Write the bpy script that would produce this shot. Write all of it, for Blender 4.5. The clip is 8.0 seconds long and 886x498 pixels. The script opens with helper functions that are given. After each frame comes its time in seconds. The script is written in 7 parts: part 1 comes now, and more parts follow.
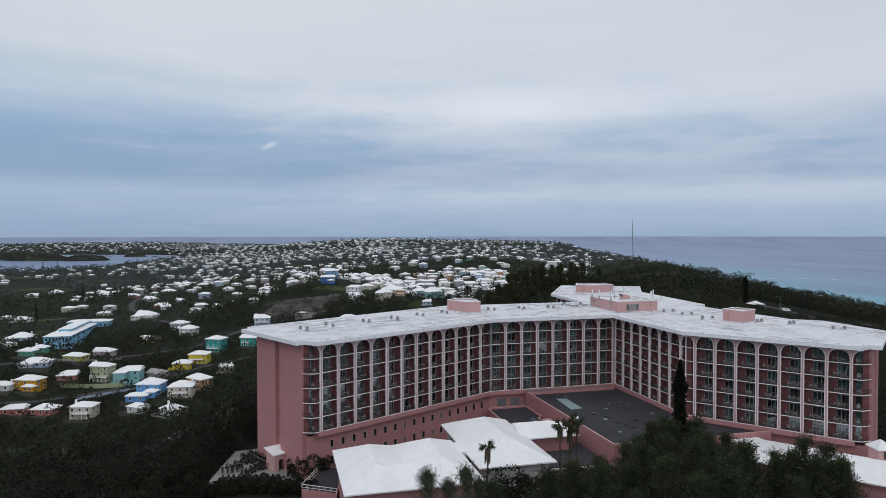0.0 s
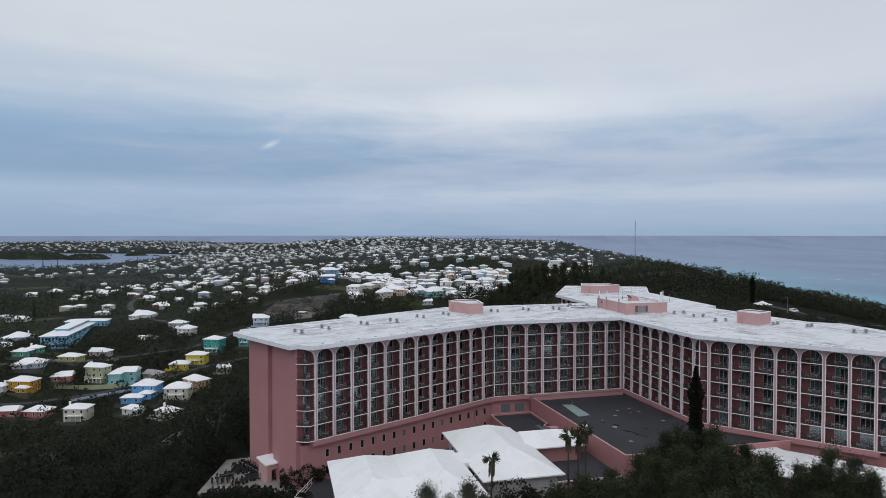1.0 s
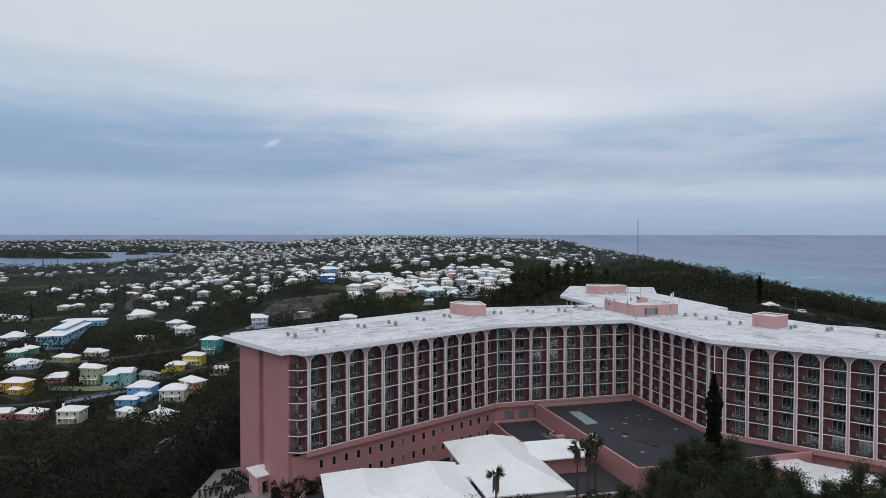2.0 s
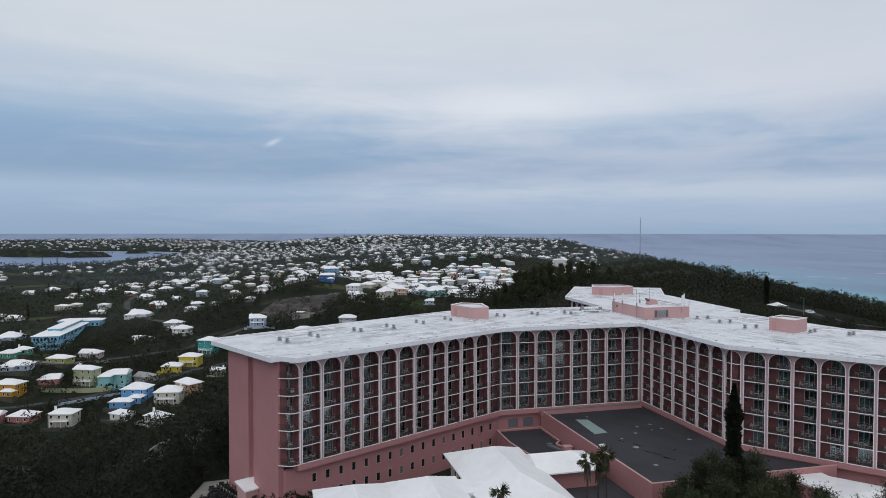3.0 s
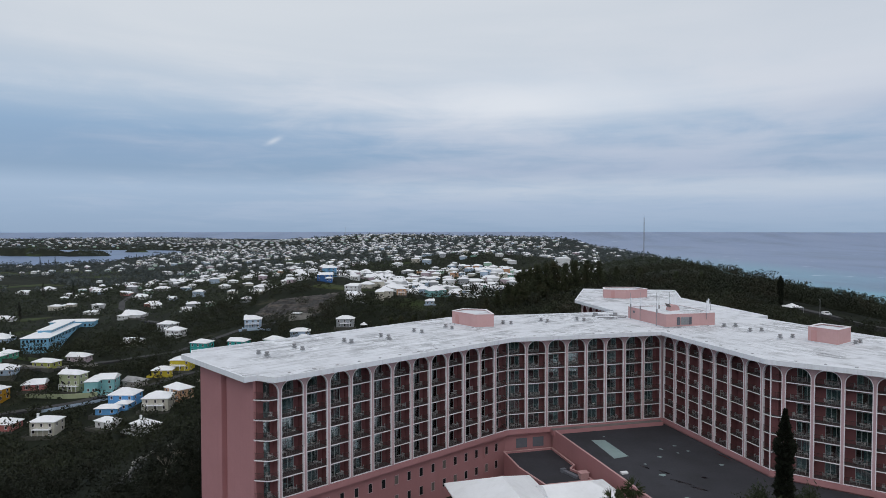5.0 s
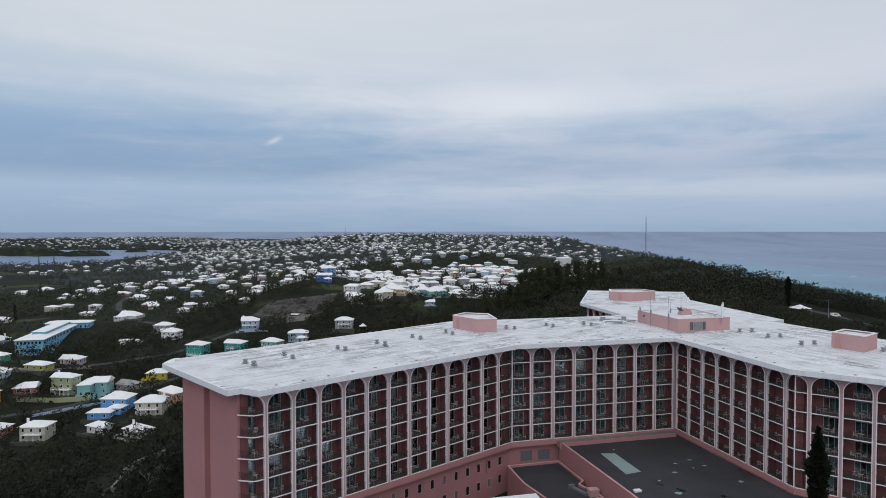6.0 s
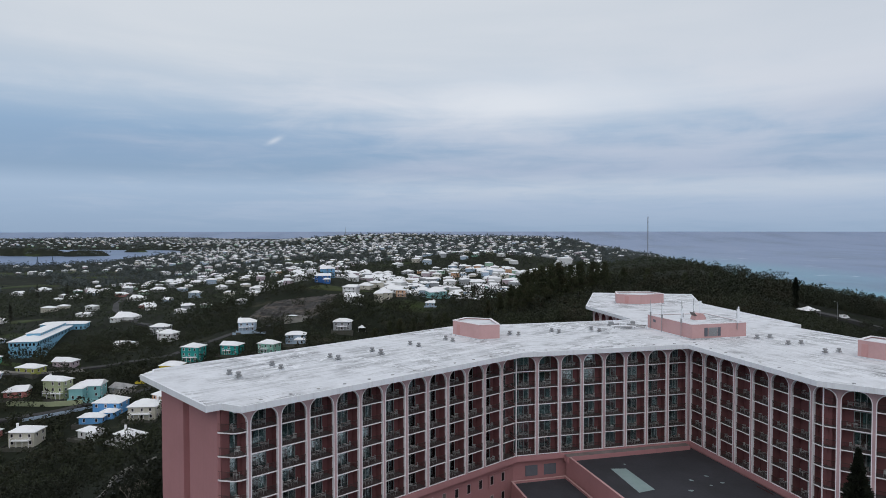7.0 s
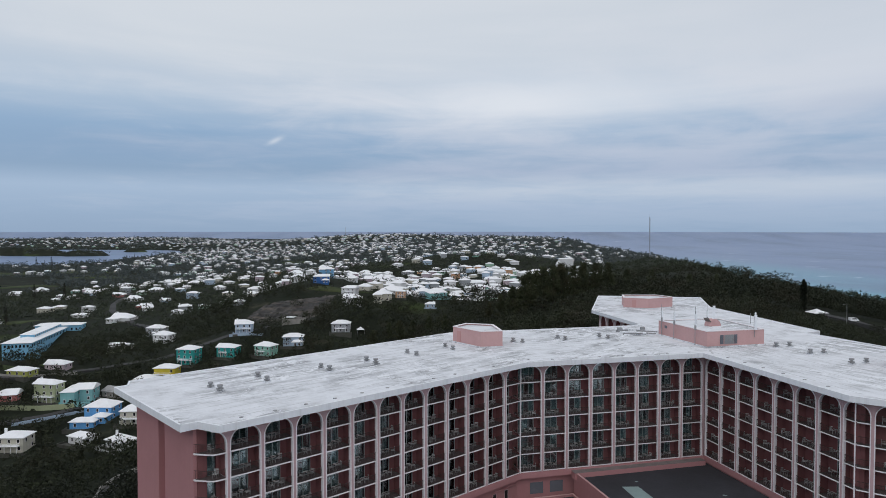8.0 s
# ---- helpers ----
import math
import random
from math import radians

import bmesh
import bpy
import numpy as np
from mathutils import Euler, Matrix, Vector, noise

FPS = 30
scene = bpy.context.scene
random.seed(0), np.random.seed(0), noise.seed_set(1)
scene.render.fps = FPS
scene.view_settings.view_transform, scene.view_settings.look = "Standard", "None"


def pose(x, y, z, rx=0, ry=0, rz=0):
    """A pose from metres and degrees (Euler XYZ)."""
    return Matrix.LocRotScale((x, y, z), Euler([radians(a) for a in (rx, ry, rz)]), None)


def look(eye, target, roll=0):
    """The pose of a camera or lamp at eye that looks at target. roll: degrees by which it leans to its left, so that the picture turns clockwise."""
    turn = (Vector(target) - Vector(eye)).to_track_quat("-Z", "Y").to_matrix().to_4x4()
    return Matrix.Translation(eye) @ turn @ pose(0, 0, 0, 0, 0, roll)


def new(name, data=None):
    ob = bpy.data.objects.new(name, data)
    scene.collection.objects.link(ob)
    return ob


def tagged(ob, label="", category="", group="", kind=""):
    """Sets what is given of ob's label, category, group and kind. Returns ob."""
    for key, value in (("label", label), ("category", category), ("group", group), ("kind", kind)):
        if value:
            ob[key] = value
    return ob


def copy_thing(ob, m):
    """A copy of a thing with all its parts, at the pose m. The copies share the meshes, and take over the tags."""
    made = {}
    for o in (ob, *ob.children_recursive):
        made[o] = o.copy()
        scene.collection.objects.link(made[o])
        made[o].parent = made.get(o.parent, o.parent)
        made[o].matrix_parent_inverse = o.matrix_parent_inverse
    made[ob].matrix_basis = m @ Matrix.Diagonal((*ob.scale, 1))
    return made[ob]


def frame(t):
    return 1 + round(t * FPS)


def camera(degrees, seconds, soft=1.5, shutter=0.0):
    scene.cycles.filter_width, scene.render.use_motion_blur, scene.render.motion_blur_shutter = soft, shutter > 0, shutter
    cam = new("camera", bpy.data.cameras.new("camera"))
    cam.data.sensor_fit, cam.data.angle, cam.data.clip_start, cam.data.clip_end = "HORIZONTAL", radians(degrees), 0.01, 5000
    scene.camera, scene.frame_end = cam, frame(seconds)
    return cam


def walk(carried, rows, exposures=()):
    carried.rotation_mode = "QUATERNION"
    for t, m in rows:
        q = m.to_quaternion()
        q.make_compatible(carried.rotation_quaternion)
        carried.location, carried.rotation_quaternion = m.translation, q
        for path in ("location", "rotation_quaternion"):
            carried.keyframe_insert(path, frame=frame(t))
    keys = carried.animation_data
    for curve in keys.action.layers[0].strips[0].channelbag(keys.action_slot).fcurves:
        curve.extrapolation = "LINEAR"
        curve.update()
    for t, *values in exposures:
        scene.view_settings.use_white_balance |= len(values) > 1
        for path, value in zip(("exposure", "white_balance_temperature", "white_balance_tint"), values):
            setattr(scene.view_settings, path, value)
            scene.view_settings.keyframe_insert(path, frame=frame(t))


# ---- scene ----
cam = camera(67.65, 8.0, soft=0.75)
PATH = [
    (0.0, pose(0.00, 0.00, 37.84, 88.71, 0.06, 0.00)),
    (0.5, pose(-0.01, 3.26, 37.79, 88.67, 0.05, 0.06)),
    (1.0, pose(-0.03, 6.60, 37.73, 88.63, 0.01, 0.11)),
    (1.5, pose(-0.01, 9.99, 37.68, 88.59, -0.02, 0.17)),
    (3.0, pose(0.05, 20.44, 37.62, 88.46, -0.05, 0.30)),
    (3.5, pose(0.08, 23.95, 37.66, 88.42, -0.04, 0.33)),
    (4.0, pose(0.08, 27.43, 37.70, 88.39, -0.03, 0.34)),
    (4.5, pose(0.05, 30.94, 37.73, 88.35, -0.01, 0.35)),
    (6.0, pose(0.10, 41.71, 37.84, 88.29, 0.04, 0.41)),
    (6.5, pose(0.14, 45.33, 37.89, 88.29, 0.05, 0.42)),
    (7.0, pose(0.17, 48.93, 37.91, 88.28, 0.05, 0.44)),
    (7.5, pose(0.19, 52.51, 37.95, 88.28, 0.02, 0.46)),
    (8.0, pose(0.27, 56.05, 38.00, 88.30, -0.02, 0.48)),
]
walk(cam, PATH)

# ---- sky and sun ----
SUN_ELEVATION, SUN_AZIMUTH = radians(42), radians(195)
world = bpy.data.worlds.new("overcast_sky")
scene.world = world
world.use_nodes = True


def node(tree, kind, **values):
    n = tree.nodes.new(kind)
    for key, value in values.items():
        if key in n.inputs:
            n.inputs[key].default_value = value
    return n


def math_node(tree, op, a, b=None):
    n = tree.nodes.new("ShaderNodeMath")
    n.operation = op
    for i, v in enumerate((a, b)):
        if v is None:
            continue
        if isinstance(v, (int, float)):
            n.inputs[i].default_value = v
        else:
            tree.links.new(v, n.inputs[i])
    return n.outputs[0]


def ramp_node(tree, factor, stops):
    n = tree.nodes.new("ShaderNodeValToRGB")
    while len(n.color_ramp.elements) < len(stops):
        n.color_ramp.elements.new(0.5)
    for el, (at, col) in zip(n.color_ramp.elements, stops):
        el.position, el.color = at, (*col, 1)
    tree.links.new(factor, n.inputs[0])
    return n.outputs[0]


def mix_node(tree, factor, a, b, blend="MIX"):
    n = tree.nodes.new("ShaderNodeMix")
    n.data_type, n.blend_type = "RGBA", blend
    for slot, v in ((0, factor), (6, a), (7, b)):
        if isinstance(v, (int, float)):
            n.inputs[slot].default_value = v
        elif isinstance(v, tuple):
            n.inputs[slot].default_value = (*v, 1)
        else:
            tree.links.new(v, n.inputs[slot])
    return n.outputs[2]


def build_sky():
    t = world.node_tree
    t.nodes.clear()
    link = t.links.new
    sky = t.nodes.new("ShaderNodeTexSky")
    sky.sky_type, sky.sun_disc = "NISHITA", False
    sky.sun_elevation, sky.sun_rotation, sky.air_density, sky.dust_density = SUN_ELEVATION, SUN_AZIMUTH, 1.0, 2.5
    coord = t.nodes.new("ShaderNodeTexCoord")
    split = t.nodes.new("ShaderNodeSeparateXYZ")
    link(coord.outputs["Generated"], split.inputs[0])
    x, y, z = split.outputs
    up = math_node(t, "MAXIMUM", z, 0.0)
    # cloud deck, seen in perspective
    den = math_node(t, "ADD", up, 0.075)
    deck = t.nodes.new("ShaderNodeCombineXYZ")
    link(math_node(t, "DIVIDE", x, den), deck.inputs[0])
    link(math_node(t, "DIVIDE", y, den), deck.inputs[1])
    big = node(t, "ShaderNodeTexNoise", Scale=0.42, Detail=5.0, Roughness=0.5, Distortion=0.5)
    fine = node(t, "ShaderNodeTexNoise", Scale=1.5, Detail=7.0, Roughness=0.6, Distortion=0.8)
    shift = t.nodes.new("ShaderNodeMapping")
    shift.inputs["Location"].default_value = (3.1, 1.2, 0.7)
    link(deck.outputs[0], shift.inputs[0])
    link(shift.outputs[0], big.inputs["Vector"])
    link(shift.outputs[0], fine.inputs["Vector"])
    layer = t.nodes.new("ShaderNodeCombineXYZ")
    link(math_node(t, "MULTIPLY", x, 1.3), layer.inputs[0])
    link(math_node(t, "MULTIPLY", y, 0.8), layer.inputs[1])
    link(math_node(t, "MULTIPLY", z, 17.0), layer.inputs[2])
    band = node(t, "ShaderNodeTexNoise", Scale=1.0, Detail=5.0, Roughness=0.55, Distortion=0.3)
    link(layer.outputs[0], band.inputs["Vector"])
    mass = math_node(t, "ADD", math_node(t, "MULTIPLY", big.outputs[0], 0.45), math_node(t, "MULTIPLY", fine.outputs[0], 0.20))
    mass = math_node(t, "ADD", mass, math_node(t, "MULTIPLY", band.outputs[0], 0.35))
    # layers by height: grey-blue under the deck's edge, pale above
    base = ramp_node(t, up, [(0.0, (0.31, 0.42, 0.58)), (0.03, (0.34, 0.46, 0.63)), (0.06, (0.39, 0.51, 0.68)), (0.085, (0.285, 0.405, 0.57)), (0.14, (0.305, 0.445, 0.63)),
                             (0.185, (0.45, 0.56, 0.70)), (0.25, (0.59, 0.655, 0.74)), (0.36, (0.63, 0.68, 0.745)), (0.7, (0.66, 0.69, 0.75)), (1.0, (0.70, 0.72, 0.78))])
    light = ramp_node(t, up, [(0.0, (0.34, 0.45, 0.61)), (0.035, (0.42, 0.52, 0.68)), (0.06, (0.53, 0.61, 0.73)), (0.085, (0.43, 0.51, 0.66)), (0.12, (0.50, 0.57, 0.70)), (0.18, (0.68, 0.72, 0.80)), (0.3, (0.69, 0.73, 0.79)), (0.7, (0.72, 0.75, 0.80)), (1.0, (0.75, 0.78, 0.82))])
    # brighter towards the right, where the veiled sun stands
    side = math_node(t, "MULTIPLY", x, 0.10)
    cover = t.nodes.new("ShaderNodeMapRange")
    cover.interpolation_type = "SMOOTHSTEP"
    cover.inputs[1].default_value, cover.inputs[2].default_value = 0.40, 0.62
    link(math_node(t, "ADD", mass, side), cover.inputs[0])
    cloud = mix_node(t, cover.outputs[0], base, light)
    # a thin, bright place in the deck, a darker roll on the other side, and one loose scrap of cloud
    for cx, cz, wx, wz, lean, tone, amount in ((0.13, 0.185, 0.20, 0.035, 0.0, (0.78, 0.82, 0.88), 0.75), (0.40, 0.058, 0.30, 0.010, 0.0, (0.56, 0.63, 0.74), 0.6), (-0.42, 0.115, 0.25, 0.03, 0.0, (0.24, 0.37, 0.56), 0.5),
                                               (0.56, 0.165, 0.14, 0.03, 0.0, (0.36, 0.45, 0.61), 0.4), (0.50, 0.31, 0.22, 0.09, 0.0, (0.54, 0.60, 0.69), 0.55), (-0.30, 0.30, 0.35, 0.07, 0.0, (0.72, 0.76, 0.81), 0.6), (-0.251, 0.129, 0.010, 0.0036, 0.45, (0.70, 0.75, 0.83), 0.6)):
        u = math_node(t, "DIVIDE", math_node(t, "SUBTRACT", math_node(t, "ADD", x, math_node(t, "MULTIPLY", math_node(t, "SUBTRACT", fine.outputs[0], 0.5), wx)), cx), wx)
        w = math_node(t, "DIVIDE", math_node(t, "SUBTRACT", math_node(t, "ADD", math_node(t, "SUBTRACT", z, math_node(t, "MULTIPLY", math_node(t, "SUBTRACT", x, cx), lean)), math_node(t, "MULTIPLY", math_node(t, "SUBTRACT", band.outputs[0], 0.5), wz * 2)), cz), wz)
        fall = math_node(t, "POWER", 2.718, math_node(t, "MULTIPLY", math_node(t, "ADD", math_node(t, "MULTIPLY", u, u), math_node(t, "MULTIPLY", w, w)), -1.0))
        ahead = math_node(t, "MULTIPLY", fall, math_node(t, "GREATER_THAN", y, 0.0))
        cloud = mix_node(t, math_node(t, "MULTIPLY", ahead, amount), cloud, tone)
    veiled = mix_node(t, 1.0, sky.outputs[0], (0.06, 0.06, 0.06), "MULTIPLY")
    both = mix_node(t, 0.94, veiled, cloud)
    back = node(t, "ShaderNodeBackground", Strength=1.0)
    link(both, back.inputs[0])
    out = t.nodes.new("ShaderNodeOutputWorld")
    link(back.outputs[0], out.inputs[0])


build_sky()
sun_data = bpy.data.lights.new("sun", "SUN")
sun_data.energy, sun_data.angle, sun_data.color = 0.6, radians(60), (1.0, 0.97, 0.93)
sun = new("sun", sun_data)
sun.matrix_world = look((0, 0, 0), (-math.sin(SUN_AZIMUTH) * math.cos(SUN_ELEVATION), -math.cos(SUN_AZIMUTH) * math.cos(SUN_ELEVATION), -math.sin(SUN_ELEVATION)))
scene.view_settings.exposure = 0.0


# ---- materials ----
def material(name, colour, rough=0.8, vary=0.15, scale=1.0, fine=12.0, dirt=(0, 0, 0), dirt_amount=0.0, dirt_scale=0.3, stretch=(1, 1, 1),
             bump=0.1, bump_scale=None, metal=0.0, spread=0.0, tint=None, spec=0.35, streak=0.0):
    """A painted, plastered or grown surface: broad and fine variation, stains, relief; spread varies from object to object."""
    m = bpy.data.materials.new(name)
    m.use_nodes = True
    t = m.node_tree
    b = t.nodes["Principled BSDF"]
    link = t.links.new
    coord = t.nodes.new("ShaderNodeTexCoord")
    geo = t.nodes.new("ShaderNodeNewGeometry")
    mapping = t.nodes.new("ShaderNodeMapping")
    mapping.inputs["Scale"].default_value = stretch
    link(geo.outputs["Position"], mapping.inputs[0])
    n1 = node(t, "ShaderNodeTexNoise", Scale=scale, Detail=4.0, Roughness=0.6)
    n2 = node(t, "ShaderNodeTexNoise", Scale=fine, Detail=3.0, Roughness=0.6)
    link(mapping.outputs[0], n1.inputs["Vector"])
    link(mapping.outputs[0], n2.inputs["Vector"])
    lo = tuple(c * (1 - vary) for c in colour)
    hi = tuple(min(1, c * (1 + vary)) for c in (tint or colour))
    f = math_node(t, "ADD", math_node(t, "MULTIPLY", n1.outputs[0], 0.65), math_node(t, "MULTIPLY", n2.outputs[0], 0.35))
    col = ramp_node(t, f, [(0.32, lo), (0.68, hi)])
    if dirt_amount:
        n3 = node(t, "ShaderNodeTexNoise", Scale=dirt_scale, Detail=6.0, Roughness=0.68, Distortion=0.4)
        link(mapping.outputs[0], n3.inputs["Vector"])
        mask = ramp_node(t, n3.outputs[0], [(0.46, (0, 0, 0)), (0.72, (1, 1, 1))])
        col = mix_node(t, math_node(t, "MULTIPLY", mask, dirt_amount), col, dirt)
    if streak:
        m2 = t.nodes.new("ShaderNodeMapping")
        m2.inputs["Scale"].default_value = (1.3, 1.3, 0.06)
        link(geo.outputs["Position"], m2.inputs[0])
        n4 = node(t, "ShaderNodeTexNoise", Scale=1.6, Detail=4.0, Roughness=0.65)
        link(m2.outputs[0], n4.inputs["Vector"])
        mask = ramp_node(t, n4.outputs[0], [(0.5, (0, 0, 0)), (0.75, (1, 1, 1))])
        col = mix_node(t, math_node(t, "MULTIPLY", mask, streak), col, tuple(c * 0.45 for c in colour))
    if spread:
        info = t.nodes.new("ShaderNodeObjectInfo")
        hsv = t.nodes.new("ShaderNodeHueSaturation")
        link(math_node(t, "ADD", math_node(t, "MULTIPLY", info.outputs["Random"], 2 * spread), 1 - spread), hsv.inputs["Value"])
        link(math_node(t, "ADD", math_node(t, "MULTIPLY", info.outputs["Random"], 0.06 * spread), 0.5 - 0.03 * spread), hsv.inputs["Hue"])
        link(col, hsv.inputs["Color"])
        col = hsv.outputs[0]
    link(col, b.inputs["Base Color"])
    b.inputs["Roughness"].default_value = rough
    b.inputs["Metallic"].default_value = metal
    b.inputs["Specular IOR Level"].default_value = spec
    if bump:
        bp = node(t, "ShaderNodeBump", Strength=bump, Distance=0.05)
        n5 = node(t, "ShaderNodeTexNoise", Scale=bump_scale or fine, Detail=4.0, Roughness=0.65)
        link(mapping.outputs[0], n5.inputs["Vector"])
        link(n5.outputs[0], bp.inputs["Height"])
        link(bp.outputs[0], b.inputs["Normal"])
    return m


def foliage(name, dark, lightc, rough=0.75, scale=0.25, brown=0.0):
    """Leaves: hue and value vary from clump to clump and over the wood."""
    m = bpy.data.materials.new(name)
    m.use_nodes = True
    t = m.node_tree
    b = t.nodes["Principled BSDF"]
    geo = t.nodes.new("ShaderNodeNewGeometry")
    info = t.nodes.new("ShaderNodeObjectInfo")
    n1 = node(t, "ShaderNodeTexNoise", Scale=scale, Detail=3.0, Roughness=0.6)
    t.links.new(geo.outputs["Position"], n1.inputs["Vector"])
    f = math_node(t, "ADD", math_node(t, "MULTIPLY", n1.outputs[0], 0.55), math_node(t, "MULTIPLY", geo.outputs["Random Per Island"], 0.28))
    f = math_node(t, "ADD", f, math_node(t, "MULTIPLY", info.outputs["Random"], 0.12))
    col = ramp_node(t, f, [(0.25, dark), (0.55, tuple((a + c) / 2 for a, c in zip(dark, lightc))), (0.85, lightc)])
    if brown:
        n2 = node(t, "ShaderNodeTexNoise", Scale=scale * 0.7, Detail=4.0, Roughness=0.6)
        t.links.new(geo.outputs["Position"], n2.inputs["Vector"])
        dry = ramp_node(t, n2.outputs[0], [(0.50, (0, 0, 0)), (0.68, (1, 1, 1))])
        col = mix_node(t, math_node(t, "MULTIPLY", dry, brown), col, (lightc[0] * 0.85, lightc[1] * 0.62, lightc[2] * 0.75))
    t.links.new(col, b.inputs["Base Color"])
    b.inputs["Roughness"].default_value = rough
    b.inputs["Specular IOR Level"].default_value = 0.2
    return m


def glass(name, tint=(0.75, 0.85, 0.85)):
    m = bpy.data.materials.new(name)
    m.use_nodes = True
    t = m.node_tree
    t.nodes.remove(t.nodes["Principled BSDF"])
    clear = node(t, "ShaderNodeBsdfTransparent", Color=(*tint, 1))
    gloss = node(t, "ShaderNodeBsdfGlossy", Color=(0.9, 0.95, 1, 1), Roughness=0.03)
    fres = node(t, "ShaderNodeFresnel", IOR=1.5)
    mix = t.nodes.new("ShaderNodeMixShader")
    t.links.new(math_node(t, "ADD", math_node(t, "MULTIPLY", fres.outputs[0], 1.3), 0.10), mix.inputs[0])
    t.links.new(clear.outputs[0], mix.inputs[1])
    t.links.new(gloss.outputs[0], mix.inputs[2])
    t.links.new(mix.outputs[0], t.nodes["Material Output"].inputs[0])
    return m


PINK = material("pink_render", (0.42, 0.207, 0.214), 0.85, 0.05, 0.15, 3.0, dirt=(0.28, 0.135, 0.13), dirt_amount=0.22, dirt_scale=0.12, bump=0.1, streak=0.07)
PALE_PINK = material("pale_pink_paint", (0.54, 0.335, 0.33), 0.8, 0.06, 0.2, 3.0, dirt=(0.4, 0.22, 0.2), dirt_amount=0.25, dirt_scale=0.3, bump=0.1, streak=0.07)
# Balcony walls: redder paint, also darkened to put recess shade into the colour.
SHADED_TERRACOTTA = material("recess_shaded_terracotta", (0.205, 0.084, 0.086), 0.8, 0.08, 0.3, 4.0, bump=0.1, streak=0.12)
POST_PAINT = material("post_paint", (0.49, 0.335, 0.347), 0.75, 0.06, 0.3, 4.0, bump=0.08, streak=0.15)
TRIM = material("white_trim_paint", (0.79, 0.75, 0.775), 0.65, 0.05, 0.4, 5.0, bump=0.05, streak=0.12)
ROOF_WHITE = material("white_roof_coating", (0.725, 0.745, 0.785), 0.7, 0.08, 0.25, 3.0, dirt=(0.46, 0.47, 0.49), dirt_amount=0.6, dirt_scale=0.22, bump=0.12)


def roof_streaks(m, run):
    """Long grey rain streaks and scuffed patches that run across the coated roof."""
    t = m.node_tree
    b = t.nodes["Principled BSDF"]
    col = b.inputs["Base Color"].links[0].from_socket
    geo = t.nodes.new("ShaderNodeNewGeometry")
    pool = node(t, "ShaderNodeTexNoise", Scale=0.055, Detail=4.0, Roughness=0.65)
    t.links.new(geo.outputs["Position"], pool.inputs["Vector"])
    damp = ramp_node(t, pool.outputs[0], [(0.45, (0.10, 0.10, 0.10)), (0.58, (1, 1, 1))])
    # turn of the run, narrowing, size, where the stain begins and is full, strength, colour
    for turn, narrow, scale, lo, hi, amount, tone in (
            (0, 0.16, 0.40, 0.46, 0.60, 0.8, (0.27, 0.28, 0.30)), (0, 0.14, 1.3, 0.53, 0.60, 0.85, (0.18, 0.19, 0.20)),
            (-9, 0.10, 0.55, 0.53, 0.66, 0.5, (0.28, 0.29, 0.31)), (84, 0.16, 0.8, 0.56, 0.66, 0.55, (0.27, 0.28, 0.30)), (0, 0.6, 0.22, 0.55, 0.70, 0.5, (0.40, 0.41, 0.43)),
            (10, 0.5, 0.55, 0.53, 0.56, 0.8, (0.84, 0.86, 0.90)), (60, 0.6, 1.1, 0.60, 0.62, 0.8, (0.85, 0.87, 0.91))):
        mp = t.nodes.new("ShaderNodeMapping")
        mp.vector_type = "TEXTURE"
        mp.inputs["Rotation"].default_value = (0, 0, radians(turn + run))
        mp.inputs["Scale"].default_value = (1 / narrow, 1, 1)
        t.links.new(geo.outputs["Position"], mp.inputs[0])
        n = node(t, "ShaderNodeTexNoise", Scale=scale, Detail=8.0, Roughness=0.72, Distortion=0.4)
        t.links.new(mp.outputs[0], n.inputs["Vector"])
        mask = ramp_node(t, n.outputs[0], [(lo, (0, 0, 0)), (hi, (1, 1, 1))])
        col = mix_node(t, math_node(t, "MULTIPLY", math_node(t, "MULTIPLY", mask, damp), amount), col, tone)
    t.links.new(col, b.inputs["Base Color"])


ROOF_WHITE_CROSS = ROOF_WHITE.copy()
ROOF_WHITE_CROSS.name = "white_roof_coating_cross_wing"
roof_streaks(ROOF_WHITE, 42)
roof_streaks(ROOF_WHITE_CROSS, -62)
LIME_ROOF = material("limewashed_roof", (0.85, 0.86, 0.88), 0.75, 0.04, 0.2, 2.0, dirt=(0.6, 0.6, 0.6), dirt_amount=0.3, dirt_scale=0.3, bump=0.1)
FASCIA = material("white_fascia_paint", (0.80, 0.82, 0.86), 0.6, 0.04, 0.3, 4.0, bump=0.05, streak=0.25)
ASPHALT_ROOF = material("dark_roof_membrane", (0.043, 0.044, 0.053), 0.8, 0.25, 0.12, 2.5, dirt=(0.025, 0.025, 0.027), dirt_amount=0.7, dirt_scale=0.1, bump=0.2)
MEMBRANE_PATCH = material("pale_membrane_patch", (0.27, 0.36, 0.36), 0.6, 0.12, 0.5, 5.0, bump=0.1)
DARK_METAL = material("bronze_rail_metal", (0.07, 0.048, 0.046), 0.5, 0.1, 1.0, 8.0, bump=0.0, metal=0.3)
GREY_METAL = material("galvanised_metal", (0.33, 0.34, 0.35), 0.5, 0.15, 1.5, 12.0, dirt=(0.18, 0.12, 0.09), dirt_amount=0.4, dirt_scale=1.5, bump=0.05, metal=0.5)
WHITE_PLASTIC = material("white_resin_furniture", (0.40, 0.40, 0.40), 0.5, 0.06, 1.0, 10.0, bump=0.0, spread=0.3)
CURTAIN = material("teal_curtain_cloth", (0.21, 0.245, 0.25), 0.9, 0.2, 0.6, 6.0, bump=0.0, spread=0.6)
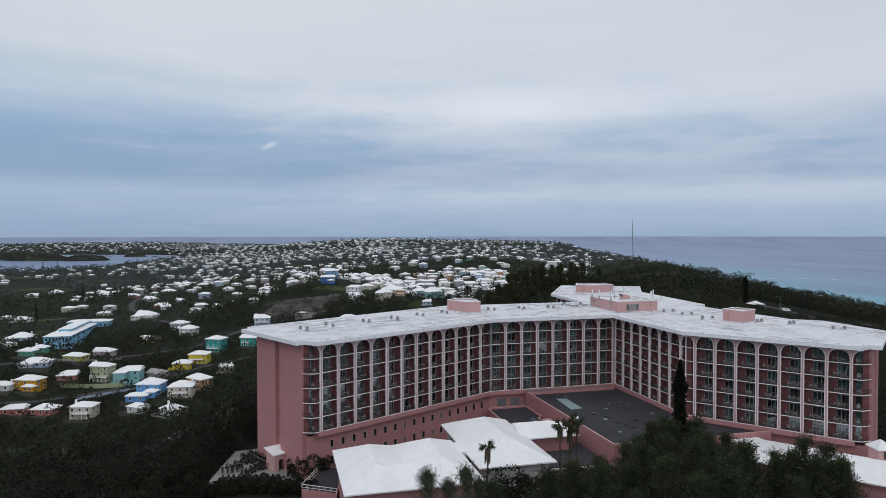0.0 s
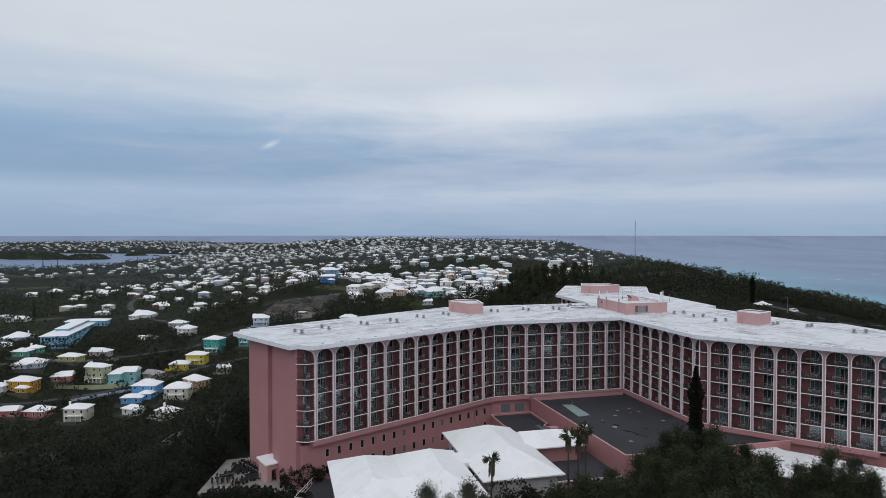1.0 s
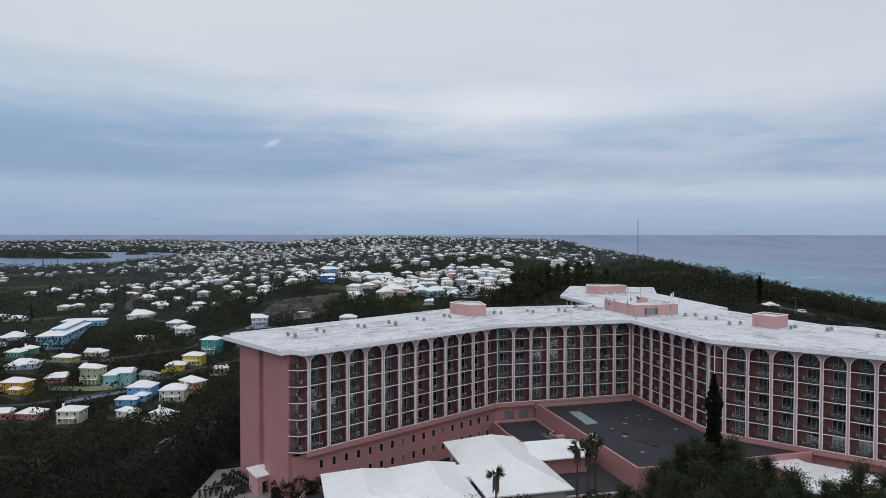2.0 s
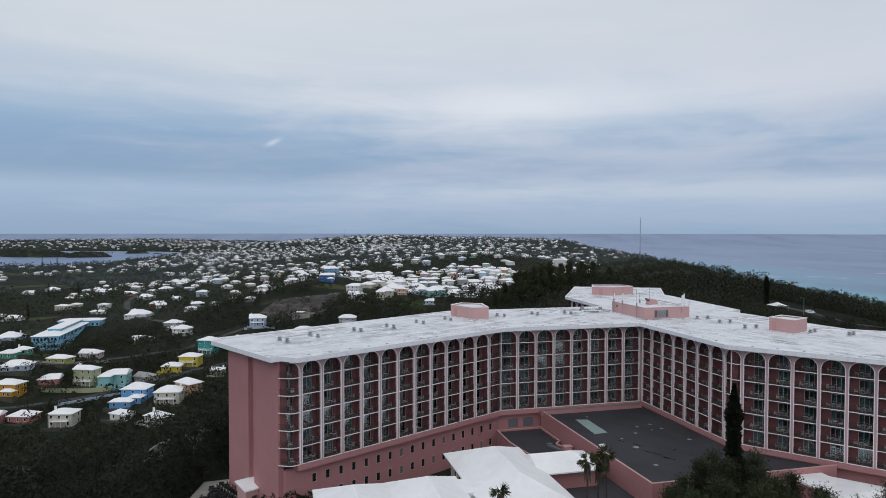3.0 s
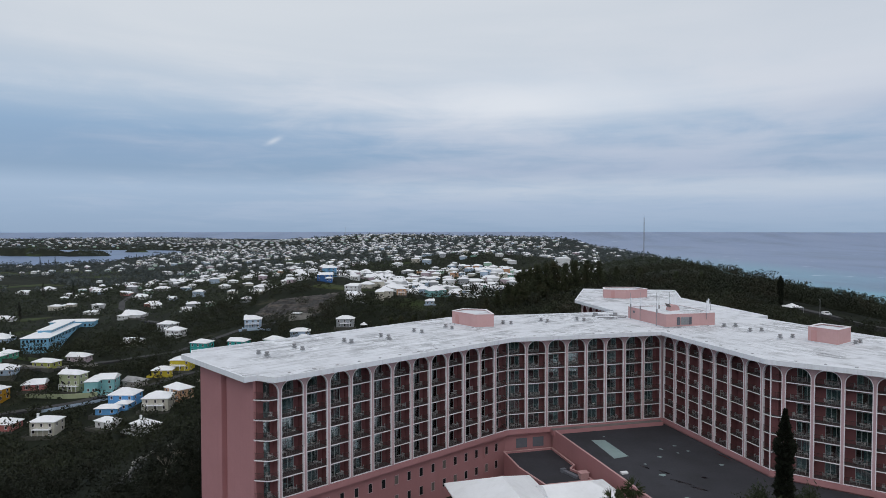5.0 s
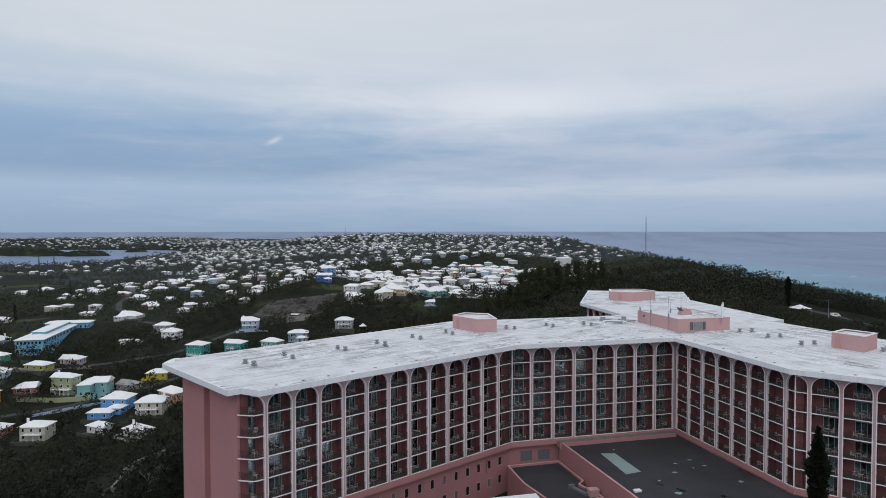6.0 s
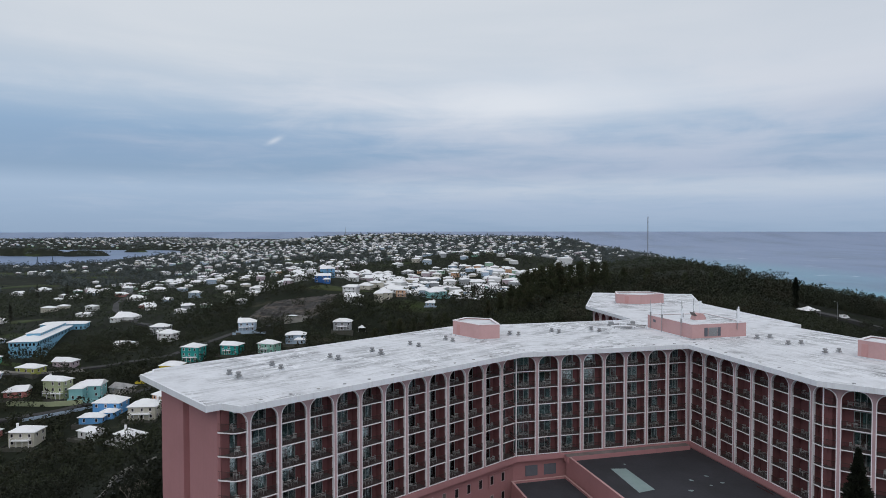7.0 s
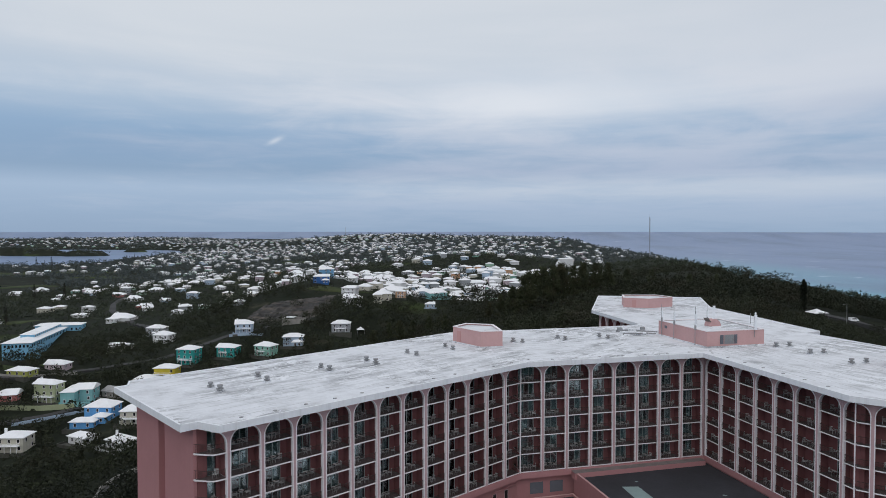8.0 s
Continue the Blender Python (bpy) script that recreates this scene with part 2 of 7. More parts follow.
DOOR_FRAME = material("grey_door_frame", (0.36, 0.41, 0.41), 0.5, 0.08, 1.0, 8.0, bump=0.0)
ROOM_DARK = material("dim_interior_tone", (0.16, 0.14, 0.13), 0.9, 0.15, 0.5, 4.0, bump=0.0)
WINDOW_DARK = material("dark_window_glass", (0.02, 0.022, 0.025), 0.08, 0.1, 1.0, 4.0, bump=0.0, spec=0.6)
LOUVRE_GREY = material("grey_louvre_paint", (0.14, 0.15, 0.175), 0.6, 0.1, 1.0, 6.0, bump=0.0)
CONCRETE = material("worn_concrete", (0.30, 0.29, 0.27), 0.9, 0.18, 0.25, 5.0, dirt=(0.14, 0.13, 0.12), dirt_amount=0.6, dirt_scale=0.3, bump=0.3)
FLOOR_TILE = material("dark_balcony_tile", (0.10, 0.082, 0.082), 0.7, 0.2, 0.8, 6.0, bump=0.05)
GLASS = glass("clear_door_glass")
BARK = material("grey_brown_bark", (0.06, 0.048, 0.038), 0.95, 0.3, 2.0, 14.0, bump=0.4)


# ---- building helpers ----
class Geo:
    """Gathers faces for one mesh."""

    def __init__(self):
        self.v, self.f, self.smooth = [], [], False

    def box(self, x0, x1, y0, y1, z0, z1, m=None):
        k = len(self.v)
        pts = [(x, y, z) for z in (z0, z1) for x, y in ((x0, y0), (x1, y0), (x1, y1), (x0, y1))]
        self.v += [tuple(m @ Vector(p)) for p in pts] if m else pts
        self.f += [(k + 3, k + 2, k + 1, k), (k + 4, k + 5, k + 6, k + 7)] + [(k + i, k + (i + 1) % 4, k + 4 + (i + 1) % 4, k + 4 + i) for i in range(4)]
        return self

    def prism(self, pts, z0, z1, m=None):
        """Upright prism over an outline that runs counter-clockwise."""
        k, n = len(self.v), len(pts)
        low = z0 if callable(z0) else (lambda p: z0)
        high = z1 if callable(z1) else (lambda p: z1)
        allp = [(p[0], p[1], low(p)) for p in pts] + [(p[0], p[1], high(p)) for p in pts]
        self.v += [tuple(m @ Vector(p)) for p in allp] if m else allp
        self.f += [tuple(k + i for i in reversed(range(n))), tuple(k + n + i for i in range(n))]
        self.f += [(k + i, k + (i + 1) % n, k + n + (i + 1) % n, k + n + i) for i in range(n)]
        return self

    def faces(self, verts, faces, m=None):
        k = len(self.v)
        self.v += [tuple(m @ Vector(p)) for p in verts] if m else [tuple(p) for p in verts]
        self.f += [tuple(k + i for i in f) for f in faces]
        return self

    def tube(self, a, b, r0, r1=None, sides=6):
        r1 = r0 if r1 is None else r1
        a, b = Vector(a), Vector(b)
        q = (b - a).to_track_quat("Z", "Y")
        k = len(self.v)
        for c, r in ((a, r0), (b, r1)):
            self.v += [tuple(c + q @ Vector((r * math.cos(math.tau * i / sides), r * math.sin(math.tau * i / sides), 0))) for i in range(sides)]
        self.f += [(k + i, k + (i + 1) % sides, k + sides + (i + 1) % sides, k + sides + i) for i in range(sides)]
        self.f += [tuple(k + i for i in reversed(range(sides))), tuple(k + sides + i for i in range(sides))]
        return self

    def mesh(self, name, mat, smooth=False):
        me = bpy.data.meshes.new(name)
        me.from_pydata(self.v, [], self.f)
        me.materials.append(mat)
        if smooth:
            me.polygons.foreach_set("use_smooth", [True] * len(me.polygons))
        me.update()
        return me


PLACED = {}


def thing(name, label, category, m=None, group="", kind="", data=None):
    ob = new(name, data)
    PLACED[ob] = m or Matrix()
    ob.matrix_basis = PLACED[ob]
    return tagged(ob, label, category, group, kind)


def part(name, me, parent, m=None, label="", kind=""):
    """A mesh under a thing or a part; m is its pose in the world."""
    ob = new(name, me)
    PLACED[ob] = m or Matrix()
    ob.parent = parent
    ob.matrix_basis = PLACED[parent].inverted() @ PLACED[ob]
    return tagged(ob, label, kind=kind)


def frame_at(p, angle, z=0.0):
    """Pose with x along a direction in plan, y to its left."""
    return Matrix.Translation((p[0], p[1], z)) @ Matrix.Rotation(angle, 4, "Z")


def along(p, angle, s, d=0.0):
    c, si = math.cos(angle), math.sin(angle)
    return (p[0] + c * s - si * d, p[1] + si * s + c * d)


def meet(p, a, q, b):
    """Where two lines in plan, each a point and a direction, cross."""
    ax, ay, bx, by = math.cos(a), math.sin(a), math.cos(b), math.sin(b)
    k = ((q[0] - p[0]) * by - (q[1] - p[1]) * bx) / (ax * by - ay * bx)
    return (p[0] + k * ax, p[1] + k * ay)


# ---- the land ----
SEA = -57.0
HILLS = []


def hill(x, y, radius, height):
    HILLS.append((x, y, radius, height))


hill(0, 20, 70, 18.7)
hill(-70, 110, 50, 14.4)
hill(60, 300, 90, 23.3)
hill(160, 420, 130, 36.2)
hill(60, 470, 70, 18.2)
hill(-100, 200, 60, 9.6)
hill(-150, 260, 80, -10.8)
hill(-190, 340, 60, -8.2)
hill(-250, 400, 90, 14.8)
hill(-160, 430, 60, -2.4)
hill(-130, 480, 50, 11.8)
hill(-80, 490, 35, 4.5)
hill(-60, 515, 35, 17.0)
hill(-110, 640, 90, 33.3)
hill(-140, 570, 50, 6.2)
hill(-40, 580, 50, 7.9)
hill(30, 600, 60, 13.1)
hill(-90, 750, 80, 17.9)
hill(10, 800, 70, 5.5)
hill(80, 790, 60, 8.7)
hill(45, 910, 80, 17.3)
hill(220, 640, 120, 43.0)
hill(260, 860, 120, 31.3)
hill(320, 990, 110, 24.3)
hill(60, 1180, 200, 34.5)
hill(-300, 580, 120, 5.6)
hill(-320, 770, 130, 1.5)
hill(-450, 500, 200, -7.3)
hill(-250, 1000, 220, 14.1)
hill(-600, 1000, 300, -10.1)
hill(-480, 1350, 250, -7.5)
hill(-200, 1600, 350, 22.6)
hill(330, 1500, 300, 19.4)
hill(-750, 1600, 400, -6.9)
hill(-100, 2200, 450, 31.5)
hill(350, 2000, 300, 17.9)
hill(360, 2500, 350, 33.0)
hill(-150, 3000, 400, 43.6)
hill(300, 2900, 350, 20.4)
hill(-500, 3050, 350, 23.7)
hill(-950, 3000, 400, 17.5)
hill(-850, 2300, 400, 2.7)
hill(-1200, 3500, 350, 16.3)
hill(-2300, 3600, 500, 9.0)
hill(-1650, 3750, 380, 12.0)
hill(-285, 490, 65, -15.0)
hill(204, 338, 26, -7.0)
hill(-1120, 2150, 330, -12.0)
hill(-1500, 2440, 130, 14.0)
hill(-1295, 2410, 110, 12.0)
hill(-1640, 2500, 110, 12.0)
hill(-1200, 1700, 330, -10.0)
hill(-1080, 2600, 260, -9.0)
hill(-1000, -300, 900, -0.7)
hill(100, -600, 600, 47.8)
hill(440, 870, 110, -8.6)
hill(300, 300, 120, 13.6)
hill(480, 1150, 140, -16.1)


def smooth_step(a, b, v):
    t = np.clip((v - a) / (b - a), 0, 1)
    return t * t * (3 - 2 * t)


def sea_level(x, y):
    """The sea, raised a little far out so that its edge stands where the true horizon would."""
    return SEA + 73 * (np.clip(np.hypot(x, y) - 3600, 0, None) / 1300) ** 2


def ground(x, y, rough=True):
    x, y = np.asarray(x, float), np.asarray(y, float)
    s = 12 + 0 * x
    for a, b, r, h in HILLS:
        s = s + h * np.exp(-((x - a) ** 2 + (y - b) ** 2) / r ** 2)
    coast = smooth_step(0, 110, 600 - 0.012 * np.clip(y - 900, 0, None) + 25 * np.sin(y / 130) - x)
    lake = smooth_step(0.9, 1.08, (((x + 2030) / 985) ** 4 + ((y - 2330) / 800) ** 4) ** 0.25 + 0.03 * np.sin(x / 90) * np.sin(y / 110))
    for ix, iy, rx, ry in ((-1500, 2440, 120, 60), (-1295, 2410, 95, 50), (-1270, 2800, 85, 35), (-1165, 1775, 26, 32), (-1640, 2500, 90, 50)):
        lake = np.maximum(lake, smooth_step(1.2, 0.7, np.sqrt(((x - ix) / rx) ** 2 + ((y - iy) / ry) ** 2)))
    pad = smooth_step(1.25, 0.8, np.sqrt(((x - 25) / 85) ** 2 + ((y - 165) / 110) ** 2))
    k = coast * lake * smooth_step(4550, 4300, np.hypot(x, y))
    s = np.maximum(s, 3) * k - 9 * (1 - k)
    if rough:
        s = s + (1 - pad) * k * (1.2 * np.sin(x / 23 + 1.3 * np.sin(y / 31)) * np.sin(y / 19) + 0.5 * np.sin(x / 7.3) * np.sin(y / 8.1))
    return (sea_level(x, y) + s) * (1 - pad) - 9.2 * pad


def ground_z(x, y):
    return float(ground(x, y))


def polar_sheet(name, rings, angles, height, mat):
    """A sheet of land or water round the place, out to the horizon."""
    rr, aa = np.meshgrid(rings, angles, indexing="ij")
    x, y = rr * np.sin(aa), rr * np.cos(aa)
    z = height(x, y)
    n, k = rr.shape
    verts = np.stack([x, y, z], -1).reshape(-1, 3)
    i, j = np.meshgrid(np.arange(n - 1), np.arange(k), indexing="ij")
    j2 = (j + 1) % k
    quads = np.stack([i * k + j2, i * k + j, (i + 1) * k + j, (i + 1) * k + j2], -1).reshape(-1, 4)
    me = bpy.data.meshes.new(name)
    me.vertices.add(len(verts))
    me.vertices.foreach_set("co", verts.ravel())
    me.loops.add(quads.size)
    me.loops.foreach_set("vertex_index", quads.ravel().astype(np.int32))
    me.polygons.add(len(quads))
    me.polygons.foreach_set("loop_start", np.arange(0, quads.size, 4, dtype=np.int32))
    me.polygons.foreach_set("loop_total", np.full(len(quads), 4, dtype=np.int32))
    me.update(calc_edges=True)
    me.polygons.foreach_set("use_smooth", [True] * len(quads))
    me.materials.append(mat)
    return me


def ground_material():
    m = material("scrub_and_grass", (0.018, 0.022, 0.015), 0.95, 0.4, 0.05, 0.9, bump=0.6, bump_scale=0.7, spec=0.1)
    t = m.node_tree
    b = t.nodes["Principled BSDF"]
    src = b.inputs["Base Color"].links[0].from_socket
    geo = t.nodes.new("ShaderNodeNewGeometry")
    n1 = node(t, "ShaderNodeTexNoise", Scale=0.012, Detail=3.0, Roughness=0.5)
    n2 = node(t, "ShaderNodeTexNoise", Scale=0.05, Detail=4.0, Roughness=0.6)
    t.links.new(geo.outputs["Position"], n1.inputs["Vector"])
    t.links.new(geo.outputs["Position"], n2.inputs["Vector"])
    lawn = ramp_node(t, n1.outputs[0], [(0.62, (0, 0, 0)), (0.72, (1, 1, 1))])
    soil = ramp_node(t, n2.outputs[0], [(0.60, (0, 0, 0)), (0.72, (1, 1, 1))])
    col = mix_node(t, lawn, src, (0.052, 0.072, 0.024))
    col = mix_node(t, math_node(t, "MULTIPLY", soil, 0.35), col, (0.10, 0.085, 0.06))
    t.links.new(col, b.inputs["Base Color"])
    return m


def water_material(name, shallow):
    m = bpy.data.materials.new(name)
    m.use_nodes = True
    t = m.node_tree
    b = t.nodes["Principled BSDF"]
    geo = t.nodes.new("ShaderNodeNewGeometry")
    split = t.nodes.new("ShaderNodeSeparateXYZ")
    t.links.new(geo.outputs["Position"], split.inputs[0])
    patch = node(t, "ShaderNodeTexNoise", Scale=0.004, Detail=5.0, Roughness=0.6)
    foam = node(t, "ShaderNodeTexNoise", Scale=0.02, Detail=5.0, Roughness=0.65)
    stretch = t.nodes.new("ShaderNodeMapping")
    stretch.inputs["Scale"].default_value = (1.0, 0.35, 1)
    t.links.new(geo.outputs["Position"], stretch.inputs[0])
    t.links.new(stretch.outputs[0], patch.inputs["Vector"])
    t.links.new(stretch.outputs[0], foam.inputs["Vector"])
    deep = ramp_node(t, patch.outputs[0], [(0.35, (0.050, 0.105, 0.225)), (0.52, (0.095, 0.165, 0.325)), (0.65, (0.125, 0.19, 0.34))])
    col = deep
    if shallow:
        # sandy shallows off the beach, with reef patches
        off = math_node(t, "SUBTRACT", split.outputs[0], 600.0)
        near = t.nodes.new("ShaderNodeMapRange")
        near.inputs[1].default_value, near.inputs[2].default_value, near.inputs[3].default_value, near.inputs[4].default_value = -60, 240, 1, 0
        t.links.new(math_node(t, "ADD", off, math_node(t, "MULTIPLY", patch.outputs[0], -160.0)), near.inputs[0])
        open_side = ramp_node(t, math_node(t, "GREATER_THAN", split.outputs[0], 0.0), [(0.4, (0, 0, 0)), (0.6, (1, 1, 1))])
        far_off = t.nodes.new("ShaderNodeMapRange")
        far_off.inputs[1].default_value, far_off.inputs[2].default_value, far_off.inputs[3].default_value, far_off.inputs[4].default_value = 1600, 2600, 1, 0
        t.links.new(split.outputs[1], far_off.inputs[0])
        near_fac = math_node(t, "MULTIPLY", math_node(t, "MULTIPLY", near.outputs[0], far_off.outputs[0]), open_side)
        reef = ramp_node(t, patch.outputs[0], [(0.40, (0.35, 0.35, 0.35)), (0.56, (1, 1, 1))])
        col = mix_node(t, math_node(t, "MULTIPLY", math_node(t, "POWER", near_fac, 0.8), reef), deep, (0.072, 0.285, 0.385))
        # broken lines of surf over the outer reef
        lines = t.nodes.new("ShaderNodeMapping")
        lines.inputs["Scale"].default_value = (0.010, 0.014, 1)
        lines.inputs["Rotation"].default_value = (0, 0, radians(-8))
        t.links.new(geo.outputs["Position"], lines.inputs[0])
        breaker = node(t, "ShaderNodeTexNoise", Scale=1.0, Detail=6.0, Roughness=0.62, Distortion=0.3)
        t.links.new(lines.outputs[0], breaker.inputs["Vector"])
        reach = t.nodes.new("ShaderNodeMapRange")
        reach.inputs[1].default_value, reach.inputs[2].default_value, reach.inputs[3].default_value, reach.inputs[4].default_value = 300, 1700, 1, 0
        t.links.new(off, reach.inputs[0])
        crest = ramp_node(t, breaker.outputs[0], [(0.63, (0, 0, 0)), (0.68, (1, 1, 1))])
        col = mix_node(t, math_node(t, "MULTIPLY", math_node(t, "MULTIPLY", crest, reach.outputs[0]), math_node(t, "MULTIPLY", open_side, 0.6)), col, (0.62, 0.68, 0.74))
        surf = ramp_node(t, foam.outputs[0], [(0.69, (0, 0, 0)), (0.73, (1, 1, 1))])
        col = mix_node(t, math_node(t, "MULTIPLY", surf, near_fac), col, (0.6, 0.65, 0.68))
    t.links.new(col, b.inputs["Base Color"])
    b.inputs["Roughness"].default_value = 0.32
    b.inputs["IOR"].default_value = 1.33
    waves = node(t, "ShaderNodeTexNoise", Scale=0.12, Detail=4.0, Roughness=0.6)
    t.links.new(geo.outputs["Position"], waves.inputs["Vector"])
    bp = node(t, "ShaderNodeBump", Strength=0.5, Distance=1.0)
    t.links.new(waves.outputs[0], bp.inputs["Height"])
    t.links.new(bp.outputs[0], b.inputs["Normal"])
    return m


SHEET_ANGLES = np.concatenate([np.radians(np.arange(-46, 46, 0.4)), np.radians(np.arange(46, 314, 2.0))])
SHEET_RINGS = np.concatenate([[0.5], 9 * np.power(4900 / 9, np.linspace(0, 1, 250))])
tagged(new("ground", polar_sheet("ground", SHEET_RINGS, SHEET_ANGLES, ground, ground_material())),
       "hilly island ground with dark scrub and grass patches", "ground", kind="structure")
tagged(new("water", polar_sheet("water", np.linspace(60, 4930, 100), np.radians(np.arange(0, 360, 2.0)), sea_level, water_material("grey_blue_sea", True))),
       "calm grey-blue sea with turquoise shallows and reefs", "sea", kind="structure")

# ---- the hotel: plan ----
STOREY, FLOORS = 2.825, 6
ROOF_TOP, ROOF_LOW = 17.60, 16.86
A_L, A_M, A_R, A_S = 0.747, 0.259, -1.323, -0.640
P_L = (-23.37, 126.17)
BAY_L, BAY_M, BAY_R, BAY_S = 4.0, 4.136, 4.007, 3.971
C_LM = along(P_L, A_L, 11 * BAY_L + 3.592)
P_M = along(C_LM, A_M, 3.69)
END_M = along(P_M, A_M, 7 * BAY_M)
P_R = (END_M[0] + 0.36, END_M[1] + 0.19)
C_RS = along(P_R, A_R, 7 * BAY_R + 1.971)
P_S = along(C_RS, A_S, 1.842)
END_S = along(P_S, A_S, 7 * BAY_S)
DEPTH = 1.8   # balcony
ROOM = 3.6    # far side of the visible part of a room

hotel = thing("hotel", "large pink hotel with arched white-trimmed balcony bays and white flat roof", "hotel", Matrix.Translation((20, 150, -9.2)))

# roof slab: front edge along the bays, stepped at both ends; back edge; rear wing
OVER = -1.45
roof_outline = [
    along(P_L, A_L, -4.5, 1.5), along(P_L, A_L, -2.7, 1.5), along(P_L, A_L, -1.6, OVER),
    meet(along(P_L, A_L, 0, OVER), A_L, along(P_M, A_M, 0, OVER), A_M),
    meet(along(P_M, A_M, 0, OVER), A_M, along(P_R, A_R, 0, OVER), A_R),
    meet(along(P_R, A_R, 0, OVER), A_R, along(P_S, A_S, 0, OVER), A_S),
    along(END_S, A_S, 1.6, OVER), along(END_S, A_S, 2.7, 1.5), along(END_S, A_S, 4.5, 1.5), along(END_S, A_S, 4.5, 24),
    (88.5, 153.5), (82.6, 156.3), (76.6, 171.4), (71.2, 187.0),
    (75.1, 189.4), (69.3, 230.5), (76.0, 255.0), (46.5, 260.0), (36.6, 223.5), (41.6, 198.5), (39.5, 196.6),
    (0.5, 186.3), along(P_L, A_L, -2.0, 26.3), along(P_L, A_L, -2.9, 24.0), along(P_L, A_L, -4.5, 24.0)]
part("roof", Geo().prism(roof_outline[:5] + roof_outline[19:], ROOF_LOW, ROOF_TOP - 0.10).mesh("roof", ROOF_WHITE), hotel, label="white-coated flat roof with dark streaks")
part("roof", Geo().prism(roof_outline[4:20], ROOF_LOW, ROOF_TOP - 0.10).mesh("roof", ROOF_WHITE_CROSS), hotel, label="white-coated flat roof with dark streaks")

for i in range(len(roof_outline)):
    p, q = Vector(roof_outline[i]), Vector(roof_outline[(i + 1) % len(roof_outline)])
    a = math.atan2(q.y - p.y, q.x - p.x)
    g = Geo().box(-0.03, (q - p).length + 0.03, -0.06, 0.16, ROOF_LOW - 0.05 + 0.002 * (i % 3), ROOF_TOP + 0.002 * (i % 2))
    part("fascia", g.mesh("fascia", FASCIA), hotel, frame_at(p, a))

# solid cores behind the rooms
core_L = [along(P_L, A_L, -2.2, ROOM), along(P_L, A_L, 50.5, ROOM), along(P_L, A_L, 52, 20), along(P_L, A_L, -2.2, 20)]
part("wall", Geo().prism(core_L, -9.6, ROOF_LOW - 0.02).mesh("wall", PINK), hotel)
core_M = [along(P_M, A_M, -4.5, ROOM), along(P_M, A_M, 30, ROOM), along(P_M, A_M, 30, 25), along(P_M, A_M, -6, 25)]
part("wall", Geo().prism(core_M, -9.6, ROOF_LOW - 0.03).mesh("wall", PINK), hotel)
core_R = [along(P_R, A_R, -1, ROOM), along(P_R, A_R, 31.5, ROOM), along(P_R, A_R, 31.5, 27), along(P_R, A_R, -20, 27)]
part("wall", Geo().prism(core_R, -9.6, ROOF_LOW - 0.04).mesh("wall", PINK), hotel)
core_S = [along(P_S, A_S, -2.5, ROOM), along(END_S, A_S, 2.2, ROOM), along(END_S, A_S, 2.2, 20), along(P_S, A_S, 6, 20)]
part("wall", Geo().prism(core_S, -9.6, ROOF_LOW - 0.05).mesh("wall", PINK), hotel)
rear = [(41.5, 198), (72.0, 190), (67.0, 230), (72.0, 252.5), (49.0, 256.5), (41.5, 224)]
part("wall", Geo().prism(rear, -9.6, ROOF_LOW - 0.06).mesh("wall", PINK), hotel)

# end walls, each with a tall recessed channel
for p, a, sgn in ((P_L, A_L, -1), (END_S, A_S, 1)):
    g = Geo()
    for d0, d1 in ((2.05, 10.4), (12.4, 20.15)):
        g.box(min(sgn * 3.0, sgn * 2.0), max(sgn * 3.0, sgn * 2.0), d0, d1, -9.6, ROOF_LOW - 0.01)
    part("end_wall", g.mesh("end_wall", PINK), hotel, frame_at(p, a), label="plain pink end wall with a tall recessed channel")


# ---- the hotel: balcony bays ----
CACHE = {}


def cached(key, build):
    if key not in CACHE:
        CACHE[key] = build()
    return CACHE[key]


def arch_curve(w, left=True, right=True, z_spring=15.0, r=1.62, steps=9):
    """Points of the opening's head from left spring to right spring, in x and z."""
    r = min(r, (w / 2 if left and right else w) - 0.02)
    pts = []
    if left:
        pts += [(r - r * math.cos(t), z_spring + r * math.sin(t)) for t in np.linspace(0, math.pi / 2, steps)]
    else:
        pts += [(0, z_spring + r)]
    if right:
        pts += [(w - r + r * math.sin(t), z_spring + r * math.cos(t)) for t in np.linspace(0, math.pi / 2, steps)]
    else:
        pts += [(w, z_spring + r)]
    return [(float(x), float(z)) for x, z in pts]


def strip(rows, closed=False):
    """Faces of a bar swept along rows of four corners."""
    v = [p for row in rows for p in row]
    f = []
    for i in range(len(rows) - 1):
        for j in range(4):
            f.append((4 * i + j, 4 * i + (j + 1) % 4, 4 * i + 4 + (j + 1) % 4, 4 * i + 4 + j))
    f += [(3, 2, 1, 0), tuple(len(v) - 4 + j for j in range(4))]
    return Geo().faces(v, f)


